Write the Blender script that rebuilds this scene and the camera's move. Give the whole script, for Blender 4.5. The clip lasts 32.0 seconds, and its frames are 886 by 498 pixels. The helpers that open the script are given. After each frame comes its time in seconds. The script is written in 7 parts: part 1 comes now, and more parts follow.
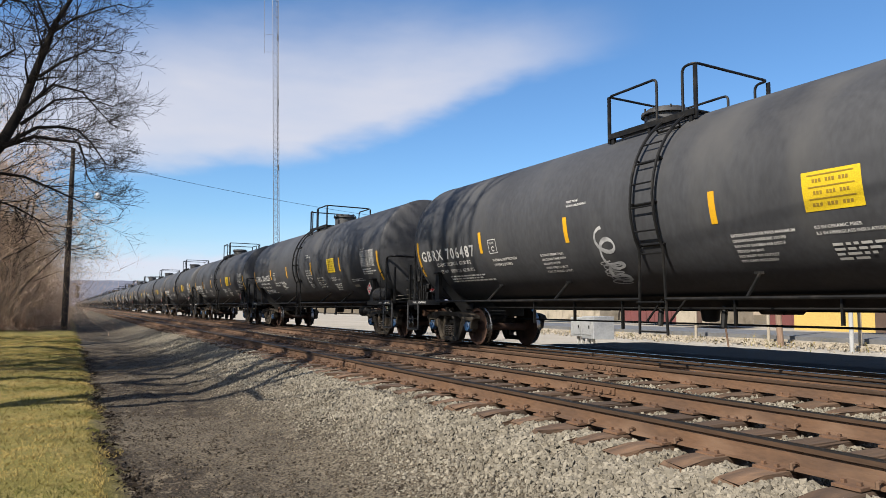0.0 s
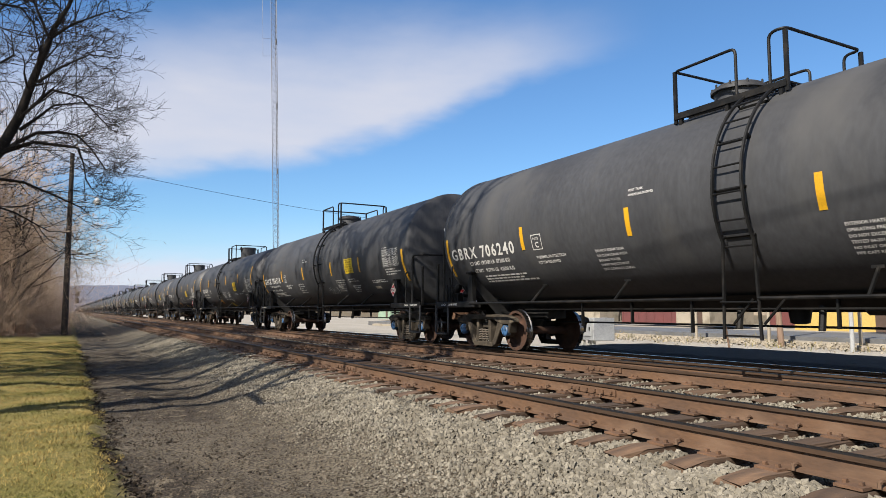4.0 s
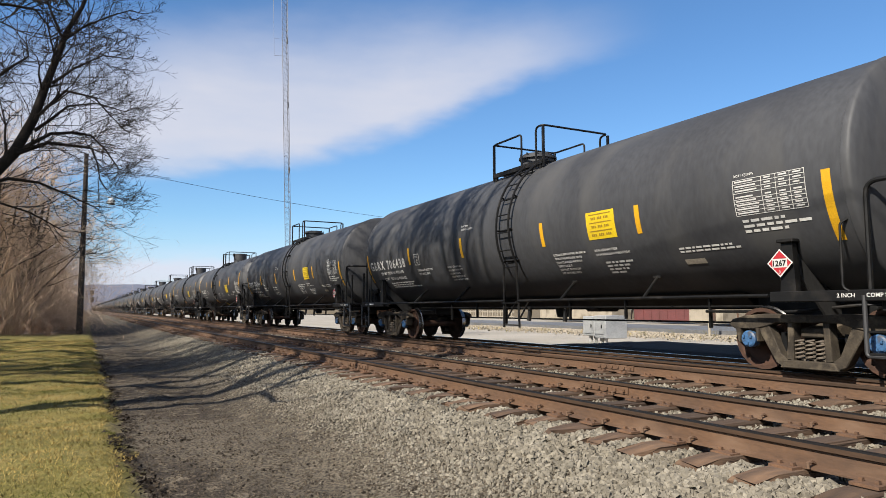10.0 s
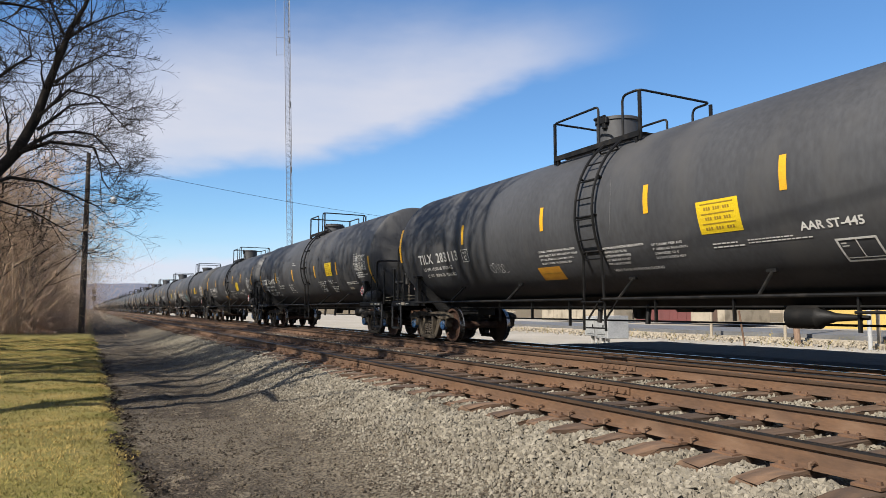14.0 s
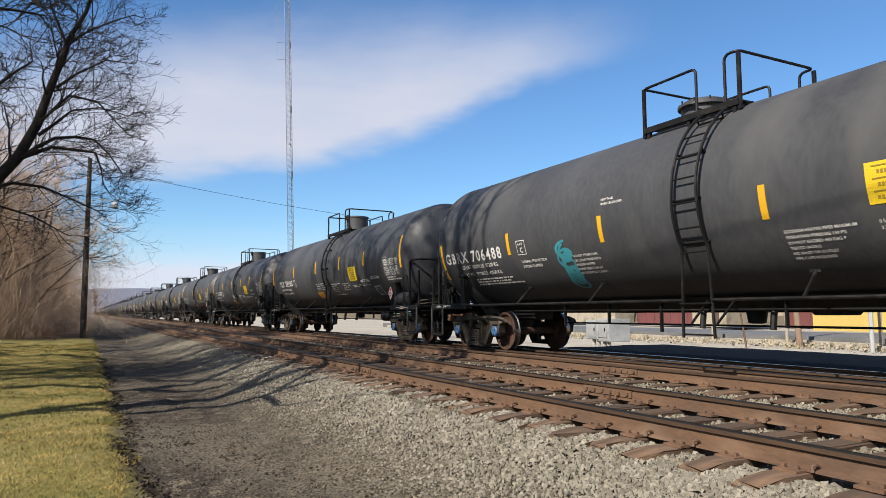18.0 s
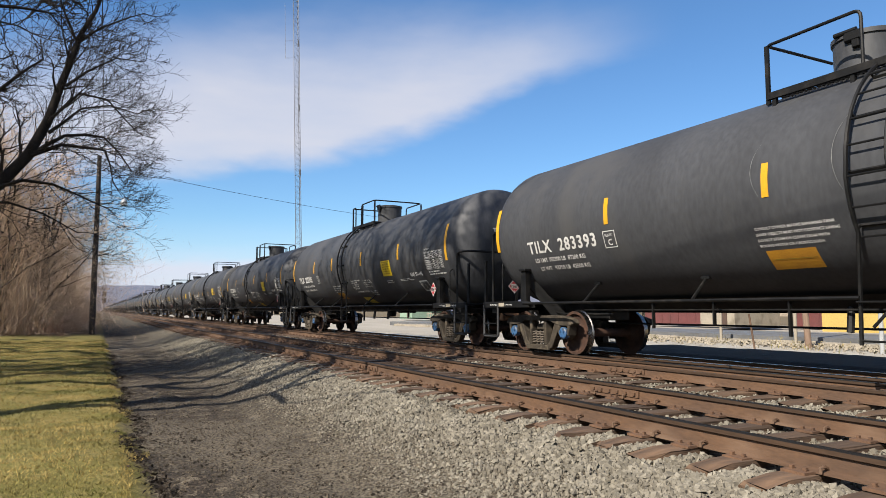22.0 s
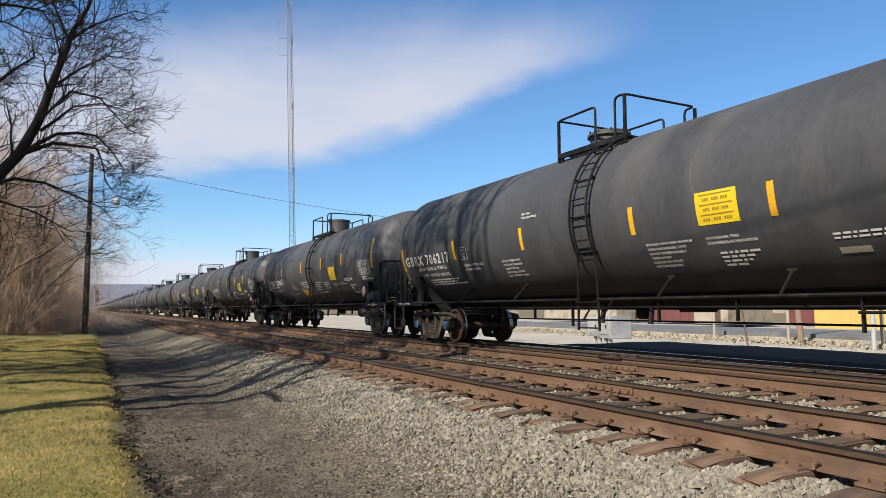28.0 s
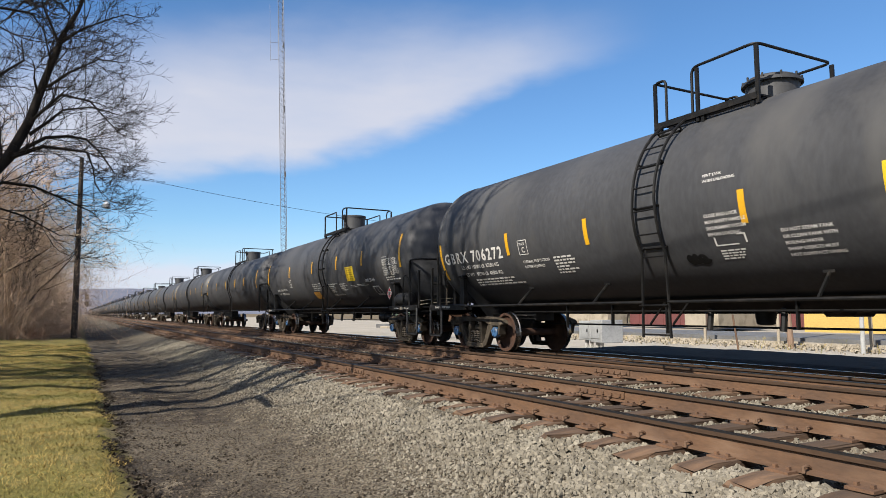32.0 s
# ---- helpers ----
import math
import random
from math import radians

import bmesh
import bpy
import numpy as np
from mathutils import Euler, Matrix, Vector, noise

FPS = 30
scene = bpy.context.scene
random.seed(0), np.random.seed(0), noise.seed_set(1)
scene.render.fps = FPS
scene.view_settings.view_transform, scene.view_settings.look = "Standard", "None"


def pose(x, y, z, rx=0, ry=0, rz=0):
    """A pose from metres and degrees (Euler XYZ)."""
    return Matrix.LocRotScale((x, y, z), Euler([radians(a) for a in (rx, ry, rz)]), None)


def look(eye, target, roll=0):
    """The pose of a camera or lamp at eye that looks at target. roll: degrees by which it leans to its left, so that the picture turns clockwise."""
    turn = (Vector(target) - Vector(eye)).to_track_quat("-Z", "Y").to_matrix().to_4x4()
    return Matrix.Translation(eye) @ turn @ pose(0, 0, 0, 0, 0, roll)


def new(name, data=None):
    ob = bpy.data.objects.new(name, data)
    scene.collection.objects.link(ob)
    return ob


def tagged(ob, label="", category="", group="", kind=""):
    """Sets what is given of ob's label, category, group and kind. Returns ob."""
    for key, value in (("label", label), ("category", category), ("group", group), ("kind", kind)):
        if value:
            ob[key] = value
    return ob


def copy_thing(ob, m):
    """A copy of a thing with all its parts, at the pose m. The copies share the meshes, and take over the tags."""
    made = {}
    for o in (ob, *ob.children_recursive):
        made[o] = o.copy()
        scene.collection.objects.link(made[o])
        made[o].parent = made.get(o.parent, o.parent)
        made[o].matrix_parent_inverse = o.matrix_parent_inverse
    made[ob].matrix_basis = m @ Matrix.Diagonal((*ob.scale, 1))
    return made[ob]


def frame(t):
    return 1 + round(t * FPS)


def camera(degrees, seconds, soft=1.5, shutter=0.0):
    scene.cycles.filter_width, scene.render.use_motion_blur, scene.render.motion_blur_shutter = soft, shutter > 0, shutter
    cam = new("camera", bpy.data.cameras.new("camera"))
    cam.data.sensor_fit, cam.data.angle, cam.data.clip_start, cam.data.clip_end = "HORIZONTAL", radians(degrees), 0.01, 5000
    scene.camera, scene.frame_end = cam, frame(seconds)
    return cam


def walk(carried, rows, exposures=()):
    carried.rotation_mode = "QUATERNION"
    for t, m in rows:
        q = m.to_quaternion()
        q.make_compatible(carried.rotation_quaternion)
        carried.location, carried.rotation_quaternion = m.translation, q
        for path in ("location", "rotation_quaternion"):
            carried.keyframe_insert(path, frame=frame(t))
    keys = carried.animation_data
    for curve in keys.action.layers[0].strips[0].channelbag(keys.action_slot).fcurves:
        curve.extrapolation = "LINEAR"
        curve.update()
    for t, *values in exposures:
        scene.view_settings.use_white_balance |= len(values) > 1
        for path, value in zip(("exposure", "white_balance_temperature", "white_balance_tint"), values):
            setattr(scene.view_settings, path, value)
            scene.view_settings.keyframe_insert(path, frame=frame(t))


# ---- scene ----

EYE = (0.0, 0.0, 0.89)
TURNS = [
    (0, 95.002, -0.471, 61.359), (0.5, 95.102, -0.569, 61.320), (1, 95.274, -0.534, 61.155), (1.5, 95.308, -0.357, 61.124),
    (2, 95.369, -0.447, 61.005), (2.5, 95.470, -0.296, 61.060), (3, 95.403, -0.117, 61.049), (3.5, 95.325, -0.027, 61.137),
    (5.5, 94.897, -0.164, 62.431), (6, 94.971, 0.021, 62.567), (6.5, 95.233, -0.117, 62.355), (7, 95.330, -0.067, 62.263),
    (7.5, 95.385, 0.087, 62.202), (8, 95.316, 0.304, 62.162), (8.5, 95.305, 0.107, 62.139), (9, 95.174, 0.232, 62.097),
    (9.5, 95.131, 0.149, 62.193), (10, 95.054, 0.072, 62.342), (10.5, 95.052, -0.060, 62.436), (11, 95.077, -0.111, 62.545),
    (11.5, 95.075, -0.070, 62.555), (12, 95.061, -0.019, 62.467), (12.5, 95.085, -0.153, 62.256), (13, 95.058, 0.059, 62.374),
    (13.5, 95.063, -0.031, 62.406), (14, 95.034, -0.057, 62.474), (14.5, 95.023, 0.037, 62.604), (16.5, 95.417, 0.078, 62.734),
    (17, 95.391, 0.219, 62.714), (17.5, 95.390, 0.232, 62.661), (18, 95.346, 0.144, 62.577), (18.5, 95.376, 0.159, 62.542),
    (19, 95.394, 0.042, 62.560), (19.5, 95.438, -0.002, 62.565), (20, 95.339, -0.077, 62.485), (20.5, 95.415, 0.007, 62.544),
    (21, 95.392, -0.377, 62.677), (21.5, 95.298, -0.226, 62.987), (22, 95.241, -0.177, 63.164), (22.5, 95.309, -0.257, 63.108),
    (23, 95.361, -0.118, 63.132), (23.5, 95.384, -0.045, 62.991), (24, 95.421, -0.062, 62.939), (24.5, 95.431, -0.081, 62.905),
    (25, 95.404, -0.057, 62.878), (25.5, 95.386, -0.061, 62.828), (27.5, 95.000, 0.030, 62.771), (28, 95.061, 0.013, 62.692),
    (28.5, 95.348, -0.220, 62.576), (29, 95.408, -0.117, 62.419), (29.5, 95.403, 0.063, 62.278), (30, 95.448, 0.102, 62.123),
    (30.5, 95.430, 0.122, 62.053), (31, 95.443, 0.146, 61.928), (31.5, 95.417, 0.165, 62.017), (32, 95.417, 0.056, 62.009),
]
cam = camera(66.0, 32.0, soft=0.55)
walk(cam, [(t, pose(*EYE, rx, ry, rz)) for t, rx, ry, rz in TURNS])

# ---- light ----
SUN_AZ, SUN_EL = -70.0, 39.0   # degrees: where the sun stands, counted from +x to +y
world = bpy.data.worlds.new("sky")
scene.world = world
world.use_nodes = True
wt = world.node_tree
wt.nodes.clear()


sky = wt.nodes.new("ShaderNodeTexSky")
sky.sky_type = "NISHITA"
sky.sun_disc = False
sky.sun_elevation = radians(SUN_EL)
sky.sun_rotation = radians(90.0 - SUN_AZ)
sky.air_density, sky.dust_density, sky.ozone_density = 1.0, 0.6, 2.5


def wlink(node, key, v):
    if isinstance(v, (int, float)):
        node.inputs[key].default_value = v
    elif isinstance(v, tuple):
        node.inputs[key].default_value = (*v, 1) if node.bl_idname == "ShaderNodeMix" else v
    else:
        wt.links.new(v, node.inputs[key])


def wmath(op, a, b=0.0):
    n = wt.nodes.new("ShaderNodeMath")
    n.operation = op
    wlink(n, 0, a)
    wlink(n, 1, b)
    return n.outputs[0]


def wstep(v, lo, hi):
    n = wt.nodes.new("ShaderNodeMapRange")
    n.interpolation_type = "SMOOTHSTEP"
    wlink(n, "Value", v)
    n.inputs["From Min"].default_value, n.inputs["From Max"].default_value = lo, hi
    return n.outputs[0]


def wmix(f, a, b, kind="MIX"):
    n = wt.nodes.new("ShaderNodeMix")
    n.data_type, n.blend_type = "RGBA", kind
    wlink(n, 0, f)
    wlink(n, 6, a)
    wlink(n, 7, b)
    return n.outputs[2]


wtc = wt.nodes.new("ShaderNodeTexCoord")


def wdot(v):
    n = wt.nodes.new("ShaderNodeVectorMath")
    n.operation = "DOT_PRODUCT"
    wt.links.new(wtc.outputs["Generated"], n.inputs[0])
    n.inputs[1].default_value = v
    return n.outputs["Value"]


def wnoise(scale, detail, stretch):
    m = wt.nodes.new("ShaderNodeMapping")
    m.inputs["Scale"].default_value = stretch
    wt.links.new(wtc.outputs["Generated"], m.inputs[0])
    n = wt.nodes.new("ShaderNodeTexNoise")
    n.inputs["Scale"].default_value, n.inputs["Detail"].default_value = scale, detail
    wt.links.new(m.outputs[0], n.inputs["Vector"])
    return wmath("SUBTRACT", n.outputs[0], 0.5)


# one broad thin cloud over the tracks, laid out on the sky by bearing (u) and climb (v)
axis = Vector((-0.8876, 0.4606, 0.0))
ahead = wdot(tuple(axis))
u = wmath("DIVIDE", wdot((0.4606, 0.8876, 0.0)), ahead)
v = wmath("DIVIDE", wdot((0.0, 0.0, 1.0)), ahead)
soft_edge = wmath("ADD", wmath("MULTIPLY", wnoise(3.0, 5.0, (1, 1, 2)), 0.10), wmath("MULTIPLY", wnoise(14.0, 4.0, (1, 1, 3)), 0.03))
v2 = wmath("ADD", v, soft_edge)
edge_a = wmath("ADD", wmath("MULTIPLY", u, 0.03), 0.213)
edge_b = wmath("ADD", wmath("MULTIPLY", u, 0.36), 0.282)
lower = wmath("MAXIMUM", edge_a, edge_b)
cloud = wmath("MULTIPLY", wstep(wmath("SUBTRACT", v2, lower), -0.01, 0.04), wstep(wmath("ADD", wmath("MULTIPLY", u, 0.05), wmath("SUBTRACT", 0.5, v2)), 0.0, 0.2))
cloud = wmath("MULTIPLY", cloud, wmath("MULTIPLY", wstep(ahead, 0.2, 0.5), wstep(u, 0.36, 0.1)))
streak = wmath("ADD", 0.86, wmath("MULTIPLY", wnoise(5.0, 6.0, (1, 1, 4)), 0.5))
cloud = wmath("MULTIPLY", cloud, streak)
haze = wmath("MULTIPLY", wstep(v, 0.15, 0.015), wmath("ADD", 0.62, wnoise(4.0, 4.0, (1, 1, 10))))
rich = wt.nodes.new("ShaderNodeHueSaturation")
rich.inputs["Saturation"].default_value = 1.12
wt.links.new(sky.outputs[0], rich.inputs["Color"])
tint = wmix(1.0, rich.outputs[0], (0.82, 0.985, 1.11), "MULTIPLY")
col = wmix(wmath("MULTIPLY", haze, 0.9), tint, (5.0, 5.3, 6.9))
bank = wmath("MULTIPLY", wmath("MULTIPLY", wstep(v2, 0.025, 0.045), wstep(v2, 0.082, 0.062)), wmath("ADD", 0.65, wnoise(6.0, 5.0, (1, 1, 8))))
col = wmix(bank, col, (5.1, 5.2, 6.0))
col = wmix(wmath("MULTIPLY", cloud, 0.95), col, (5.0, 5.0, 5.5))
bg = wt.nodes.new("ShaderNodeBackground")
bg.inputs["Strength"].default_value = 0.073
wout = wt.nodes.new("ShaderNodeOutputWorld")
wt.links.new(bg.outputs[0], wout.inputs[0])
wt.links.new(col, bg.inputs[0])

sun = new("sun", bpy.data.lights.new("sun", "SUN"))
sun.data.energy, sun.data.angle, sun.data.color = 5.0, radians(0.53), (1.0, 0.93, 0.83)
sun_from = Vector((math.cos(radians(SUN_AZ)) * math.cos(radians(SUN_EL)), math.sin(radians(SUN_AZ)) * math.cos(radians(SUN_EL)), math.sin(radians(SUN_EL))))
sun.matrix_world = look(sun_from * 50, (0, 0, 0))
scene.view_settings.exposure = 1.03

# ---- materials ----
ALBEDO = 0.53      # all paints together, against the exposure


def material(name, base, rough=0.7, metal=0.0, second=None, scale=6.0, fine=60.0, bump=0.15, spread=0.5, island=0.0, piece=0.0, coords="Object", stretch=(1, 1, 1), grime=None, grime_scale=1.2, spec=0.5):
    """A surface with two scales of variation: broad patches between base and second, and a fine grain that also gives relief."""
    m = bpy.data.materials.new(name)
    m.use_nodes = True
    t = m.node_tree
    t.nodes.clear()
    out = t.nodes.new("ShaderNodeOutputMaterial")
    b = t.nodes.new("ShaderNodeBsdfPrincipled")
    t.links.new(b.outputs[0], out.inputs[0])
    b.inputs["Roughness"].default_value = rough
    b.inputs["Metallic"].default_value = metal
    b.inputs["Specular IOR Level"].default_value = spec
    tc = t.nodes.new("ShaderNodeTexCoord")
    mp = t.nodes.new("ShaderNodeMapping")
    mp.inputs["Scale"].default_value = stretch
    t.links.new(tc.outputs[coords], mp.inputs[0])

    def tex(size, detail=4.0):
        n = t.nodes.new("ShaderNodeTexNoise")
        n.inputs["Scale"].default_value, n.inputs["Detail"].default_value = size, detail
        t.links.new(mp.outputs[0], n.inputs["Vector"])
        return n

    def mix(f, a, c, kind="MIX"):
        n = t.nodes.new("ShaderNodeMix")
        n.data_type, n.blend_type = "RGBA", kind
        for socket, v in ((n.inputs[0], f), (n.inputs[6], a), (n.inputs[7], c)):
            if isinstance(v, (int, float)):
                socket.default_value = v
            elif isinstance(v, (tuple, list)):
                socket.default_value = (*v, 1)
            else:
                t.links.new(v, socket)
        return n.outputs[2]

    def ramp(v, lo, hi):
        n = t.nodes.new("ShaderNodeMapRange")
        n.inputs["From Min"].default_value, n.inputs["From Max"].default_value = lo, hi
        t.links.new(v, n.inputs["Value"])
        return n.outputs[0]

    second = second or tuple(c * 0.62 for c in base)
    base, second = tuple(c * ALBEDO for c in base), tuple(c * ALBEDO for c in second)
    grime = grime and tuple(c * ALBEDO for c in grime)
    broad, grain = tex(scale), tex(fine, 3.0)
    col = mix(ramp(broad.outputs[0], 0.5 - spread * 0.4, 0.5 + spread * 0.4), base, second)
    g = ramp(grain.outputs[0], 0.25, 0.75)
    dark = mix(g, tuple(0.72 for _ in range(3)), (1.2, 1.2, 1.2))
    col = mix(0.8, col, dark, "MULTIPLY")
    if grime:
        gt = tex(grime_scale, 8.0)
        col = mix(ramp(gt.outputs[0], 0.52, 0.68), col, grime)
    if piece or island:
        src = t.nodes.new("ShaderNodeObjectInfo").outputs["Random"] if piece else t.nodes.new("ShaderNodeNewGeometry").outputs["Random Per Island"]
        k = piece or island
        r = t.nodes.new("ShaderNodeMapRange")
        r.inputs["To Min"].default_value, r.inputs["To Max"].default_value = 1 - k, 1 + k
        t.links.new(src, r.inputs["Value"])
        hs = t.nodes.new("ShaderNodeHueSaturation")
        t.links.new(r.outputs[0], hs.inputs["Value"])
        t.links.new(col, hs.inputs["Color"])
        col = hs.outputs[0]
    t.links.new(col, b.inputs["Base Color"])
    rr = t.nodes.new("ShaderNodeMapRange")
    rr.inputs["To Min"].default_value, rr.inputs["To Max"].default_value = max(rough - 0.12, 0.05), min(rough + 0.12, 1)
    t.links.new(broad.outputs[0], rr.inputs["Value"])
    t.links.new(rr.outputs[0], b.inputs["Roughness"])
    if bump:
        bn = t.nodes.new("ShaderNodeBump")
        bn.inputs["Strength"].default_value = bump
        bn.inputs["Distance"].default_value = 0.02
        t.links.new(grain.outputs[0], bn.inputs["Height"])
        t.links.new(bn.outputs[0], b.inputs["Normal"])
    return m


M_TANK_A = material("tank_paint_grey", (0.08, 0.082, 0.087), 0.6, spec=0.34, second=(0.047, 0.048, 0.052), scale=0.5, fine=14, bump=0.03, grime=(0.094, 0.092, 0.089), grime_scale=0.8, coords="Object", stretch=(1, 1, 0.35))
M_TANK_B = material("tank_paint_black", (0.084, 0.086, 0.091), 0.58, spec=0.34, second=(0.05, 0.051, 0.055), scale=0.6, fine=14, bump=0.03, grime=(0.086, 0.084, 0.082), grime_scale=0.9, stretch=(1, 1, 0.35))
M_STEEL = material("dark_painted_steel", (0.013, 0.0128, 0.0125), 0.55, spec=0.2, second=(0.005, 0.005, 0.005), scale=3, fine=50, bump=0.1, grime=(0.026, 0.023, 0.02), grime_scale=4)
M_DUSTSTEEL = material("dusty_grey_steel", (0.036, 0.034, 0.031), 0.7, second=(0.02, 0.019, 0.018), scale=4, fine=40, bump=0.1)
M_SPRING = material("dusty_spring_steel", (0.2, 0.155, 0.11), 0.8, second=(0.11, 0.09, 0.07), scale=4, fine=40, bump=0.2)
M_TRUCK = material("dusty_cast_steel", (0.1, 0.08, 0.056), 0.85, second=(0.038, 0.031, 0.024), scale=3.5, fine=40, bump=0.3, grime=(0.15, 0.12, 0.083), grime_scale=5, spec=0.2)
M_SCRAPE = material("scraped_paint", (0.3, 0.3, 0.29), 0.6, second=(0.15, 0.15, 0.147), scale=8, fine=60, bump=0.0)
M_WHEEL = material("rusty_wheel_face", (0.125, 0.062, 0.038), 0.75, spec=0.25, second=(0.05, 0.03, 0.022), scale=5, fine=50, bump=0.15)
M_TREAD = material("polished_tread", (0.45, 0.43, 0.41), 0.28, metal=1.0, second=(0.3, 0.28, 0.26), scale=20, fine=90, bump=0.02)
M_BLUE = material("blue_bearing_cap", (0.06, 0.18, 0.38), 0.55, second=(0.04, 0.11, 0.24), scale=20, fine=90, bump=0.05, grime=(0.08, 0.07, 0.06), grime_scale=9)
M_YELLOW = material("yellow_reflective_tape", (0.9, 0.5, 0.012), 0.5, second=(0.82, 0.42, 0.01), scale=2, fine=60, bump=0.02)
M_SIGN = material("yellow_notice_board", (0.92, 0.66, 0.015), 0.5, second=(0.85, 0.58, 0.012), scale=2, fine=60, bump=0.02)
M_WHITE = material("white_stencil_paint", (0.88, 0.86, 0.8), 0.6, second=(0.76, 0.74, 0.69), scale=4, fine=80, bump=0.02)
M_RED = material("red_placard", (0.62, 0.03, 0.04), 0.5, second=(0.5, 0.02, 0.03), scale=6, fine=60, bump=0.02)
M_ORANGE = material("orange_label", (0.72, 0.34, 0.02), 0.6, second=(0.6, 0.27, 0.02), scale=6, fine=60, bump=0.02)
M_RUST = material("rail_rust", (0.18, 0.09, 0.04), 0.8, second=(0.11, 0.06, 0.033), scale=2.5, fine=45, bump=0.15, grime=(0.22, 0.13, 0.075), grime_scale=3, coords="Object", stretch=(0.35, 1, 1))
M_HEADSIDE = material("dull_rail_head_side", (0.1, 0.058, 0.034), 0.7, spec=0.2, second=(0.06, 0.038, 0.024), scale=2.5, fine=45, bump=0.1, stretch=(0.2, 1, 1))
M_GRIT = material("path_grit", (0.13, 0.104, 0.073), 0.95, second=(0.07, 0.055, 0.038), scale=2, fine=45, bump=0.1, island=0.75, spec=0.2)
M_INK = material("faded_print", (0.42, 0.27, 0.02), 0.6, second=(0.34, 0.21, 0.02), scale=6, fine=60, bump=0.0)
M_CYAN = material("turquoise_spray_paint", (0.06, 0.36, 0.42), 0.5, second=(0.05, 0.28, 0.34), scale=4, fine=50, bump=0.0)
M_CHALK = material("white_spray_paint", (0.75, 0.75, 0.73), 0.7, second=(0.3, 0.3, 0.3), scale=5, fine=50, bump=0.0)
# Near-black base stands in for the train's reflection on the worn head.
M_RAILTOP = material("worn_mirror_dark_rail_head", (0.022, 0.02, 0.018), 0.5, second=(0.014, 0.012, 0.011), scale=3, fine=40, bump=0.0, spec=0.12, stretch=(0.1, 1, 1))
M_SHINE = material("polished_rail_head", (0.6, 0.6, 0.6), 0.22, metal=1.0, second=(0.5, 0.5, 0.5), scale=3, fine=40, bump=0.02, stretch=(0.1, 1, 1))
M_TIE = material("weathered_tie_wood", (0.115, 0.065, 0.034), 0.9, second=(0.042, 0.028, 0.019), scale=5, fine=26, bump=0.8, piece=0.3, stretch=(1, 0.15, 1), grime=(0.2, 0.115, 0.062), grime_scale=3)
M_PLATE = material("rusty_tie_plate", (0.21, 0.105, 0.05), 0.85, second=(0.13, 0.068, 0.036), scale=7, fine=60, bump=0.25, piece=0.2)
M_STONE = material("crushed_stone", (0.335, 0.3, 0.235), 0.92, second=(0.225, 0.195, 0.145), scale=3, fine=45, bump=0.3, island=0.32, spec=0.2)
M_MAROON = material("dull_maroon_panels", (0.2, 0.055, 0.05), 0.7, second=(0.15, 0.045, 0.04), scale=1, fine=12, bump=0.1)
# Far paler than M_TWIG: sunlight on the distant wood is put into this colour.
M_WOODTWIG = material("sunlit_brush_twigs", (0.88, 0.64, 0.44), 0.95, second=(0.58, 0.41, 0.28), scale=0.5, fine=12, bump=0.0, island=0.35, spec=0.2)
M_TOWER = material("galvanised_lattice", (0.24, 0.24, 0.245), 0.5, metal=0.3, second=(0.18, 0.18, 0.18), scale=2, fine=20, bump=0.0)
M_POLE = material("creosoted_pole", (0.07, 0.052, 0.04), 0.9, second=(0.04, 0.032, 0.026), scale=2, fine=30, bump=0.5, stretch=(1, 1, 0.1))
M_BARK = material("grey_bark", (0.045, 0.036, 0.028), 0.95, second=(0.02, 0.016, 0.013), scale=4, fine=40, bump=0.6, stretch=(1, 1, 0.3), spec=0.2)
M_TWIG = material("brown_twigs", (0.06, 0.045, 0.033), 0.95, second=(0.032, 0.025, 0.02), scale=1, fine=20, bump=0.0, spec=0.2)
M_BRUSH = material("dry_brush", (0.78, 0.44, 0.26), 0.95, second=(0.5, 0.29, 0.17), scale=0.7, fine=12, bump=0.0, island=0.4)
M_GRASS = material("dormant_grass_blades", (0.54, 0.39, 0.13), 0.8, second=(0.13, 0.13, 0.026), scale=1.5, fine=6, bump=0.0, spread=0.3, island=0.45, spec=0.2)
M_LITTER = material("dead_leaf_litter", (0.06, 0.042, 0.026), 0.9, second=(0.03, 0.024, 0.018), scale=3, fine=30, bump=0.0, island=0.6, spec=0.2)
M_CONC = material("tan_concrete", (0.5, 0.43, 0.325), 0.9, second=(0.39, 0.335, 0.25), scale=1.2, fine=30, bump=0.25, grime=(0.27, 0.23, 0.165))
M_GALV = material("galvanised_sheet", (0.62, 0.63, 0.62), 0.5, metal=0.15, second=(0.52, 0.53, 0.52), scale=3, fine=30, bump=0.03)
M_WALLY = material("yellow_wall", (0.72, 0.5, 0.13), 0.85, second=(0.66, 0.45, 0.12), scale=0.8, fine=12, bump=0.1)
M_BROWN = material("brown_door", (0.12, 0.07, 0.045), 0.7, scale=2, fine=20, bump=0.1)
M_ROOF = material("grey_roof", (0.2, 0.2, 0.2), 0.8, scale=1, fine=10, bump=0.1)
# Distance haze is put into this blue-grey colour.
M_HILL = material("far_wooded_hill", (0.2, 0.215, 0.28), 1.0, second=(0.165, 0.18, 0.24), scale=0.01, fine=0.06, bump=0.0)
M_BANK = material("brown_winter_wood", (0.46, 0.37, 0.26), 1.0, second=(0.25, 0.2, 0.15), scale=0.12, fine=0.9, bump=0.0, spec=0.1)
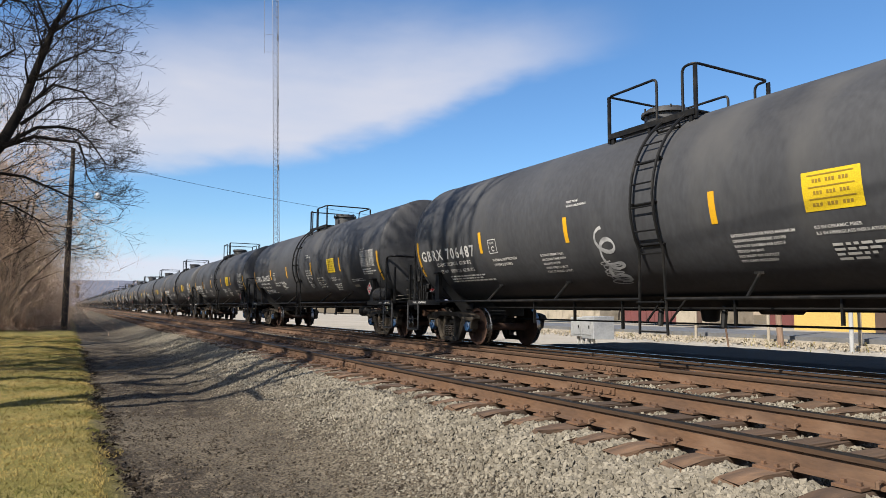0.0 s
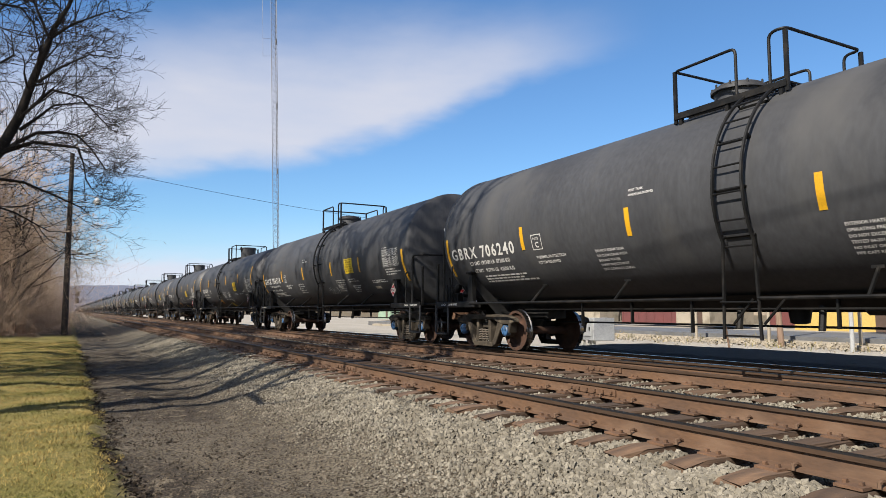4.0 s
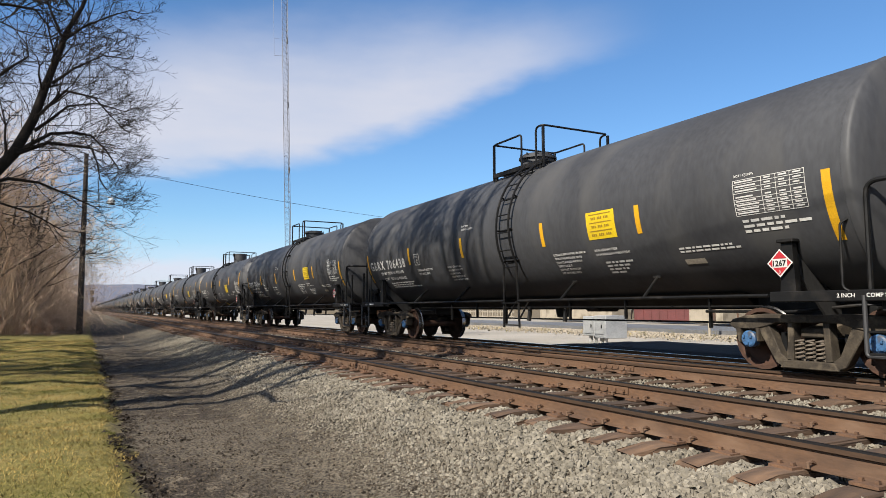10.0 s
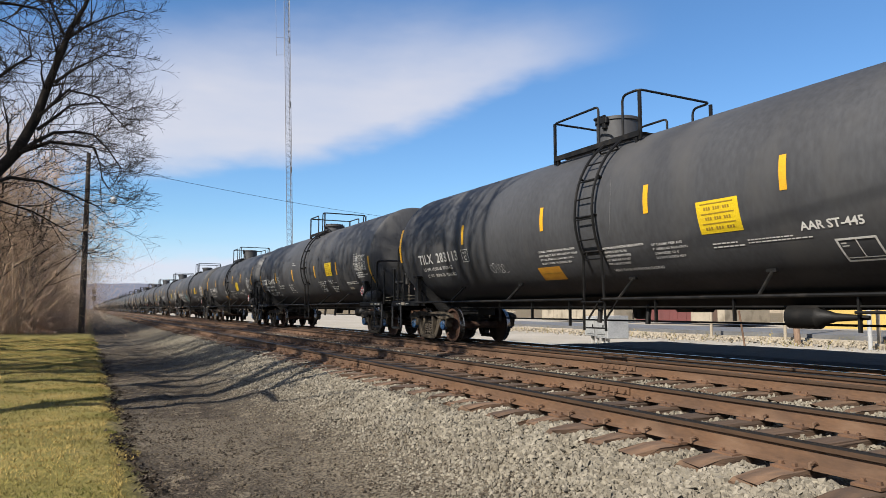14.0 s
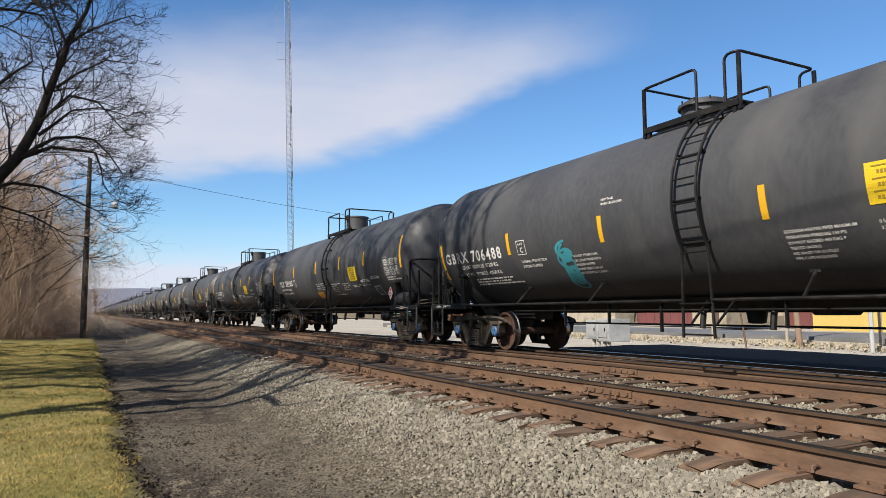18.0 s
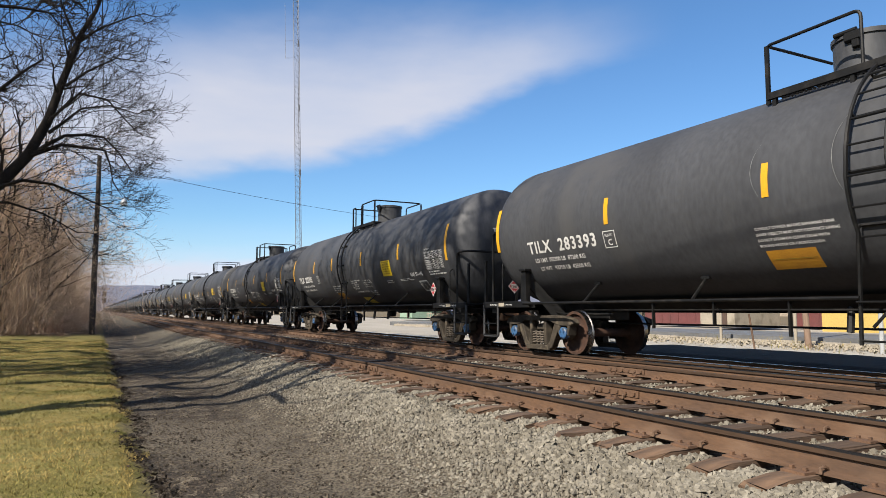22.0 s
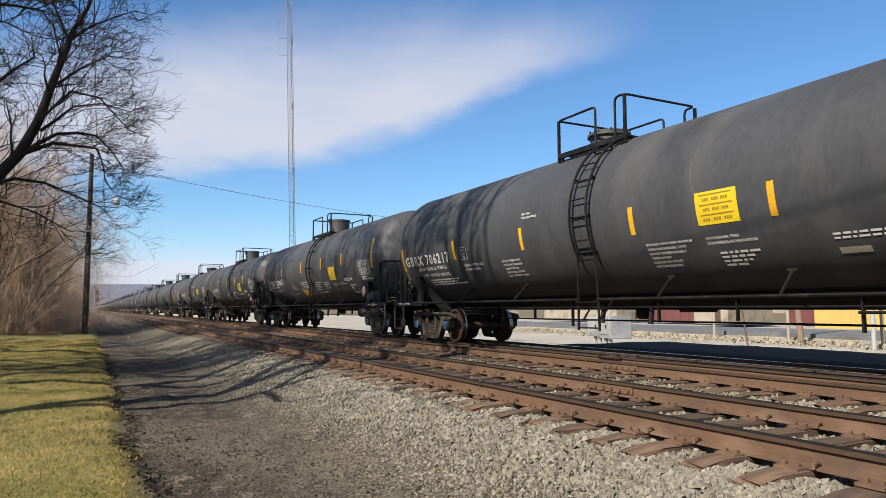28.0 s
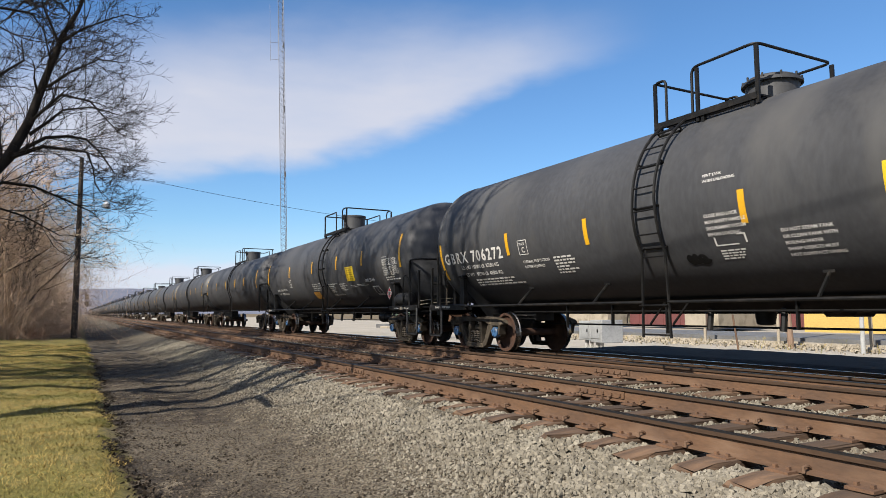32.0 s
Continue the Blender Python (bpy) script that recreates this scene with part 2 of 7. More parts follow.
M_PALEWOOD = material("weathered_pine_pole", (0.36, 0.24, 0.16), 0.85, second=(0.26, 0.17, 0.115), scale=2, fine=30, bump=0.3, stretch=(1, 1, 0.1))
M_GREEN = material("pale_green_siding", (0.36, 0.5, 0.36), 0.8, second=(0.3, 0.43, 0.3), scale=1, fine=12, bump=0.1)
M_FASCIA = material("bright_blue_panels", (0.02, 0.2, 0.62), 0.4, second=(0.016, 0.17, 0.55), scale=1, fine=12, bump=0.02)
M_STEP = material("worn_step_steel", (0.05, 0.05, 0.05), 0.6, second=(0.03, 0.03, 0.03), scale=4, fine=40, bump=0.05)
M_BLACKHOSE = material("black_rubber", (0.009, 0.009, 0.009), 0.6, spec=0.2, scale=6, fine=60, bump=0.1)

# ---- mesh tools ----
def mesh_from(bm, name):
    me = bpy.data.meshes.new(name)
    bm.to_mesh(me)
    bm.free()
    return me


def smooth(me, angle=40):
    me.shade_smooth()
    me.set_sharp_from_angle(angle=radians(angle))
    return me


def part(name, bm, mat, parent=None, label="", angle=35):
    """One mesh object under a thing or a part."""
    me = bm if isinstance(bm, bpy.types.Mesh) else mesh_from(bm, name)
    for m in mat if isinstance(mat, (list, tuple)) else [mat]:
        if m.name not in me.materials:
            me.materials.append(m)
    if angle:
        smooth(me, angle)
    ob = new(name, me)
    ob.parent = parent
    return tagged(ob, label)


def empty(name, m=None, **tags):
    ob = new(name)
    if m is not None:
        ob.matrix_basis = m
    return tagged(ob, **tags)


def box(bm, x0, x1, y0, y1, z0, z1, bevel=0.0):
    r = bmesh.ops.create_cube(bm, size=1.0, matrix=Matrix.LocRotScale(((x0 + x1) / 2, (y0 + y1) / 2, (z0 + z1) / 2), None, (x1 - x0, y1 - y0, z1 - z0)))
    if bevel:
        es = list({e for v in r["verts"] for e in v.link_edges})
        bmesh.ops.bevel(bm, geom=es, offset=bevel, segments=1, affect="EDGES", profile=0.5)
    return bm


def tube(bm, pts, r, sides=8, cap=True):
    """A round bar along a row of points; r is one radius or one a point."""
    pts = [Vector(p) for p in pts]
    rs = r if isinstance(r, (list, tuple)) else [r] * len(pts)
    rings = []
    side = None
    for i, p in enumerate(pts):
        d = (pts[min(i + 1, len(pts) - 1)] - pts[max(i - 1, 0)]).normalized()
        if side is None:
            side = d.orthogonal().normalized()
        side = (side - d * side.dot(d)).normalized()
        up = d.cross(side)
        rings.append([bm.verts.new(p + (side * math.cos(a) + up * math.sin(a)) * rs[i]) for a in (2 * math.pi * k / sides for k in range(sides))])
    for a, b in zip(rings, rings[1:]):
        for k in range(sides):
            bm.faces.new((a[k], a[(k + 1) % sides], b[(k + 1) % sides], b[k]))
    if cap:
        bm.faces.new(rings[0][::-1])
        bm.faces.new(rings[-1])
    return bm


def bent(pts, radius=0.08, steps=4):
    """The same row of points with rounded corners."""
    pts = [Vector(p) for p in pts]
    out = [pts[0]]
    for a, b, c in zip(pts, pts[1:], pts[2:]):
        u, w = (a - b), (c - b)
        k = min(radius, u.length * 0.45, w.length * 0.45)
        p, q = b + u.normalized() * k, b + w.normalized() * k
        for i in range(steps + 1):
            s = i / steps
            out.append(p * (1 - s) ** 2 + b * 2 * s * (1 - s) + q * s ** 2)
    out.append(pts[-1])
    return out


def lathe(bm, profile, axis="x", sides=48, cap=True, phase=0.0):
    """Spins (along, radius) pairs round an axis."""
    rings = []
    for s, r in profile:
        ring = []
        for k in range(sides):
            a = 2 * math.pi * k / sides + phase
            c, d = r * math.cos(a), r * math.sin(a)
            ring.append(bm.verts.new({"x": (s, c, d), "y": (c, s, d), "z": (c, d, s)}[axis]))
        rings.append(ring)
    for a, b in zip(rings, rings[1:]):
        for k in range(sides):
            bm.faces.new((a[k], a[(k + 1) % sides], b[(k + 1) % sides], b[k]))
    if cap:
        bm.faces.new(rings[0])
        bm.faces.new(rings[-1])
    bmesh.ops.recalc_face_normals(bm, faces=bm.faces[:])
    return bm


def prism(bm, outline, y0, y1, plane="xz"):
    """An outline of (a, b) pairs, pulled from y0 to y1 across its plane."""
    def at(a, b, c):
        return {"xz": (a, c, b), "yz": (c, a, b), "xy": (a, b, c)}[plane]
    lo = [bm.verts.new(at(a, b, y0)) for a, b in outline]
    hi = [bm.verts.new(at(a, b, y1)) for a, b in outline]
    n = len(outline)
    bm.faces.new(lo)
    bm.faces.new(hi)
    for i in range(n):
        bm.faces.new((lo[i], lo[(i + 1) % n], hi[(i + 1) % n], hi[i]))
    bmesh.ops.recalc_face_normals(bm, faces=bm.faces[:])
    return bm


def grid_mesh(name, xs, ys, height):
    xx, yy = np.meshgrid(xs, ys, indexing="ij")
    zz = height(xx, yy)
    nx, ny = len(xs), len(ys)
    idx = np.arange(nx * ny).reshape(nx, ny)
    quads = np.stack([idx[:-1, :-1], idx[1:, :-1], idx[1:, 1:], idx[:-1, 1:]], -1).reshape(-1, 4)
    me = bpy.data.meshes.new(name)
    me.from_pydata(np.stack([xx, yy, zz], -1).reshape(-1, 3).tolist(), [], quads.tolist())
    return me

# ---- the ground, tracks and distance ----
R1, R2, R3, R4, R5, R6 = 4.36, 5.87, 8.12, 8.95, 9.62, 10.46   # rail centre lines
AXIS = (R4 + R6) / 2
PROFILE = [(-400, 3.0), (-60, 0.6), (-14, -0.25), (-4, -0.5), (0.3, -0.57), (0.5, -0.66), (2.0, -0.64), (2.7, -0.5), (3.4, -0.325), (3.9, -0.24), (6.4, -0.232), (7.0, -0.255), (7.5, -0.235), (11.1, -0.235), (11.9, -0.36), (13.0, -0.56), (18.0, -0.5), (40, -0.45), (900, 0.0), (4000, 6.0)]


def height(x, y):
    """The ground's height over the plan."""
    z = np.interp(y, [p[0] for p in PROFILE], [p[1] for p in PROFILE])
    off = np.clip((np.abs(np.asarray(y) - 7.5) - 4.5) / 2.0, 0, 1)
    wave = 0.04 * np.sin(x * 0.9 + y * 0.7) * np.sin(x * 0.37 - y * 1.3 + 1.0) + 0.025 * np.sin(x * 2.3 + 0.5) * np.sin(y * 2.9 + x * 0.6) + 0.012 * np.sin(x * 5.1 + y * 2.2) * np.sin(y * 6.3 - x * 1.7) + 0.007 * np.sin(x * 11.3 + y * 7.2) * np.sin(y * 13.3 - x * 4.7)
    lumps = 0.022 * np.sin(x * 7.3 + 2.0 * np.sin(y * 3.1)) * np.sin(y * 8.9 + 1.7 * np.sin(x * 2.7))
    wave = wave + lumps * np.clip((np.asarray(y) - 0.7) / 0.6, 0, 1)
    pad = np.clip((np.asarray(x) + 19.0) / 4.0, 0, 1) * np.clip((np.asarray(y) - 11.0) / 0.8, 0, 1) * np.clip((17.0 - np.asarray(y)) / 1.2, 0, 1)
    z = z + pad * (-0.04 - z)
    return z + wave * off * np.where(np.asarray(y) > 13, 0.4, 1.0)


def ground_material():
    m = bpy.data.materials.new("lawn_dirt_gravel_and_paving")
    m.use_nodes = True
    t = m.node_tree
    b = t.nodes["Principled BSDF"]
    b.inputs["Roughness"].default_value = 0.95
    b.inputs["Specular IOR Level"].default_value = 0.2
    tc = t.nodes.new("ShaderNodeTexCoord")
    sep = t.nodes.new("ShaderNodeSeparateXYZ")
    t.links.new(tc.outputs["Object"], sep.inputs[0])

    def tex(scale, detail=5.0):
        n = t.nodes.new("ShaderNodeTexNoise")
        n.inputs["Scale"].default_value, n.inputs["Detail"].default_value = scale, detail
        t.links.new(tc.outputs["Object"], n.inputs["Vector"])
        return n.outputs[0]

    def rng(v, a, c, lo=0.0, hi=1.0):
        n = t.nodes.new("ShaderNodeMapRange")
        for k, w in zip(("From Min", "From Max", "To Min", "To Max"), (a, c, lo, hi)):
            n.inputs[k].default_value = w
        t.links.new(v, n.inputs["Value"])
        return n.outputs[0]

    def mix(f, a, c):
        n = t.nodes.new("ShaderNodeMix")
        n.data_type = "RGBA"
        for s, v in ((n.inputs[0], f), (n.inputs[6], a), (n.inputs[7], c)):
            if isinstance(v, tuple):
                s.default_value = (*v, 1)
            elif isinstance(v, float):
                s.default_value = v
            else:
                t.links.new(v, s)
        return n.outputs[2]

    def add(a, c, k):
        n = t.nodes.new("ShaderNodeMath")
        n.operation = "MULTIPLY_ADD"
        t.links.new(c, n.inputs[0])
        n.inputs[1].default_value = k
        t.links.new(a, n.inputs[2])
        return n.outputs[0]

    mid, fine, wide, speck = tex(1.6), tex(14.0), tex(0.25), tex(70.0, 2.0)
    y = add(add(sep.outputs[1], mid, 0.5), fine, 0.25)        # wandering edges
    lawn = mix(rng(mid, 0.38, 0.62), mix(rng(speck, 0.35, 0.65), (0.1, 0.09, 0.022), (0.27, 0.225, 0.06)), mix(rng(speck, 0.35, 0.65), (0.16, 0.13, 0.04), (0.38, 0.295, 0.11)))
    lawn = mix(rng(fine, 0.45, 0.62), lawn, (0.15, 0.135, 0.035))
    clods = tex(32.0, 3.0)
    dirt = mix(rng(speck, 0.4, 0.6), (0.03, 0.023, 0.016), (0.115, 0.092, 0.064))
    dirt = mix(rng(clods, 0.5, 0.57), dirt, (0.02, 0.015, 0.01))
    dirt = mix(rng(fine, 0.54, 0.62), dirt, mix(rng(clods, 0.42, 0.58), (0.17, 0.14, 0.1), (0.07, 0.056, 0.039)))
    dirt = mix(rng(mid, 0.5, 0.62), dirt, mix(rng(clods, 0.42, 0.58), (0.065, 0.048, 0.033), (0.02, 0.015, 0.01)))
    lump = tex(4.5, 6.0)
    dirt = mix(rng(lump, 0.5, 0.58), dirt, mix(rng(clods, 0.42, 0.6), (0.05, 0.038, 0.027), (0.016, 0.012, 0.008)))
    dirt = mix(rng(lump, 0.44, 0.38), dirt, mix(rng(clods, 0.42, 0.6), (0.2, 0.165, 0.118), (0.08, 0.064, 0.045)))
    dirt = mix(rng(wide, 0.5, 0.6), dirt, mix(rng(clods, 0.4, 0.6), (0.16, 0.132, 0.094), (0.06, 0.049, 0.035)))
    grit = mix(rng(clods, 0.48, 0.6), mix(rng(speck, 0.35, 0.65), (0.1, 0.085, 0.06), (0.24, 0.205, 0.148)), (0.05, 0.041, 0.029))
    bed = mix(rng(mid, 0.4, 0.62), grit, mix(rng(fine, 0.3, 0.7), (0.15, 0.088, 0.05), (0.085, 0.06, 0.042)))
    lot = mix(rng(wide, 0.35, 0.65), mix(rng(fine, 0.3, 0.7), (0.4, 0.36, 0.3), (0.48, 0.44, 0.37)), (0.36, 0.325, 0.265))
    far = mix(rng(wide, 0.35, 0.65), (0.15, 0.12, 0.07), (0.2, 0.15, 0.09))
    col = mix(rng(y, 0.72, 0.92), lawn, dirt)
    col = mix(rng(y, 2.0, 3.8), col, grit)
    col = mix(rng(y, 3.9, 4.4), col, bed)
    col = mix(rng(y, 11.9, 12.4), col, grit)
    col = mix(rng(y, 13.2, 13.8), col, lot)
    pad = t.nodes.new("ShaderNodeMath")
    pad.operation = "MULTIPLY"
    t.links.new(rng(sep.outputs[0], -18.0, -16.0), pad.inputs[0])
    t.links.new(rng(y, 11.5, 11.7), pad.inputs[1])
    # Tarmac darkened beyond its own tone to blacken the train's shadow on it.
    shadow_dark_tarmac = mix(rng(speck, 0.35, 0.65), (0.02, 0.019, 0.018), (0.042, 0.04, 0.037))
    col = mix(rng(y, 17.2, 17.8), mix(pad.outputs[0], col, shadow_dark_tarmac), lot)
    col = mix(rng(y, 60.0, 64.0), col, far)
    brush = mix(rng(fine, 0.3, 0.7), (0.2, 0.115, 0.06), (0.13, 0.08, 0.045))
    edge = rng(add(sep.outputs[0], mid, 4.0), -43.0, -47.0)
    left = t.nodes.new("ShaderNodeMath")
    left.operation = "MULTIPLY"
    t.links.new(edge, left.inputs[0])
    t.links.new(rng(y, 0.9, 0.4), left.inputs[1])
    col = mix(left.outputs[0], col, brush)
    col = mix(0.34, col, (0.0, 0.0, 0.0))
    t.links.new(col, b.inputs["Base Color"])
    bn = t.nodes.new("ShaderNodeBump")
    bn.inputs["Strength"].default_value, bn.inputs["Distance"].default_value = 0.8, 0.02
    t.links.new(add(add(add(fine, clods, 0.8), speck, 0.5), lump, 2.0), bn.inputs["Height"])
    t.links.new(bn.outputs[0], b.inputs["Normal"])
    return m


def build_ground():
    xs = np.concatenate([[-5000, -3000, -1500, -900, -500, -300, -200, -150, -120], np.arange(-100, -40, 2.0), np.arange(-40, 2, 0.22), np.arange(2, 40, 3.0), [60, 100, 200, 500, 1500, 4000]])
    ys = np.concatenate([[-3000, -1200, -400, -150, -60, -40, -25, -14, -9], np.arange(-6, 4.2, 0.12), np.arange(4.2, 11.2, 0.5), np.arange(11.2, 14, 0.2), np.arange(14, 22, 1.0), [25, 30, 40, 60, 90, 150, 300, 900, 2000, 4000]])
    me = grid_mesh("ground", xs, ys, height)
    ob = part("ground", me, ground_material(), angle=60)
    tagged(ob, "lawn, dirt path, ballast and pale paved lot", "ground", kind="structure")


build_ground()


def build_hills():
    rnd = np.random.RandomState(4)
    for name, dist, base, amp, lo, hi in (("backdrop", 3800, 98, 11, 100, 250), ("backdrop", 4300, 122, 15, 100, 250)):
        ang = np.radians(np.linspace(lo, hi, 160))
        ph = rnd.rand(4) * 6
        h = base + amp * (np.sin(ang * 5 + ph[0]) + 0.5 * np.sin(ang * 13 + ph[1]) + 0.2 * np.sin(ang * 31 + ph[2])) + rnd.rand(160) * 3
        bm = bmesh.new()
        rows = [[bm.verts.new((math.cos(a) * (dist - k * 500), math.sin(a) * (dist - k * 500), hh * (1 - k))) for a, hh in zip(ang, h)] for k in (0, 0.45, 1)]
        for a, c in zip(rows, rows[1:]):
            for i in range(159):
                bm.faces.new((a[i], a[i + 1], c[i + 1], c[i]))
        tagged(part(name, bm, M_HILL, angle=80), "hazy blue wooded ridge on the horizon", "hill", kind="structure")


build_hills()


def wooded_bank():
    """The brown wooded slope that closes the yard beyond the warehouse."""
    rnd = np.random.RandomState(9)
    ang = np.radians(np.linspace(88, 136, 90))
    top = 32 * np.clip((136 - np.degrees(ang)) / 10, 0, 1) + rnd.rand(90) * 2.2 + 2.5 * np.sin(ang * 23)
    bm = bmesh.new()
    rows = [[bm.verts.new((math.cos(a) * (250 + k * 90), math.sin(a) * (250 + k * 90), -0.6 + max(h, 0.1) * k)) for a, h in zip(ang, top)] for k in (0, 0.3, 0.65, 1)]
    for a, c in zip(rows, rows[1:]):
        for i in range(89):
            bm.faces.new((a[i], c[i], c[i + 1], a[i + 1]))
    tagged(part("wooded_bank", bm, M_BANK, angle=80), "brown leafless wooded hillside beyond the yard", "hill", kind="structure")


wooded_bank()

RAIL_PROFILE = [(-0.07, -0.17), (-0.07, -0.16), (-0.012, -0.145), (-0.009, -0.05), (-0.036, -0.04), (-0.036, -0.008), (-0.028, 0.0), (0.028, 0.0), (0.036, -0.008), (0.036, -0.04), (0.009, -0.05), (0.012, -0.145), (0.07, -0.16), (0.07, -0.17)]


def rail_mesh(x0, x1, top):
    bm = bmesh.new()
    prism(bm, RAIL_PROFILE, x0, x1, "yz")
    for f in bm.faces:
        c = f.calc_center_median()
        f.material_index = 1 if c.z > -0.006 else (2 if c.z > -0.047 and abs(f.normal.x) < 0.5 else 0)
    return bm


def build_rail(y, top, label, joint=0.0):
    """A rail laid in lengths, bolted together with joint bars."""
    ob = part("rail", rail_mesh(-1400.0, -60.0 + joint, top), [M_RUST, top, M_HEADSIDE], angle=20)
    ob.location.y = y
    x = -60.0 + joint
    while x < 40:
        part("rail_length", rail_mesh(x + 0.006, min(x + 11.9, 60), top), [M_RUST, top, M_HEADSIDE], ob, angle=20)
        bm = bmesh.new()
        for s in (-1, 1):
            prism(bm, [(s * 0.012, -0.14), (s * 0.034, -0.135), (s * 0.03, -0.06), (s * 0.012, -0.052)], x - 0.45, x + 0.45, "yz")
            for k in range(6):
                box(bm, x - 0.38 + k * 0.15, x - 0.345 + k * 0.15, min(s * 0.028, s * 0.055), max(s * 0.028, s * 0.055), -0.112, -0.08)
        part("joint_bar", bm, M_RUST, ob, "rusty bolted joint bar", angle=20)
        x += 11.9
    return tagged(ob, label, "rail", "rails")


build_rail(R1, M_RAILTOP, "rust-brown steel rail on the empty track, its worn head dark like the mirrored train", 0.9)
build_rail(R2, M_RAILTOP, "rust-brown steel rail on the empty track, its worn head dark like the mirrored train", 5.6)
build_rail(R3, M_RUST, "rusty unused steel rail spiked beside the train's track", 3.3)
build_rail(R4, M_RAILTOP, "rusty steel rail under the wheels of the train", 8.8)
build_rail(R5, M_SHINE, "steel rail with a bright head between the running rails", 1.7)
build_rail(R6, M_SHINE, "running rail with a bright polished head", 6.1)


TIE_X = ([], [])


def build_ties():
    rnd = random.Random(3)
    meshes = []
    for length in (2.62, 3.7):
        group = []
        for k in range(4):
            bm = bmesh.new()
            box(bm, -0.112, 0.112, -length / 2, length / 2, -0.17, 0.0, 0.014)
            bmesh.ops.bisect_plane(bm, geom=bm.verts[:] + bm.edges[:] + bm.faces[:], plane_co=(0, 0.28 - length / 2, 0), plane_no=(0, 1, 0))
            for v in bm.verts:
                if v.co.y < 0.1 - length / 2:
                    v.co.x *= rnd.uniform(0.72, 1.0)
                    v.co.z -= rnd.uniform(0.0, 0.045) if v.co.z > -0.05 else 0.0
                    v.co.y += rnd.uniform(-0.05, 0.09)
                v.co += Vector((rnd.uniform(-0.01, 0.01), rnd.uniform(-0.03, 0.03), rnd.uniform(-0.012, 0.006)))
            me = mesh_from(bm, "tie")
            me.materials.append(M_TIE)
            group.append(me)
        meshes.append(group)
    bm = bmesh.new()
    box(bm, -0.09, 0.09, -0.17, 0.17, -0.012, 0.008)
    for sx in (-0.05, 0.05):
        for sy in (-0.105, 0.105):
            box(bm, sx - 0.012, sx + 0.012, sy - 0.014, sy + 0.014, 0.006, 0.032)
    plate = mesh_from(bm, "tie_plate")
    plate.materials.append(M_PLATE)
    anchor = bmesh.new()
    tube(anchor, [(0, -0.085, 0.0), (0, -0.09, 0.035), (0, -0.05, 0.042), (0, 0.06, -0.012), (0, 0.09, 0.02)], 0.013, 5)
    anchor = mesh_from(anchor, "rail_anchor")
    anchor.materials.append(M_RUST)
    beds = []
    for kind, (rails, cy, spacing) in enumerate((((R1, R2), (R1 + R2) / 2, 0.52), ((R3, R4, R5, R6), (R3 + R6) / 2, 0.52))):
        bed = empty("track_bed", pose(0, cy, 0), label="weathered wooden ties with rusty plates and spikes", category="track ties", kind="structure")
        x = -1.0
        n = 0
        while x > -88:
            near = n < 75
            x -= spacing * rnd.uniform(0.93, 1.07)
            TIE_X[kind].append(x)
            ob = new("tie", rnd.choice(meshes[kind]))
            ob.parent = bed
            ob.matrix_basis = pose(x, rnd.uniform(-0.06, 0.06), -0.178 + rnd.uniform(-0.008, 0.004), 0, 0, rnd.uniform(-1.6, 1.6))
            if near:
                for r in rails[:3]:
                    pl = new("tie_plate", plate)
                    pl.parent = bed
                    pl.matrix_basis = pose(x, r - cy, -0.168, 0, 0, rnd.uniform(-1, 1))
                    if r in (R1, R2) and rnd.random() < 0.8:
                        an = new("rail_anchor", anchor)
                        an.parent = bed
                        an.matrix_basis = pose(x + 0.145, r - cy, -0.16)
            n += 1
        beds.append(bed)


build_ties()

# ---- the train ----
V = 18.2 / 1.275                 # metres a second
PITCH = 18.2
TANK_R, TANK_Z = 1.575, 2.65       # of the cars with tall housings; size_tank() sets those of the others
TRUCK_X, AXLE_X, WHEEL_R = 7.0, 0.92, 0.457
TEXTS = {}


DOME = {True: (7.74, 0.79), False: (7.99, 0.28)}    # shell and head: deep round heads, or flat ones with a sharp knuckle
LEAD = 0.11                       # the frame and tank stand this far ahead of the lettering's zero


def end_x(s, x):
    """Where the fittings of an end stand along the car."""
    return s * (x - 0.15) + LEAD


def size_tank(deep):
    global TANK_R, TANK_Z
    TANK_R, TANK_Z = (1.575, 2.65) if deep else (1.605, 2.665)


def head_x(y, z, deep):
    """Where the domed head stands over the point (y, z) of its circle."""
    q = min((y * y + z * z) / TANK_R ** 2, 1.0)
    return LEAD + DOME[deep][0] + (DOME[deep][1] * math.sqrt(1 - q) if deep else DOME[deep][1] * (1 - q) + 0.04 * (1 - q ** 12))


def letters(words, size, spacing=1.0):
    """Flat lettering from the built-in font: its points and faces, left edge and base line at 0."""
    key = (words, size, spacing)
    if key not in TEXTS:
        cu = bpy.data.curves.new("letters", "FONT")
        cu.body, cu.size, cu.resolution_u, cu.fill_mode, cu.space_character, cu.offset = words, size, 2, "FRONT", spacing, size * (0.024 if size > 0.09 else 0.016)
        ob = bpy.data.objects.new("letters", cu)
        me = bpy.data.meshes.new_from_object(ob)
        TEXTS[key] = ([tuple(v.co) for v in me.vertices], [tuple(p.vertices) for p in me.polygons])
        bpy.data.objects.remove(ob)
        bpy.data.curves.remove(cu)
        bpy.data.meshes.remove(me)
    return TEXTS[key]


def on_shell(x, z, h=0.0, lift=0.008):
    """A point of the tank's side: x along the car, the height z of the lower edge, h up along the skin."""
    a = math.asin(max(min((z - TANK_Z) / TANK_R, 0.999), -0.999)) + h / TANK_R
    return (x, -(TANK_R + lift) * math.cos(a), TANK_Z + (TANK_R + lift) * math.sin(a))


def on_head(y, z, deep, lift=0.012):
    return (head_x(y, z - TANK_Z, deep) + lift, y, z)


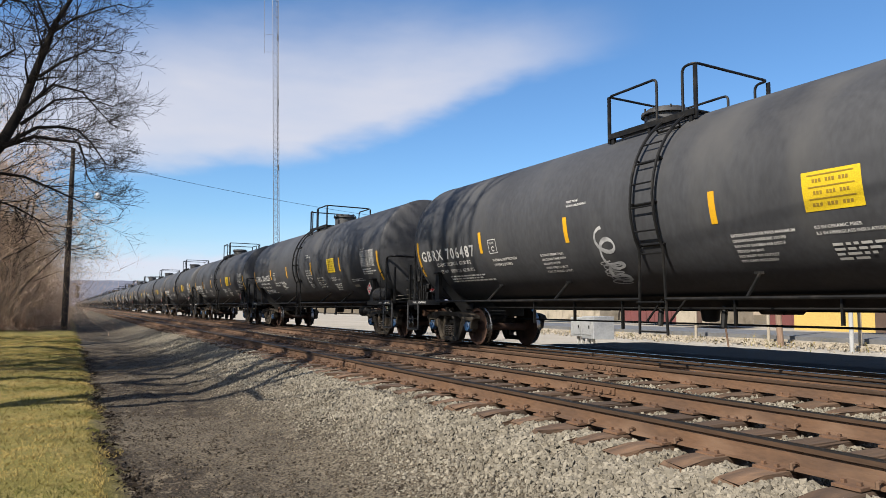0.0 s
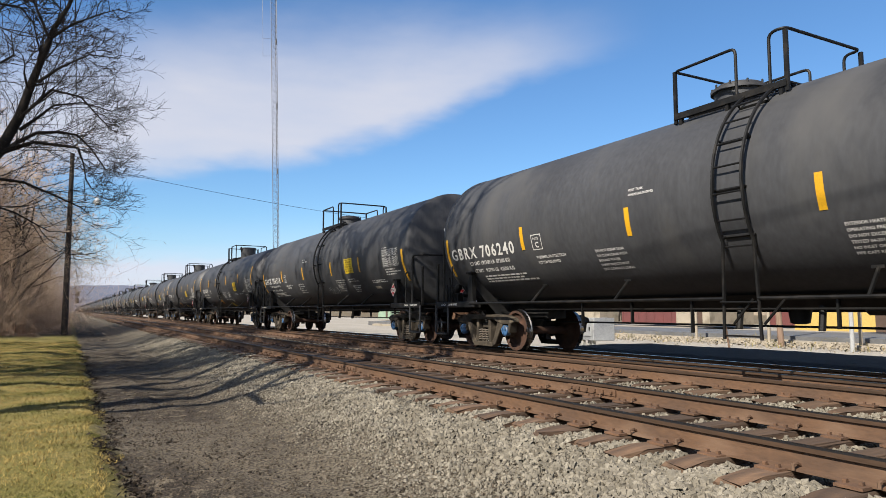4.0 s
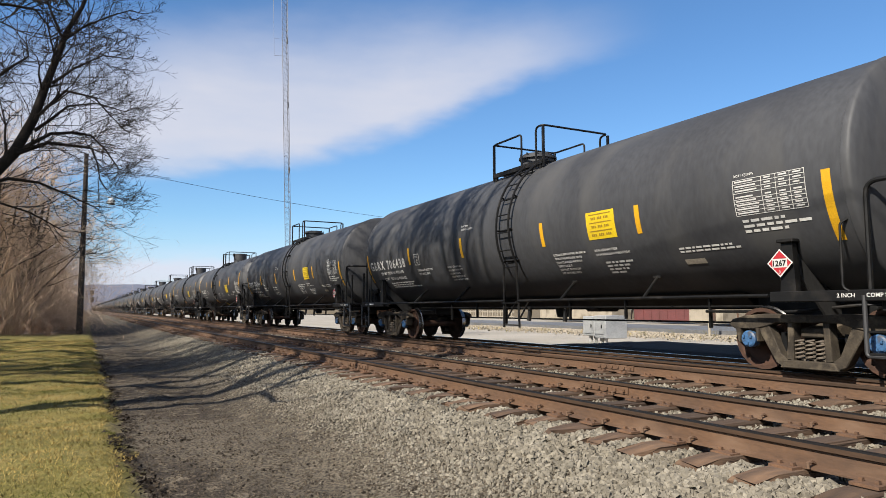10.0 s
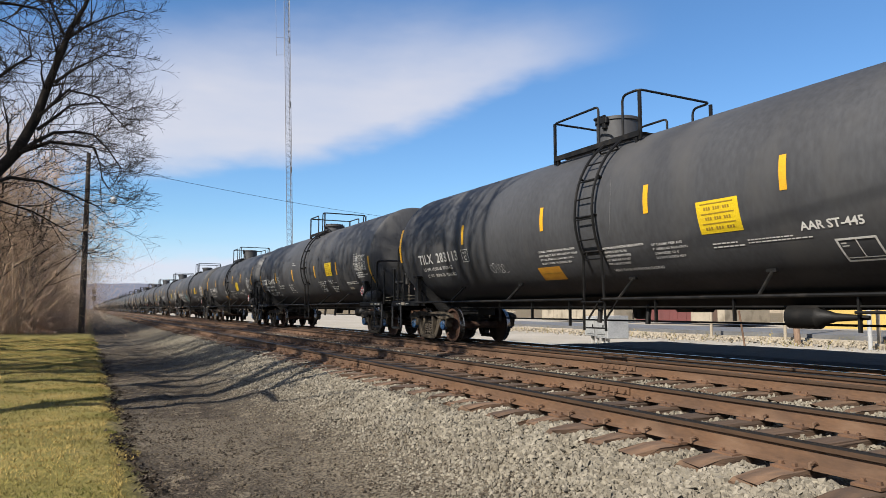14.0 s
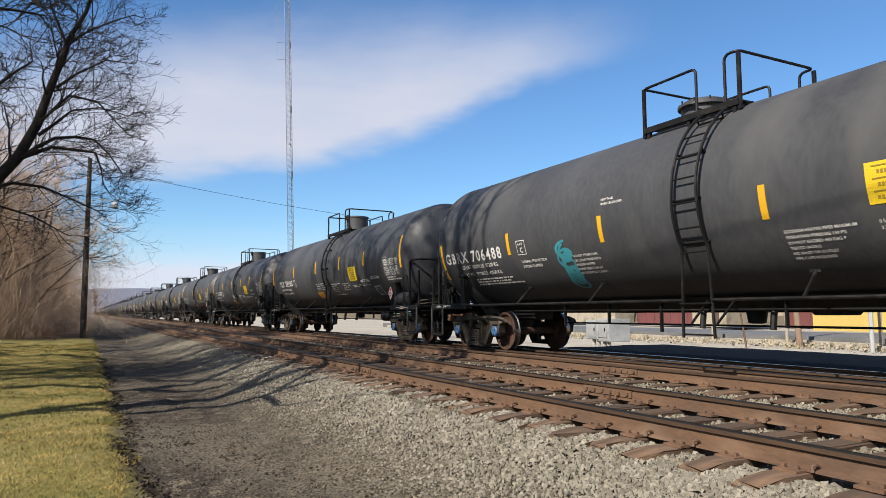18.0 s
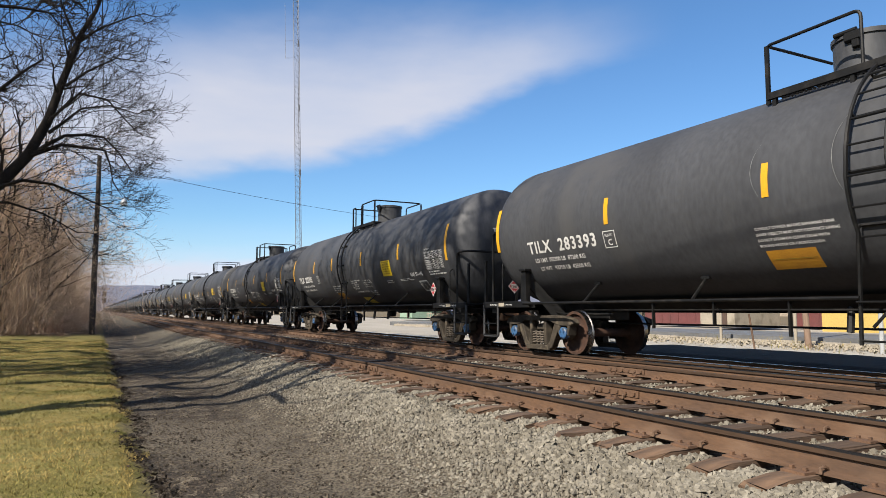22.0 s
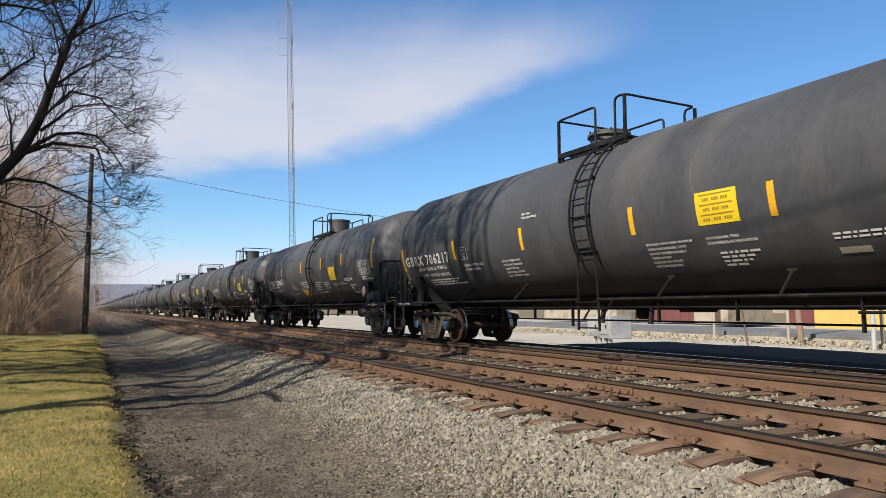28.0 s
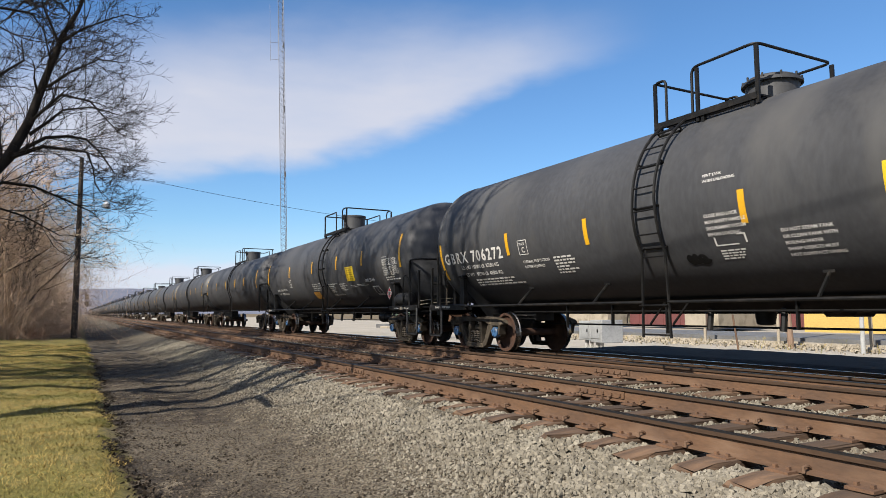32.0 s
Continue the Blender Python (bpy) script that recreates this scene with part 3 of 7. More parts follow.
def decal(bm, pts, faces, place):
    vs = [bm.verts.new(place(p[0], p[1])) for p in pts]
    for f in faces:
        try:
            bm.faces.new([vs[i] for i in f])
        except ValueError:
            pass


def quad(bm, u0, u1, v0, v1, place, nu=1, nv=1):
    rows = [[bm.verts.new(place(u0 + (u1 - u0) * i / nu, v0 + (v1 - v0) * j / nv)) for i in range(nu + 1)] for j in range(nv + 1)]
    for a, b in zip(rows, rows[1:]):
        for i in range(nu):
            bm.faces.new((a[i], a[i + 1], b[i + 1], b[i]))


def shell_text(car, name, lines, x, z, size, mat=None, step=1.35, spacing=1.0, label=""):
    """Stencilled lines on the tank's side; z is the base of the first line."""
    bm = bmesh.new()
    for i, words in enumerate(lines):
        if words:
            pts, faces = letters(words, size, spacing)
            decal(bm, pts, faces, lambda u, v, i=i: on_shell(x + u, z, v - i * size * step))
    return part(name, bm, mat or M_WHITE, car, label, angle=0)


def shell_bars(car, name, rows, x, z, width, size, seed, step=1.5, label="", place=None):
    """Writing too small to read: short bars, word by word."""
    rnd = random.Random(seed)
    bm = bmesh.new()
    for i in range(rows):
        u = 0.0
        stop = width * rnd.uniform(0.6, 1.0)
        while u < stop:
            w = size * rnd.choice((1.2, 2.0, 2.6, 3.4))
            quad(bm, u, u + w, -i * size * step, -i * size * step + size * 0.8, place or (lambda a, b: on_shell(x + a, z, b)))
            u += w + size * 0.7
    return part(name, bm, M_WHITE, car, label, angle=0)


def shell_patch(car, name, x0, x1, z0, h, mat, label="", lift=0.006, skew=0.0, parent=None):
    bm = bmesh.new()
    quad(bm, x0, x1, 0, h, lambda u, v: on_shell(u + skew * v, z0, v, lift), 1, 6)
    return part(name, bm, mat, parent or car, label, angle=0)


def tank_mesh(deep, sides=72):
    SHELL, HEAD = DOME[deep]
    if deep:
        prof = [(-SHELL - HEAD * math.cos(a), TANK_R * math.sin(a)) for a in [radians(k) for k in (1.5, 8, 16, 25, 35, 45, 55, 64, 72, 80, 86)]]
    else:
        prof = [(-SHELL - HEAD * (1 - q * q) - 0.04 * (1 - q ** 24), TANK_R * q) for q in (0.02, 0.15, 0.3, 0.45, 0.6, 0.75, 0.88, 0.95, 0.975, 0.99)]
    band = 0.0015 if deep else 0.012
    prof += [(-SHELL, TANK_R), (-SHELL + 0.03, TANK_R + band), (-SHELL + 0.1, TANK_R + band), (-SHELL + 0.11, TANK_R)]
    prof += [(-5.2, TANK_R), (-2.6, TANK_R), (-0.01, TANK_R)]
    prof = prof + [(-x, r) for x, r in reversed(prof)]
    return lathe(bmesh.new(), prof, sides=sides)


def wheelset_mesh(detail=True):
    bm = bmesh.new()
    prof = [(-0.98, 0.075), (-0.8, 0.12), (-0.8, 0.457), (-0.7, 0.462), (-0.66, 0.485), (-0.66, 0.12), (0.0, 0.085)] if not detail else [(-0.98, 0.075), (-0.86, 0.08), (-0.81, 0.1), (-0.8, 0.14), (-0.745, 0.2), (-0.725, 0.3), (-0.74, 0.36), (-0.8, 0.395), (-0.8, 0.452), (-0.79, 0.457), (-0.7, 0.462), (-0.685, 0.485), (-0.665, 0.485), (-0.66, 0.4), (-0.68, 0.35), (-0.69, 0.3), (-0.66, 0.14), (-0.62, 0.1), (0.0, 0.085)]
    lathe(bm, prof + [(-y, r) for y, r in reversed(prof[:-1])], "y", 22 if detail else 12)
    for f in bm.faces:
        c = f.calc_center_median()
        r = math.hypot(c.x, c.z)
        f.material_index = 1 if r > 0.44 else 0
    for s in (-1, 1):
        for k in range(4):
            a = k * math.pi / 2 + 0.4
            box(bm, 0.36 * math.cos(a) - 0.03, 0.36 * math.cos(a) + 0.03, s * 0.745 - 0.004, s * 0.745 + 0.004, 0.36 * math.sin(a) - 0.012, 0.36 * math.sin(a) + 0.012)
    return bm


def side_frame_mesh():
    """A cast truck side frame in the plane of the wheels' journals, its outer face towards -y."""
    bm = bmesh.new()
    w = 0.09
    for m in (-1, 1):
        prism(bm, [(m * 0.0, 0.7), (m * 0.45, 0.7), (m * 0.62, 0.645), (m * 0.8, 0.605), (m * 1.14, 0.6), (m * 1.25, 0.65), (m * 1.2, 0.735), (m * 0.98, 0.795), (m * 0.6, 0.825), (m * 0.3, 0.81), (m * 0.0, 0.81)], -w * 1.15, w)
        prism(bm, [(m * 0.21, 0.72), (m * 0.3, 0.72), (m * 0.31, 0.42), (m * 0.34, 0.2), (m * 0.23, 0.18)], -w, w)
        prism(bm, [(m * 0.6, 0.67), (m * 0.76, 0.64), (m * 0.73, 0.53), (m * 0.5, 0.14), (m * 0.38, 0.08), (m * 0.31, 0.19), (m * 0.42, 0.27)], -w * 0.9, w * 0.9)
        prism(bm, [(m * 0.74, 0.66), (m * 0.75, 0.42), (m * 0.79, 0.42), (m * 0.81, 0.62)], -w * 1.1, w * 1.1)
        prism(bm, [(m * 1.05, 0.66), (m * 1.06, 0.4), (m * 1.1, 0.4), (m * 1.16, 0.66)], -w * 1.1, w * 1.1)
    prism(bm, [(-0.42, 0.08), (0.42, 0.08), (0.36, 0.19), (-0.36, 0.19)], -w * 1.3, w * 1.25)
    bmesh.ops.bevel(bm, geom=[e for e in bm.edges], offset=0.012, segments=1, affect="EDGES")
    return bm


def spring_mesh():
    bm = bmesh.new()
    n = 5 * 8
    tube(bm, [(0.055 * math.cos(k * math.pi / 4), 0.055 * math.sin(k * math.pi / 4), 0.2 + 0.27 * k / n) for k in range(n + 1)], 0.016, 5)
    return bm


def truck(car, x, detail):
    """A two-axle truck: bolster, side frames, springs, bearings and wheelsets."""
    bm = bmesh.new()
    prism(bm, [(-1.0, 0.5), (1.0, 0.5), (1.0, 0.62), (0.4, 0.72), (-0.4, 0.72), (-1.0, 0.62)], -0.17, 0.17, "yz")
    bmesh.ops.bevel(bm, geom=bm.edges[:], offset=0.02, segments=1, affect="EDGES")
    tr = part("truck", bm, M_TRUCK, car, "dark dusty cast steel truck with rusty wheels")
    tr.location.x = x
    frame_me = None
    for y in (-1.0, 1.0) if detail else (-1.0,):
        if frame_me is None:
            fr = part("side_frame", side_frame_mesh(), M_TRUCK, tr)
            frame_me = fr.data
        else:
            fr = new("side_frame", frame_me)
            fr.parent = tr
        fr.matrix_basis = pose(0, y, 0, 0, 0, 0 if y < 0 else 180)
    wheel_me = spring_me = cap_me = None
    for ax in (-AXLE_X, AXLE_X):
        if wheel_me is None:
            ob = part("wheelset", wheelset_mesh(detail), [M_WHEEL, M_TREAD], tr, "rusty steel wheels with bright worn treads")
            wheel_me = ob.data
        else:
            ob = new("wheelset", wheel_me)
            ob.parent = tr
            ob["label"] = "rusty steel wheels with bright worn treads"
        ob.location = (ax, 0, WHEEL_R)
        if detail:
            for y in (-1, 1):
                if cap_me is None:
                    bm = bmesh.new()
                    lathe(bm, [(-0.14, 0.03), (-0.135, 0.1), (-0.118, 0.12), (-0.02, 0.12), (-0.015, 0.135), (0.1, 0.135)], "y", 20)
                    for k in range(3):
                        a = k * 2.094 + 0.5
                        box(bm, 0.066 * math.cos(a) - 0.017, 0.066 * math.cos(a) + 0.017, -0.162, -0.132, 0.066 * math.sin(a) - 0.017, 0.066 * math.sin(a) + 0.017)
                    for f in bm.faces:
                        f.material_index = 0 if f.calc_center_median().y < -0.019 else 1
                    cap = part("bearing_cap", bm, [M_BLUE, M_TRUCK], tr, "blue roller bearing end cap")
                    cap_me = cap.data
                else:
                    cap = new("bearing_cap", cap_me)
                    cap.parent = tr
                    cap["label"] = "blue roller bearing end cap"
                cap.matrix_basis = pose(ax, y * 0.985, WHEEL_R, 0, 0, 0 if y < 0 else 180)
    if detail:
        for sx in (-0.15, 0.0, 0.15):
            if spring_me is None:
                sp = part("spring", spring_mesh(), M_SPRING, tr, "pale dusty coil spring")
                spring_me = sp.data
            else:
                sp = new("spring", spring_me)
                sp.parent = tr
            sp.location = (sx, -1.04, 0.0)
        for sx in (-1, 1):
            bm = bmesh.new()
            tube(bm, [(sx * 0.42, -0.55, 0.42), (sx * 0.42, 0.55, 0.42)], 0.035, 6)
            box(bm, sx * 0.42 - 0.02, sx * 0.42 + 0.02, -0.08, 0.08, 0.3, 0.62)
            for sy in (-0.745, 0.745):
                box(bm, min(sx * 0.42, sx * 0.5), max(sx * 0.42, sx * 0.5), sy - 0.2, sy + 0.05, 0.3, 0.56)
            part("brake_beam", bm, M_STEEL, tr)
    return tr


def railing(car, name, pts, r=0.021, mat=None, label="", bend=0.12, sides=8):
    bm = bmesh.new()
    tube(bm, bent(pts, bend), r, sides)
    return part(name, bm, mat or M_STEEL, car, label)


def ladder(car, x, y_sign, detail):
    """The curved side ladder from the walkway down past the tank's belly."""
    for k, dx in enumerate((-0.24, 0.24)):
        rows = []
        for a in range(68, -34, -6):
            r = TANK_R + 0.11
            rows.append((x + dx * (1 if a > 0 else 1.05), y_sign * r * math.cos(radians(a)), TANK_Z + r * math.sin(radians(a))))
        rows.append((x + dx * 1.25, y_sign * (TANK_R - 0.12), 0.5))
        bm = bmesh.new()
        tube(bm, rows, 0.026, 6)
        part("ladder_rail", bm, M_STEEL, car)
    if detail:
        me = None
        spots = [(TANK_R + 0.11, radians(a)) for a in (60, 47, 34, 21, 9, -4, -17, -30)]
        for i, (r, a) in enumerate(spots):
            if me is None:
                bm = bmesh.new()
                tube(bm, [(-0.25, 0, 0), (0.25, 0, 0)], 0.014, 6)
                ob = part("ladder_rung", bm, M_STEEL, car)
                me = ob.data
            else:
                ob = new("ladder_rung", me)
                ob.parent = car
            ob.location = (x, y_sign * r * math.cos(a), TANK_Z + r * math.sin(a))
        for z in (1.02, 0.55):
            ob = new("ladder_rung", me)
            ob.parent = car
            ob.matrix_basis = Matrix.LocRotScale((x, y_sign * (TANK_R - 0.11 + (z - 0.55) * 0.12), z), None, (1.2, 1, 1))
        for a in (50, 24, -2, -26):
            near, out = (TANK_R + 0.012), (TANK_R + 0.11)
            y, z = y_sign * math.cos(radians(a)), math.sin(radians(a))
            bm = bmesh.new()
            tube(bm, [(x - 0.24, y * out, TANK_Z + z * out), (x - 0.24, y * near, TANK_Z + z * near), (x + 0.24, y * near, TANK_Z + z * near), (x + 0.24, y * out, TANK_Z + z * out)], 0.022, 5)
            part("ladder_bracket", bm, M_STEEL, car)


def hatch_tall(car, x):
    """The tall round valve housing with its hinged lid."""
    bm = bmesh.new()
    z = TANK_Z + TANK_R - 0.06
    lathe(bm, [(z, 0.44), (z + 0.58, 0.44), (z + 0.585, 0.465), (z + 0.65, 0.465), (z + 0.66, 0.43), (z + 0.69, 0.15)], "z", 32)
    bmesh.ops.translate(bm, verts=bm.verts, vec=(x, 0, 0))
    part("valve_housing", bm, M_TANK_A, car, "tall dark round valve housing on the top")
    bm = bmesh.new()
    tube(bm, [(x - 0.2, -0.45, z + 0.66), (x + 0.12, -0.45, z + 0.66)], 0.035, 10)
    # Darkness of an opening beside the hinge, made as two black boxes.
    box(bm, x - 0.05, x + 0.2, -0.5, -0.4, z + 0.5, z + 0.64, 0.02)
    box(bm, x + 0.06, x + 0.16, -0.49, -0.42, z + 0.4, z + 0.52, 0.01)
    part("lid_hinge", bm, M_BLACKHOSE, car)
    bm = bmesh.new()
    lathe(bm, [(z, 0.62), (z + 0.05, 0.62), (z + 0.05, 0.45)], "z", 32)
    bmesh.ops.translate(bm, verts=bm.verts, vec=(x, 0, 0))
    part("nozzle_ring", bm, M_TANK_A, car)


def hatch_low(car, x):
    """The low bolted manway cover."""
    z = TANK_Z + TANK_R - 0.04
    bm = bmesh.new()
    lathe(bm, [(z, 0.4), (z + 0.3, 0.4), (z + 0.3, 0.46), (z + 0.35, 0.46), (z + 0.35, 0.38), (z + 0.4, 0.38), (z + 0.42, 0.36), (z + 0.44, 0.1)], "z", 32)
    bmesh.ops.translate(bm, verts=bm.verts, vec=(x, 0, 0))
    part("manway", bm, M_TANK_A, car, "low round manway with a bolted cover")
    bm = bmesh.new()
    for k in range(10):
        a = k * math.pi / 5
        tube(bm, [(x + 0.43 * math.cos(a), 0.43 * math.sin(a), z + 0.28), (x + 0.43 * math.cos(a), 0.43 * math.sin(a), z + 0.42)], 0.018, 5)
    part("bolt_ring", bm, M_STEEL, car)


def walkway(car, x0, x1, gate, detail):
    """The grated platform on top with its railings; gate: where the ladder comes up."""
    z = TANK_Z + TANK_R - 0.16
    for y in (-0.92, 0.92) if detail else (-0.92,):
        bm = bmesh.new()
        box(bm, x0, x1, y - 0.03, y + 0.03, z - 0.03, z + 0.07)
        part("platform_edge", bm, M_STEEL, car)
    bm = bmesh.new()
    x = x0 + 0.05
    while x < x1:
        box(bm, x, x + 0.02, -0.9, -0.48, z + 0.03, z + 0.055)
        box(bm, x, x + 0.02, 0.48, 0.9, z + 0.03, z + 0.055)
        x += 0.07
    for y in (-0.75, -0.6, 0.6, 0.75):
        box(bm, x0, x1, y - 0.012, y + 0.012, z + 0.028, z + 0.052)
    if detail:
        part("platform_grating", bm, M_STEEL, car, "open steel grating")
    if detail:
        bm = bmesh.new()
        for x in (x0 + 0.1, (x0 + x1) / 2, x1 - 0.1):
            for s in (-1, 1):
                box(bm, x - 0.03, x + 0.03, s * 0.9 - 0.03, s * 0.9 + 0.03, z - 0.22, z)
        part("platform_bracket", bm, M_STEEL, car)
    top = z + 0.83
    gl, gr = gate
    y = -0.92
    railing(car, "platform_railing", [(gl, y, z), (gl, y, top - 0.03), (x0, y, top - 0.03), (x0, 0.92, top - 0.03), (gl, 0.92, top - 0.03), (gl, 0.92, z)], 0.024, bend=0.1)
    railing(car, "platform_railing", [(gr, y, z), (gr, y, top), (x1, y, top), (x1, 0.92, top), (gr, 0.92, top), (gr, 0.92, z)], 0.024, bend=0.14)
    posts = [(x0, y), (x0, 0.92), (x1, y), (x1, 0.92)] + ([(gr + 0.1, y)] if x1 - gr > 0.5 else []) if detail else [(x0, y), (x1, y)]
    for px, py in posts:
        bm = bmesh.new()
        box(bm, px - 0.03, px + 0.03, py - 0.012, py + 0.03, z - 0.1, top - 0.03)
        part("railing_post", bm, M_STEEL, car)


def car_end(car, s, detail, brake):
    """One end: stub sill, coupler, bolster gussets, platform, hand rails, steps."""
    bm = bmesh.new()
    box(bm, min(s * 5.6, s * 8.46) + LEAD, max(s * 5.6, s * 8.46) + LEAD, -0.28, 0.28, 0.72, 1.12, 0.02)
    part("stub_sill", bm, M_STEEL, car)
    bm = bmesh.new()
    box(bm, min(s * 8.4, s * 8.98) + LEAD, max(s * 8.4, s * 8.98) + LEAD, -0.09, 0.09, 0.72, 0.9, 0.02)
    prism(bm, [(s * 8.8 + LEAD, -0.16), (s * 9.08 + LEAD, -0.2), (s * 9.14 + LEAD, 0.02), (s * 9.04 + LEAD, 0.1), (s * 9.1 + LEAD, 0.2), (s * 8.86 + LEAD, 0.16)], 0.67, 0.95, "xy")
    part("coupler", bm, M_PLATE, car, "rusty knuckle coupler")
    bm = bmesh.new()
    box(bm, min(s * 8.45, s * 8.64) + LEAD, max(s * 8.45, s * 8.64) + LEAD, -0.42, 0.42, 0.66, 1.1, 0.02)
    part("striker", bm, M_PLATE, car, "rusty striker plate")
    bx = s * TRUCK_X + LEAD
    for y in (-1, 1) if detail else (-1,):
        bm = bmesh.new()
        prism(bm, [(y * 0.35, 0.72), (y * 0.62, 0.72), (y * 1.3, 1.42), (y * 1.4, 1.76), (y * 1.25, 1.76), (y * 0.8, 1.25), (y * 0.35, 1.1)], bx - 0.02, bx + 0.02, "yz")
        box(bm, bx - 0.22, bx + 0.22, min(y * 1.3, y * 1.42), max(y * 1.3, y * 1.42), 0.98, 1.1)
        part("bolster_web", bm, M_DUSTSTEEL, car, "grey triangular bolster web")
        bm = bmesh.new()
        prism(bm, [(bx - 0.12, 1.0), (bx + 0.12, 1.0), (bx + 0.08, 1.78), (bx - 0.08, 1.78)], y * 1.4 - 0.05, y * 1.4 + 0.05)
        box(bm, bx - 0.12, bx + 0.12, min(y * 1.2, y * 1.5), max(y * 1.2, y * 1.5), 1.77, 1.82, 0.01)
        part("jack_gusset", bm, M_STEEL, car, "upright post with a cap plate over the truck")
        bm = bmesh.new()
        a, b = sorted((s * 6.75 + LEAD, end_x(s, 8.79)))
        box(bm, a, b, y * 1.46 - 0.04, y * 1.46 + 0.04, 0.98, 1.12, 0.01)
        part("side_sill", bm, M_STEEL, car)
    bm = bmesh.new()
    a, b = sorted((end_x(s, 8.0), end_x(s, 8.79)))
    box(bm, a, b, -1.42, 1.42, 1.05, 1.1, 0.008)
    part("end_platform", bm, M_STEEL, car)
    # the rail across the end, grab irons and steps
    if s > 0:
        railing(car, "end_handrail", [(end_x(s, 8.22), -1.44, 1.0), (end_x(s, 8.22), -1.44, 2.42), (end_x(s, 8.73), -1.44, 2.42), (end_x(s, 8.77), 1.44, 2.42), (end_x(s, 8.22), 1.44, 2.42), (end_x(s, 8.22), 1.44, 1.0)], 0.03, bend=0.16)
    else:
        for y in (-1.46, 1.46):
            railing(car, "end_handrail", [(end_x(s, 8.4), y, 1.0), (end_x(s, 8.4), y, 2.72), (end_x(s, 8.16), y * 0.97, 2.72)], 0.03, bend=0.12)
    for y in (-1, 1) if detail else ():
        bm = bmesh.new()
        box(bm, end_x(s, 8.8) - 0.03, end_x(s, 8.8) + 0.03, y * 1.42 - 0.025, y * 1.42 + 0.025, 1.05, 2.08)
        box(bm, end_x(s, 8.8) - 0.04, end_x(s, 8.8) + 0.05, y * 1.42 - 0.03, y * 1.42 + 0.03, 2.07, 2.1, 0.01)
        part("end_post", bm, M_STEEL, car)
        for dz in ((0.62, 0.36) if detail else ()):
            bm = bmesh.new()
            box(bm, min(end_x(s, 8.2), end_x(s, 8.75)), max(end_x(s, 8.2), end_x(s, 8.75)), y * 1.46 - 0.05, y * 1.46 + 0.05, dz - 0.012, dz + 0.012)
            part("sill_step", bm, M_STEEL, car)
        railing(car, "step_hanger", [(end_x(s, 8.16), y * 1.48, 1.05), (end_x(s, 8.16), y * 1.48, 0.33), (end_x(s, 8.78), y * 1.48, 0.33), (end_x(s, 8.78), y * 1.48, 1.05)], 0.028, M_STEP, bend=0.05)
        if detail:
            railing(car, "grab_iron", [(end_x(s, 8.0), y * 1.48, 1.1), (end_x(s, 7.92), y * 1.5, 1.15), (end_x(s, 7.92), y * 1.5, 1.95), (end_x(s, 8.0), y * 1.44, 2.0)], 0.017, bend=0.05)
            if y > 0 and s > 0:
                bm = bmesh.new()
                for q in (0.0, 0.2):
                    box(bm, end_x(s, 8.79) - 0.025, end_x(s, 8.79) + 0.025, q - 0.025, q + 0.025, 1.1, 2.16)
                box(bm, end_x(s, 8.79) - 0.04, end_x(s, 8.79) + 0.04, -0.04, 0.24, 2.15, 2.19)
                part("grab_post", bm, M_STEEL, car)
    if detail:
        railing(car, "brake_hose", [(end_x(s, 8.65), 0.35, 0.82), (end_x(s, 8.85), 0.4, 0.75), (end_x(s, 8.95), 0.3, 0.42), (end_x(s, 9.1), 0.1, 0.36)], 0.026, M_BLACKHOSE, bend=0.15)
        railing(car, "uncoupling_lever", [(end_x(s, 8.88), -1.4, 0.95), (end_x(s, 8.90), -0.7, 0.98), (end_x(s, 8.78), -0.3, 0.78), (end_x(s, 8.85), 0.05, 0.8)], 0.014, bend=0.1)
        railing(car, "train_line_pipe", [(s * 5.0, -0.6, 0.85), (s * 6.6, -0.62, 0.85), (end_x(s, 7.6), -0.5, 0.95), (end_x(s, 8.6), 0.3, 0.85)], 0.022, bend=0.2)
        railing(car, "rail_bracket", [(end_x(s, 8.62), -0.25, 2.42), (end_x(s, 8.74), -0.1, 2.24), (end_x(s, 8.74), 0.1, 2.24), (end_x(s, 8.62), 0.25, 2.42)], 0.02, bend=0.04)
        if brake and s > 0:
            for z in (1.2, 1.3):
                railing(car, "end_rod", [(end_x(s, 8.5), -1.3, z - 0.06), (end_x(s, 8.7), -0.9, z), (end_x(s, 8.79), -0.35, z + 0.02)], 0.011, M_STONE, bend=0.2, sides=5)
    if not detail:
        return
    # rigging and cross members in the dark under the platform
    bm = bmesh.new()
    box(bm, min(end_x(s, 8.3), end_x(s, 8.6)), max(end_x(s, 8.3), end_x(s, 8.6)), -1.38, 1.38, 0.86, 1.04, 0.01)
    part("end_sill", bm, M_STEEL, car)
    rnd = random.Random(17 if s > 0 else 18)
    for k in range(3):
        bm = bmesh.new()
        x0, y0, z0 = end_x(s, rnd.uniform(7.7, 8.5)), rnd.uniform(-1.1, 0.6), rnd.uniform(0.55, 0.85)
        if k % 2:
            tube(bm, bent([(x0, y0, 1.02), (x0, y0, z0), (x0 + s * 0.3, y0 + rnd.uniform(0.1, 0.5), z0 - 0.1)], 0.08), 0.02, 5)
        else:
            box(bm, x0 - 0.06, x0 + 0.06, y0 - 0.12, y0 + 0.12, z0, z0 + rnd.uniform(0.12, 0.25), 0.02)
        part("brake_rigging", bm, M_STEEL if k % 3 else M_TRUCK, car)
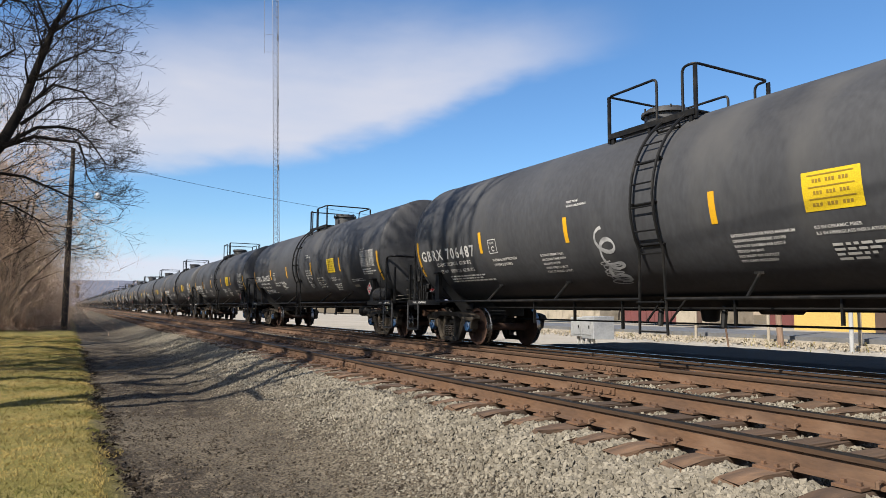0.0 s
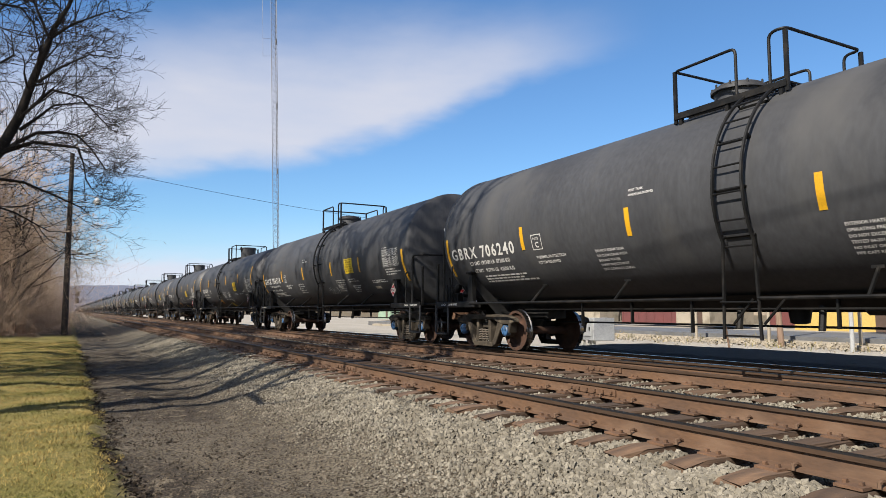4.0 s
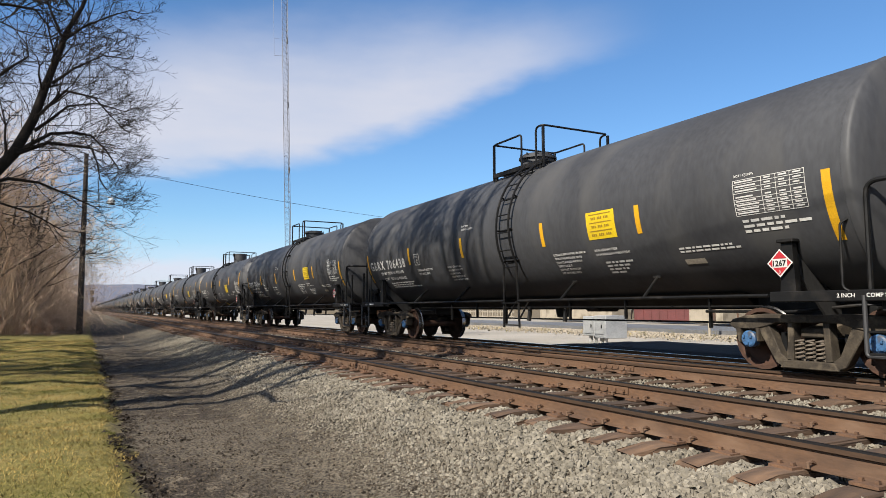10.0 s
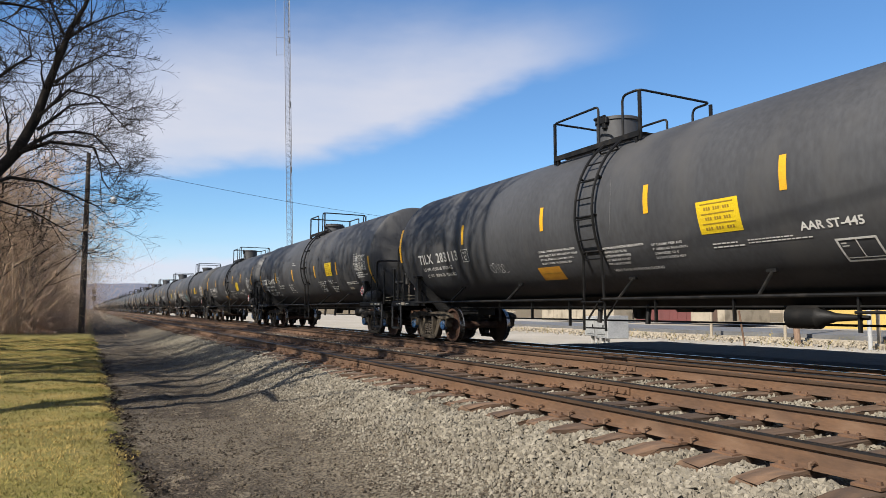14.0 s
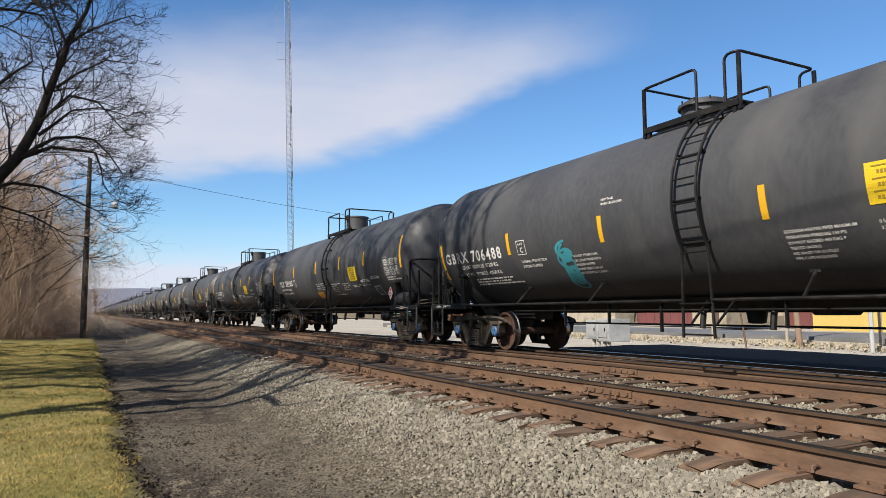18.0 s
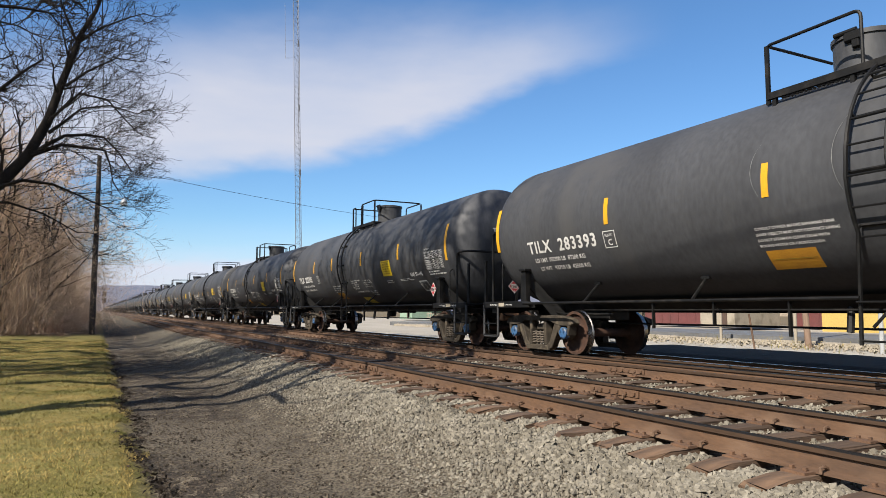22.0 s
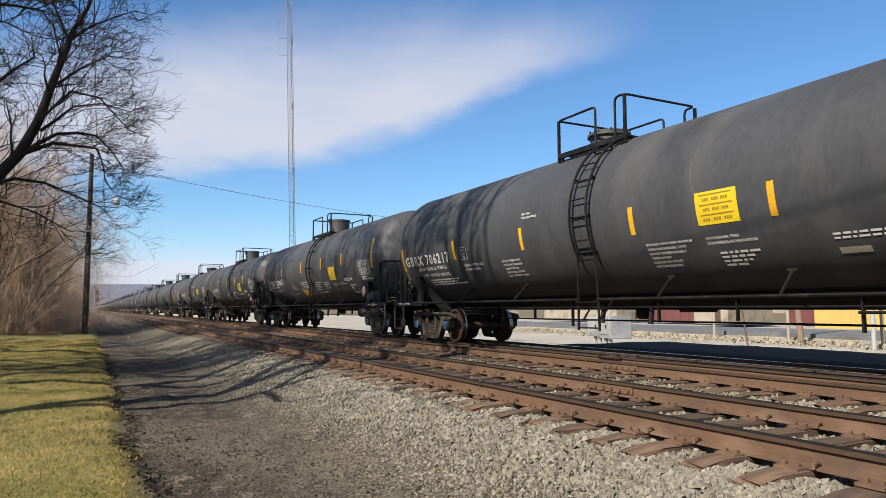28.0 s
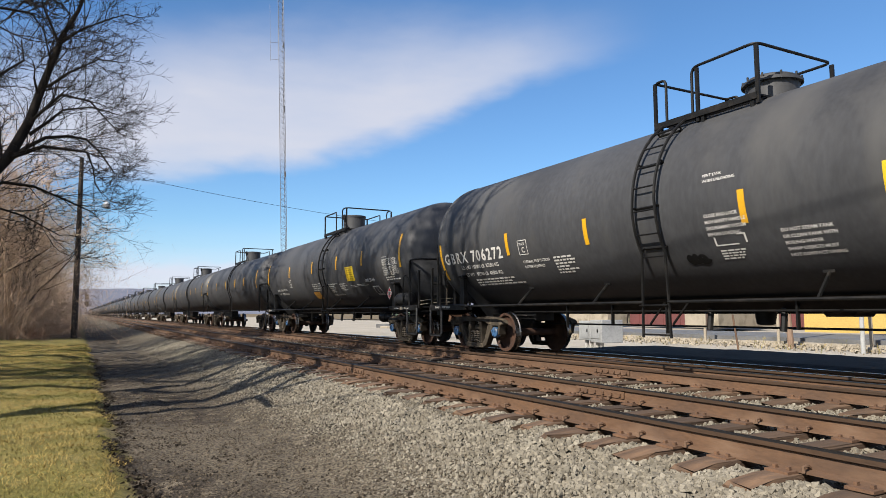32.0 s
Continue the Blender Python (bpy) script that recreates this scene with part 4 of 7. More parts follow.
    if brake and s > 0:
        bm = bmesh.new()
        lathe(bm, [(end_x(s, 8.9), 0.01), (end_x(s, 8.9), 0.06), (end_x(s, 8.96), 0.05), (end_x(s, 8.97), 0.01)], "x", 12)
        tube(bm, [(end_x(s, 8.93), 0.21 * math.cos(k * math.pi / 12), 0.21 * math.sin(k * math.pi / 12)) for k in range(25)], 0.02, 6, cap=False)
        for k in range(5):
            a = k * 1.2566 + 0.4
            tube(bm, [(end_x(s, 8.94), 0.04 * math.cos(a), 0.04 * math.sin(a)), (end_x(s, 8.93), 0.21 * math.cos(a), 0.21 * math.sin(a))], 0.016, 5)
        bmesh.ops.translate(bm, verts=bm.verts, vec=(0, -0.52, 1.98))
        part("hand_brake_wheel", bm, M_STEP, car, "dark spoked hand brake wheel")
        bm = bmesh.new()
        box(bm, end_x(s, 8.8) - 0.07, end_x(s, 8.8) + 0.07, -0.68, -0.36, 1.66, 2.22, 0.03)
        box(bm, end_x(s, 8.78) - 0.03, end_x(s, 8.78) + 0.03, -0.8, -0.75, 1.05, 2.3)
        box(bm, end_x(s, 8.78) - 0.03, end_x(s, 8.78) + 0.03, -0.31, -0.26, 1.05, 2.3)
        for z in (1.7, 1.4):
            box(bm, end_x(s, 8.76) - 0.1, end_x(s, 8.76) + 0.06, -1.0, -0.76, z, z + 0.07, 0.01)
        part("hand_brake_box", bm, M_DUSTSTEEL, car)
        bm = bmesh.new()
        for k in range(13):
            m = pose(end_x(s, 8.85), -0.58, 1.68 - k * 0.05, 0, 0, 90 * (k % 2))
            tube(bm, [m @ Vector((0.02 * math.cos(q), 0, 0.035 * math.sin(q))) for q in [i * math.pi / 3 for i in range(7)]], 0.008, 4, cap=False)
        part("brake_chain", bm, M_SPRING, car)
        bm = bmesh.new()
        lathe(bm, [(end_x(s, 7.08), 0.04), (end_x(s, 7.1), 0.14), (end_x(s, 7.16), 0.178), (end_x(s, 7.24), 0.19), (end_x(s, 7.82), 0.19), (end_x(s, 7.9), 0.2), (end_x(s, 7.96), 0.14), (end_x(s, 7.98), 0.04)], "x", 24)
        for x in (7.3, 7.74):
            lathe(bm, [(end_x(s, x), 0.193), (end_x(s, x) + 0.01, 0.2), (end_x(s, x) + 0.05, 0.2), (end_x(s, x) + 0.06, 0.193)], "x", 24)
        bmesh.ops.translate(bm, verts=bm.verts, vec=(0, -1.28, 1.31))
        part("air_reservoir", bm, M_DUSTSTEEL, car, "dark steel air reservoir on the end platform")
    if s < 0 and brake:
        # control valve on the platform
        bm = bmesh.new()
        for bx2, bz, q in ((8.15, 1.22, 0.12), (8.35, 1.26, 0.15), (8.25, 1.42, 0.1), (8.42, 1.45, 0.09), (8.12, 1.48, 0.08)):
            box(bm, end_x(s, bx2) - q, end_x(s, bx2) + q, -1.2 - q * 0.8, -1.2 + q * 0.8, bz - q, bz + q, 0.03)
        for k in range(4):
            tube(bm, [(end_x(s, 8.05 + k * 0.12), -1.36, 1.1), (end_x(s, 8.05 + k * 0.12), -1.36, 1.5 + 0.05 * (k % 2))], 0.02, 5)
        for k in range(3):
            tube(bm, bent([(end_x(s, 8.1 + 0.13 * k), -1.1, 1.3), (end_x(s, 8.0 + 0.13 * k), -0.8, 1.34 - 0.05 * k), (end_x(s, 8.05 + 0.1 * k), -0.4, 1.12)], 0.1), 0.018, 5)
        tube(bm, [(end_x(s, 8.3), -1.32, 1.5), (end_x(s, 8.3), -1.36, 1.72)], 0.014, 5)
        part("control_valve", bm, M_STEEL, car, "dark cluster of air brake valves and pipes")


def underside(car, detail, cylinder):
    bm = bmesh.new()
    lathe(bm, [(0.7, 0.08), (0.72, 0.14), (0.85, 0.16), (1.1, 0.2), (1.14, 0.3)], "z", 16)
    bmesh.ops.translate(bm, verts=bm.verts, vec=(0.4, 0, 0))
    part("bottom_outlet", bm, M_STEEL, car)
    if not detail:
        return
    # Added black trough that closes the gap between tank belly and lower pipes.
    bm = bmesh.new()
    prism(bm, [(-0.62, 1.14), (-0.38, 0.95), (0.38, 0.95), (0.62, 1.14)], -5.75, 5.75, "yz")
    part("coil_jacket", bm, M_STEEL, car, "black skirt along the underside of the tank")
    if cylinder:
        bm = bmesh.new()
        lathe(bm, [(3.9, 0.06), (3.95, 0.17), (4.4, 0.17), (4.45, 0.12), (4.65, 0.06), (5.1, 0.03)], "x", 20)
        bmesh.ops.translate(bm, verts=bm.verts, vec=(0, -0.45, 0.78))
        part("brake_cylinder", bm, M_STEEL, car, "dark brake cylinder under the tank")
    for y, z in ((-0.5, 0.93), (0.5, 0.9), (0.1, 0.66)):
        railing(car, "brake_rod", [(-6.0, y, z), (6.0, y, z)], 0.018)
    for x in (-4.0, -2.6, -1.2, 1.3, 3.0, 5.0):
        bm = bmesh.new()
        d = 0.62 + 0.1 * math.sin(x * 7)
        box(bm, x - 0.016, x + 0.016, -0.53, -0.47, d, 1.15)
        part("pipe_hanger", bm, M_STEEL, car)
    for x, w, z in ((-2.5, 0.22, 0.88), (1.75, 0.25, 0.84)):
        bm = bmesh.new()
        box(bm, x - w, x + w, -0.3, 0.3, z, 1.12, 0.06)
        part("coil_saddle", bm, M_STEEL, car)
    for x in (-0.35, 1.0):
        railing(car, "heater_pipe", [(x, -0.35, 1.12), (x, -0.42, 0.62)], 0.05, bend=0.02)


def side_rail(car, y, detail, gate, tall):
    for x0, x1 in ((-6.85, gate - 0.27), (gate + 0.27, 6.85)):
        railing(car, "side_handrail", [(x0, y * 1.5, 1.07), (x1, y * 1.5, 1.07)], 0.026)
    for x in ((-4.78, -2.15, 1.42, 4.22) if tall else (-4.4, -2.0, 2.27, 4.5)) if detail else ():
        a = radians(-50)
        bm = bmesh.new()
        tube(bm, [(x - 0.12, y * (TANK_R + 0.005) * math.cos(a), TANK_Z + TANK_R * math.sin(a)), (x, y * 1.5, 1.07)], 0.026, 6)
        box(bm, x - 0.2, x - 0.04, min(y * 1.0, y * 1.06), max(y * 1.0, y * 1.06), 1.42, 1.47)
        part("handrail_strut", bm, M_STEEL, car)
    if detail:
        for dx in (-0.12, 0.36):
            bm = bmesh.new()
            tube(bm, [(gate + dx, y * 1.5, 0.72), (gate + dx + 0.32, y * 1.5, 1.06)], 0.02, 5)
            part("ladder_brace", bm, M_STEEL, car)


def placard(car, place, name="placard"):
    bm = bmesh.new()
    s = 0.19
    vs = [bm.verts.new(place(*p)) for p in ((0, -s), (s, 0), (0, s), (-s, 0))]
    bm.faces.new(vs)
    p = part(name, bm, M_WHITE, car, "red and white diamond hazard placard", angle=0)
    bm = bmesh.new()
    k = 0.165
    for sign in (-1, 1):
        vs = [bm.verts.new(place(u, v * sign, 0.004)) for u, v in ((-k + 0.06, 0.06), (k - 0.06, 0.06), (0, k))]
        bm.faces.new(vs if sign > 0 else vs[::-1])
    for sign in (-1, 1):
        vs = [bm.verts.new(place(sign * u, v, 0.004)) for u, v in ((k, 0), (k - 0.055, 0.055), (k - 0.055, -0.055))]
        bm.faces.new(vs if sign > 0 else vs[::-1])
    part("placard_field", bm, M_RED, p, "red field", angle=0)
    bm = bmesh.new()
    pts, faces = letters("1267", 0.105)
    decal(bm, [(u - 0.118, v - 0.037) for u, v, *_ in pts], faces, lambda u, v: place(u, v, 0.008))
    part("placard_number", bm, M_BLACKHOSE, p, "black number", angle=0)
    bm = bmesh.new()
    pts, faces = letters("3", 0.06)
    decal(bm, [(u - 0.017, v - 0.14) for u, v, *_ in pts], faces, lambda u, v: place(u, v, 0.008))
    part("placard_class", bm, M_WHITE, p, angle=0)


def table_decal(car, x0, x1, z0, h):
    """A ruled white table of test dates, its entries too small to read."""
    bm = bmesh.new()
    place = lambda u, v: on_shell(u, z0, v)
    rows = [0, 0.08, 0.16, 0.24, 0.32, 0.44, 0.53, 0.62, 0.7]
    k = h / 0.7
    for v in rows:
        quad(bm, x0, x1, v * k - 0.004, v * k + 0.004, place, 4, 1)
    for u in (0, 0.42, 0.62, 0.81, 1.0):
        uu = x0 + (x1 - x0) * u
        quad(bm, uu - 0.004, uu + 0.004, 0, h, place, 1, 8)
    part("inspection_table", bm, M_WHITE, car, "white ruled inspection table", angle=0)
    bm = bmesh.new()
    rnd = random.Random(5)
    for a in rows[:-1]:
        for u, w in ((0.03, 0.34), (0.46, 0.11), (0.66, 0.11), (0.85, 0.11)):
            quad(bm, x0 + (x1 - x0) * u, x0 + (x1 - x0) * (u + w * rnd.uniform(0.75, 1.0)), a * k + 0.022, a * k + 0.042, place, 2, 1)
    part("table_print", bm, M_WHITE, car, angle=0)


def notice(car, x0, x1, z0, h):
    s = shell_patch(car, "notice_board", x0, x1, z0, h, M_SIGN, "yellow emergency notice", 0.006)
    bm = bmesh.new()
    for i in range(3):
        v = h * (0.12 + 0.3 * i)
        w = 0.62 if i else 0.7
        u = x0 + (x1 - x0) * (1 - w) / 2
        n = 11
        for k in range(n):
            if k not in (3, 7):
                quad(bm, u + (x1 - x0) * w * k / n, u + (x1 - x0) * w * (k + 0.72) / n, v, v + h * 0.085, lambda a, b: on_shell(a, z0, b, 0.011))
        quad(bm, x0 + 0.08, x1 - 0.08, v + h * 0.17, v + h * 0.2, lambda a, b: on_shell(a, z0, b, 0.011), 3, 1)
    part("notice_print", bm, M_INK, s, "faded bars of writing", angle=0)


def build_car(kind, detail=True, brake_front=True):
    """One tank car: kind "low" has the flat manway, "tall" the round valve housing."""
    tall = kind in ("tall", "wide", "ahead")
    size_tank(tall)
    car = empty("tank_car", label="black railway tank car with a tall round valve housing" if tall else "dark grey railway tank car with a low bolted manway", category="tank car", group="tank cars of the train")
    paint = M_TANK_A if not tall else M_TANK_B
    ob = part("tank", tank_mesh(tall, 72 if detail else 32), paint, car, "dark jacketed cylinder with domed heads", angle=30)
    ob.location = (LEAD, 0, TANK_Z)
    gate = {"tall": -0.76, "wide": 0.74, "ahead": 1.12, "low": 0.53, "mid": -0.48}[kind]
    for s in (-1, 1):
        truck(car, s * TRUCK_X + LEAD, detail)
        if detail:
            car_end(car, s, detail, (s > 0) == brake_front)
        else:
            bm = bmesh.new()
            box(bm, min(s * 5.6, s * 9.1), max(s * 5.6, s * 9.1), -0.25, 0.25, 0.7, 1.12, 0.02)
            part("stub_sill", bm, M_STEEL, car)
            railing(car, "end_handrail", [(s * 8.1, -1.44, 1.0), (s * 8.1, -1.44, 2.42), (s * 8.6, -1.44, 2.42), (s * 8.6, 1.44, 2.42)], 0.03, bend=0.16, sides=5)
    ladder(car, gate, -1, detail)
    side_rail(car, -1, detail, gate, tall)
    if detail:
        underside(car, detail, brake_front)
    span = {"tall": (-1.45, 0.85, (-1.12, -0.5)), "wide": (-1.1, 1.44, (0.32, 1.0)), "ahead": (-0.75, 1.82, (0.7, 1.38)), "low": (-1.05, 0.98, (0.15, 0.72)), "mid": (-0.92, 1.12, (-0.66, -0.1))}[kind]
    walkway(car, *span, detail)
    if tall:
        hatch_tall(car, {"tall": 0.06, "wide": -0.15, "ahead": 0.2}[kind])
    elif kind == "low":
        hatch_low(car, -0.5)
    else:
        hatch_low(car, 0.7)
    if detail:
        bm = bmesh.new()
        x = span[0] + 0.25
        for dx in (0.0, 0.22, 0.45):
            tube(bm, [(x + dx, 0.55, TANK_Z + TANK_R - 0.1), (x + dx, 0.55, TANK_Z + TANK_R + 0.16 + 0.05 * dx)], 0.05, 8)
        part("valve", bm, M_STEEL, car)
    # tape stripes on the visible side
    if tall:
        low, high, tall_low, tall_high = 2.47, 2.95, 2.24, 3.18
        spots = (-4.47, -2.07, 1.25, 4.54) if kind == "tall" else ((-4.02, -0.72, 2.2, 4.72) if kind == "wide" else (-4.02, -0.72, 2.62, 5.1))
    else:
        low, high, tall_low, tall_high = 2.15, 2.63, 1.75, 2.64
        spots = (-4.6, -1.55, 1.8, 4.5) if kind == "low" else (-4.69, -2.08, 1.28, 4.46)
    for x in spots:
        shell_patch(car, "reflector_stripe", x - 0.055, x + 0.055, low, high - low, M_YELLOW, "yellow reflective tape")
    for x in (-7.75 if tall else -7.74, 7.75 if tall else 7.8):
        shell_patch(car, "reflector_stripe", x - 0.06, x + 0.06, tall_low, (tall_high - tall_low) * 1.05, M_YELLOW, "yellow reflective tape")
    if detail:
        nx = 3.57 if kind == "ahead" else (3.12 if tall else 3.2)
        notice(car, nx, nx + 0.75, 2.02 if tall else 2.15, 0.5)
    if not detail:
        return car
    table_decal(car, 6.43, 7.52, 2.06 if tall else 2.2, 0.5)
    shell_text(car, "stencil_notice", ["DOT 117J100W"], 6.44, 2.6 if tall else 2.74, 0.05)
    shell_bars(car, "stencil_block", 2 if tall else 3, 6.5, 1.98 if tall else 2.1, 0.9, 0.05, 3)
    placard(car, lambda u, v, lift=0.0: ((6.9 if tall else 7.04) + u, -1.5 - lift, 1.5 + v))
    placard(car, lambda u, v, lift=0.0: (end_x(1, 8.82) + lift, (-0.08 if tall else -0.22) + u, 1.55 + v), "end_placard")
    # stencilled notices
    shell_text(car, "load_limit_stencil", ["LD LMT 192300 LB  87200 KG", "  LT WT   93700 LB  42500 KG"], -6.45 if tall else -6.85, 1.93 if tall else 1.96, 0.125, step=1.55, spacing=1.04)
    if tall:
        k = {"wide": 0.0, "ahead": -0.36, "tall": 1.0}[kind]
        shell_text(car, "stencil_notice", ["MAXIMUM OPERATING PRESSURE FOR", "HEATER COILS 150 PSI", "EXTERIOR HEATER PIPES", "NO INLET OR OUTLET", "PIPE CAPS REQUIRED"], 0.95 - 1.1 * k, 1.97, 0.06)
        shell_text(car, "stencil_notice", ["VENT TANK WHEN UNLOADING"], 1.0 - 1.05 * k, 1.58, 0.08)
        shell_text(car, "stencil_notice", ["0.5\" CERAMIC FIBER AND", "4\" FIBERGLASS INSULATION", "COMPRESSED TO 4\"", "DO NOT EXCEED 450 F"], 2.15 - 1.05 * k, 1.94, 0.06)
        shell_text(car, "stencil_notice", ["CONSULT OWNER BEFORE REPAIRING TANK", "SHARP OBJECTS MUST NOT CONTACT LINING", "DO NOT STEAM OR CLEAN TANK WITH", "BOILING WATER OR CAUSTIC SODA"], -1.0 - 1.45 * k, 2.04 - 0.2 * k, 0.058, step=1.5)
        lab = shell_patch(car, "warning_label", -1.25 - 1.15 * k, -0.5 - 1.15 * k, 1.5 - 0.12 * k, 0.34, M_ORANGE, "orange instruction label")
        shell_patch(car, "label_rule", -1.22 - 1.15 * k, -0.53 - 1.15 * k, 1.63 - 0.12 * k, 0.012, M_INK, "dark ruled line", 0.009, parent=lab)
        if k > 0:
            shell_text(car, "stencil_notice", ["REMOVE ALL RESIDUAL", "COMMODITY BEFORE", "CLOSING TANK CAR"], 1.26, 1.58, 0.06)
            y = shell_patch(car, "instruction_label", 0.02, 0.74, 1.2, 0.4, M_SIGN, "faded yellow instruction label", skew=-0.1)
            bm = bmesh.new()
            pts, faces = letters("IMPORTANT", 0.075)
            decal(bm, pts, faces, lambda u, v: on_shell(0.05 + u, 1.5, v, 0.01))
            part("label_heading", bm, M_BROWN, y, angle=0)
        shell_bars(car, "stencil_block", 2, 3.25, 1.86, 0.55, 0.026, 17, step=2.2)
        aar = 5.2 if kind == "tall" else 4.72
        shell_text(car, "stencil_notice", ["AAR ST-445"], aar, 1.93, 0.165)
        shell_bars(car, "stencil_block", 2, aar - 0.85, 1.87, 1.0, 0.022, 13, step=2.0)
        bm = bmesh.new()
        for u0, u1, v0, v1 in ((0, 0.52, 0, 0.028), (0, 0.52, 0.345, 0.375), (0, 0.028, 0, 0.37), (0.492, 0.52, 0, 0.37), (0.25, 0.265, 0.07, 0.37), (0, 0.52, 0.06, 0.075), (0.05, 0.12, 0.29, 0.31), (0.05, 0.14, 0.25, 0.265)):
            quad(bm, aar + 0.42 + u0, aar + 0.42 + u1, v0, v1, lambda a, b: on_shell(a - b * 0.1, 1.5, b), 2, 3)
        part("stencil_box", bm, M_WHITE, car, "white outlined box", angle=0)
    else:
        shell_text(car, "stencil_notice", ["THERMAL PROTECTION", "SYSTEM EQUIPPED"], -4.25, 1.95, 0.085)
        shell_bars(car, "stencil_block", 3, -6.45, 1.68, 1.9, 0.05, 33)
        if kind == "low":
            shell_text(car, "stencil_notice", ["EXTERIOR HEATER PIPES MAXIMUM", "OPERATING PRESSURE 150 PSI", "DO NOT EXCEED 450 DEG F", "TESTED 04-2015", "NO INLET OR OUTLET", "PIPE CAPS REQUIRED"], 2.0, 1.94, 0.062)
            shell_text(car, "stencil_notice", ["DO NOT STEAM TANK", "OR CLEAN TANK WITH", "BOILING WATER", "SHARP OBJECTS MUST", "NOT CONTACT LINING"], -2.5, 1.95, 0.07)
            shell_text(car, "stencil_notice", ["VENT TANK", "WHEN UNLOADING"], -1.5, 2.88, 0.06)
        else:
            shell_text(car, "stencil_notice", ["CLOSE AND LOCK", "MOV SAFETY HANDLE", "SECUREMENT SYSTEM", "BEFORE LOADING"], 0.6, 2.3, 0.07)
            shell_text(car, "stencil_notice", ["VENT TANK", "WHEN UNLOADING"], 0.62, 2.9, 0.062)
            shell_text(car, "stencil_notice", ["DO NOT STEAM TANK", "OR CLEAN TANK WITH", "BOILING WATER", "SHARP OBJECTS MUST", "NOT CONTACT LINING"], 1.78, 1.98, 0.07)
            shell_bars(car, "stencil_block", 6, -3.2, 1.98, 0.6, 0.045, 41)
            shell_bars(car, "stencil_block", 4, 0.72, 1.8, 0.5, 0.03, 47)
            bm = bmesh.new()
            for u0, u1, v0, v1 in ((0, 0.03, 0, 0.14), (0.03, 0.4, 0, 0.02), (0.52, 0.55, 0.02, 0.16), (0.4, 0.55, 0.15, 0.17)):
                quad(bm, 0.68 + u0, 0.68 + u1, v0, v1, lambda a, b: on_shell(a, 1.88, b), 1, 2)
            part("handle_diagram", bm, M_WHITE, car, "white painted handle diagram", angle=0)
        shell_text(car, "stencil_notice", ["0.5 IN CERAMIC FIBER", "3.5 IN FIBERGLASS INSULATION"], 3.25, 1.94, 0.062)
        shell_bars(car, "stencil_block", 4, 3.4, 1.72, 0.6, 0.05, 23)
        shell_bars(car, "stencil_block", 2, 5.2, 1.83, 1.2, 0.04, 29)
        shell_patch(car, "builder_plate", 5.2, 5.6, 1.6, 0.1, M_CONC, "small pale metal plate")
    bm = bmesh.new()
    bx = -4.15 if tall else -4.28
    for u0, u1, v0, v1 in ((0, 0.32, 0, 0.016), (0, 0.32, 0.3, 0.316), (0, 0.016, 0, 0.31), (0.304, 0.32, 0, 0.31)):
        quad(bm, bx + u0, bx + u1, v0, v1, lambda a, b: on_shell(a, 2.05 if tall else 2.12, b), 1, 3)
    for word, u0, v0, size in (("PLATE", 0.05, 0.21, 0.068), ("C", 0.105, 0.05, 0.16)):
        pts, faces = letters(word, size)
        decal(bm, pts, faces, lambda u, v: on_shell(bx + u0 + u, 2.05 if tall else 2.12, v0 + v))
    part("plate_class_box", bm, M_WHITE, car, "white boxed letter", angle=0)
    for s in (-1, 1):
        bm = bmesh.new()
        at = s * 7.75 - 0.45 + (0.5 if s > 0 and not tall else 0.0)
        for word, du in (("2 INCH TREAD", 0.0), ("COND SHOES", 0.64)) if tall else (("2 INCH", 0.0), ("COMP SHOES", 0.36)):
            pts, faces = letters(word, 0.047 if tall else 0.07)
            decal(bm, pts, faces, lambda u, v: (at + du + u, -1.506, 1.03 + v))
        if tall:
            strip = bmesh.new()
            box(strip, at + 0.37, at + 0.6, -1.507, -1.5, 1.01, 1.09)
            part("sill_plate", strip, M_CONC, car, "blank pale plate on the sill")
        part("shoe_stencil", bm, M_WHITE, car, angle=0)
        if not tall:
            bm = bmesh.new()
            for i, w in enumerate(("JACK", "HERE")):
                pts, faces = letters(w, 0.075)
                decal(bm, pts, faces, lambda u, v: (s * 7.0 + LEAD - 0.12 + u, -1.43, 1.3 - i * 0.09 + v))
            part("jack_stencil", bm, M_WHITE, car, angle=0)
    bm = bmesh.new()
    for i in range(5):
        u = -0.28
        while u < 0.3:
            w = random.Random(i * 31 + int(u * 100)).choice((0.08, 0.12, 0.18))
            quad(bm, u, u + w, 2.35 - i * 0.085, 2.39 - i * 0.085, lambda a, b: on_head(a + (0.45 if tall else 0.28), b, tall))
            u += w + 0.04
    part("head_stencil", bm, M_WHITE, car, angle=0)
    return car


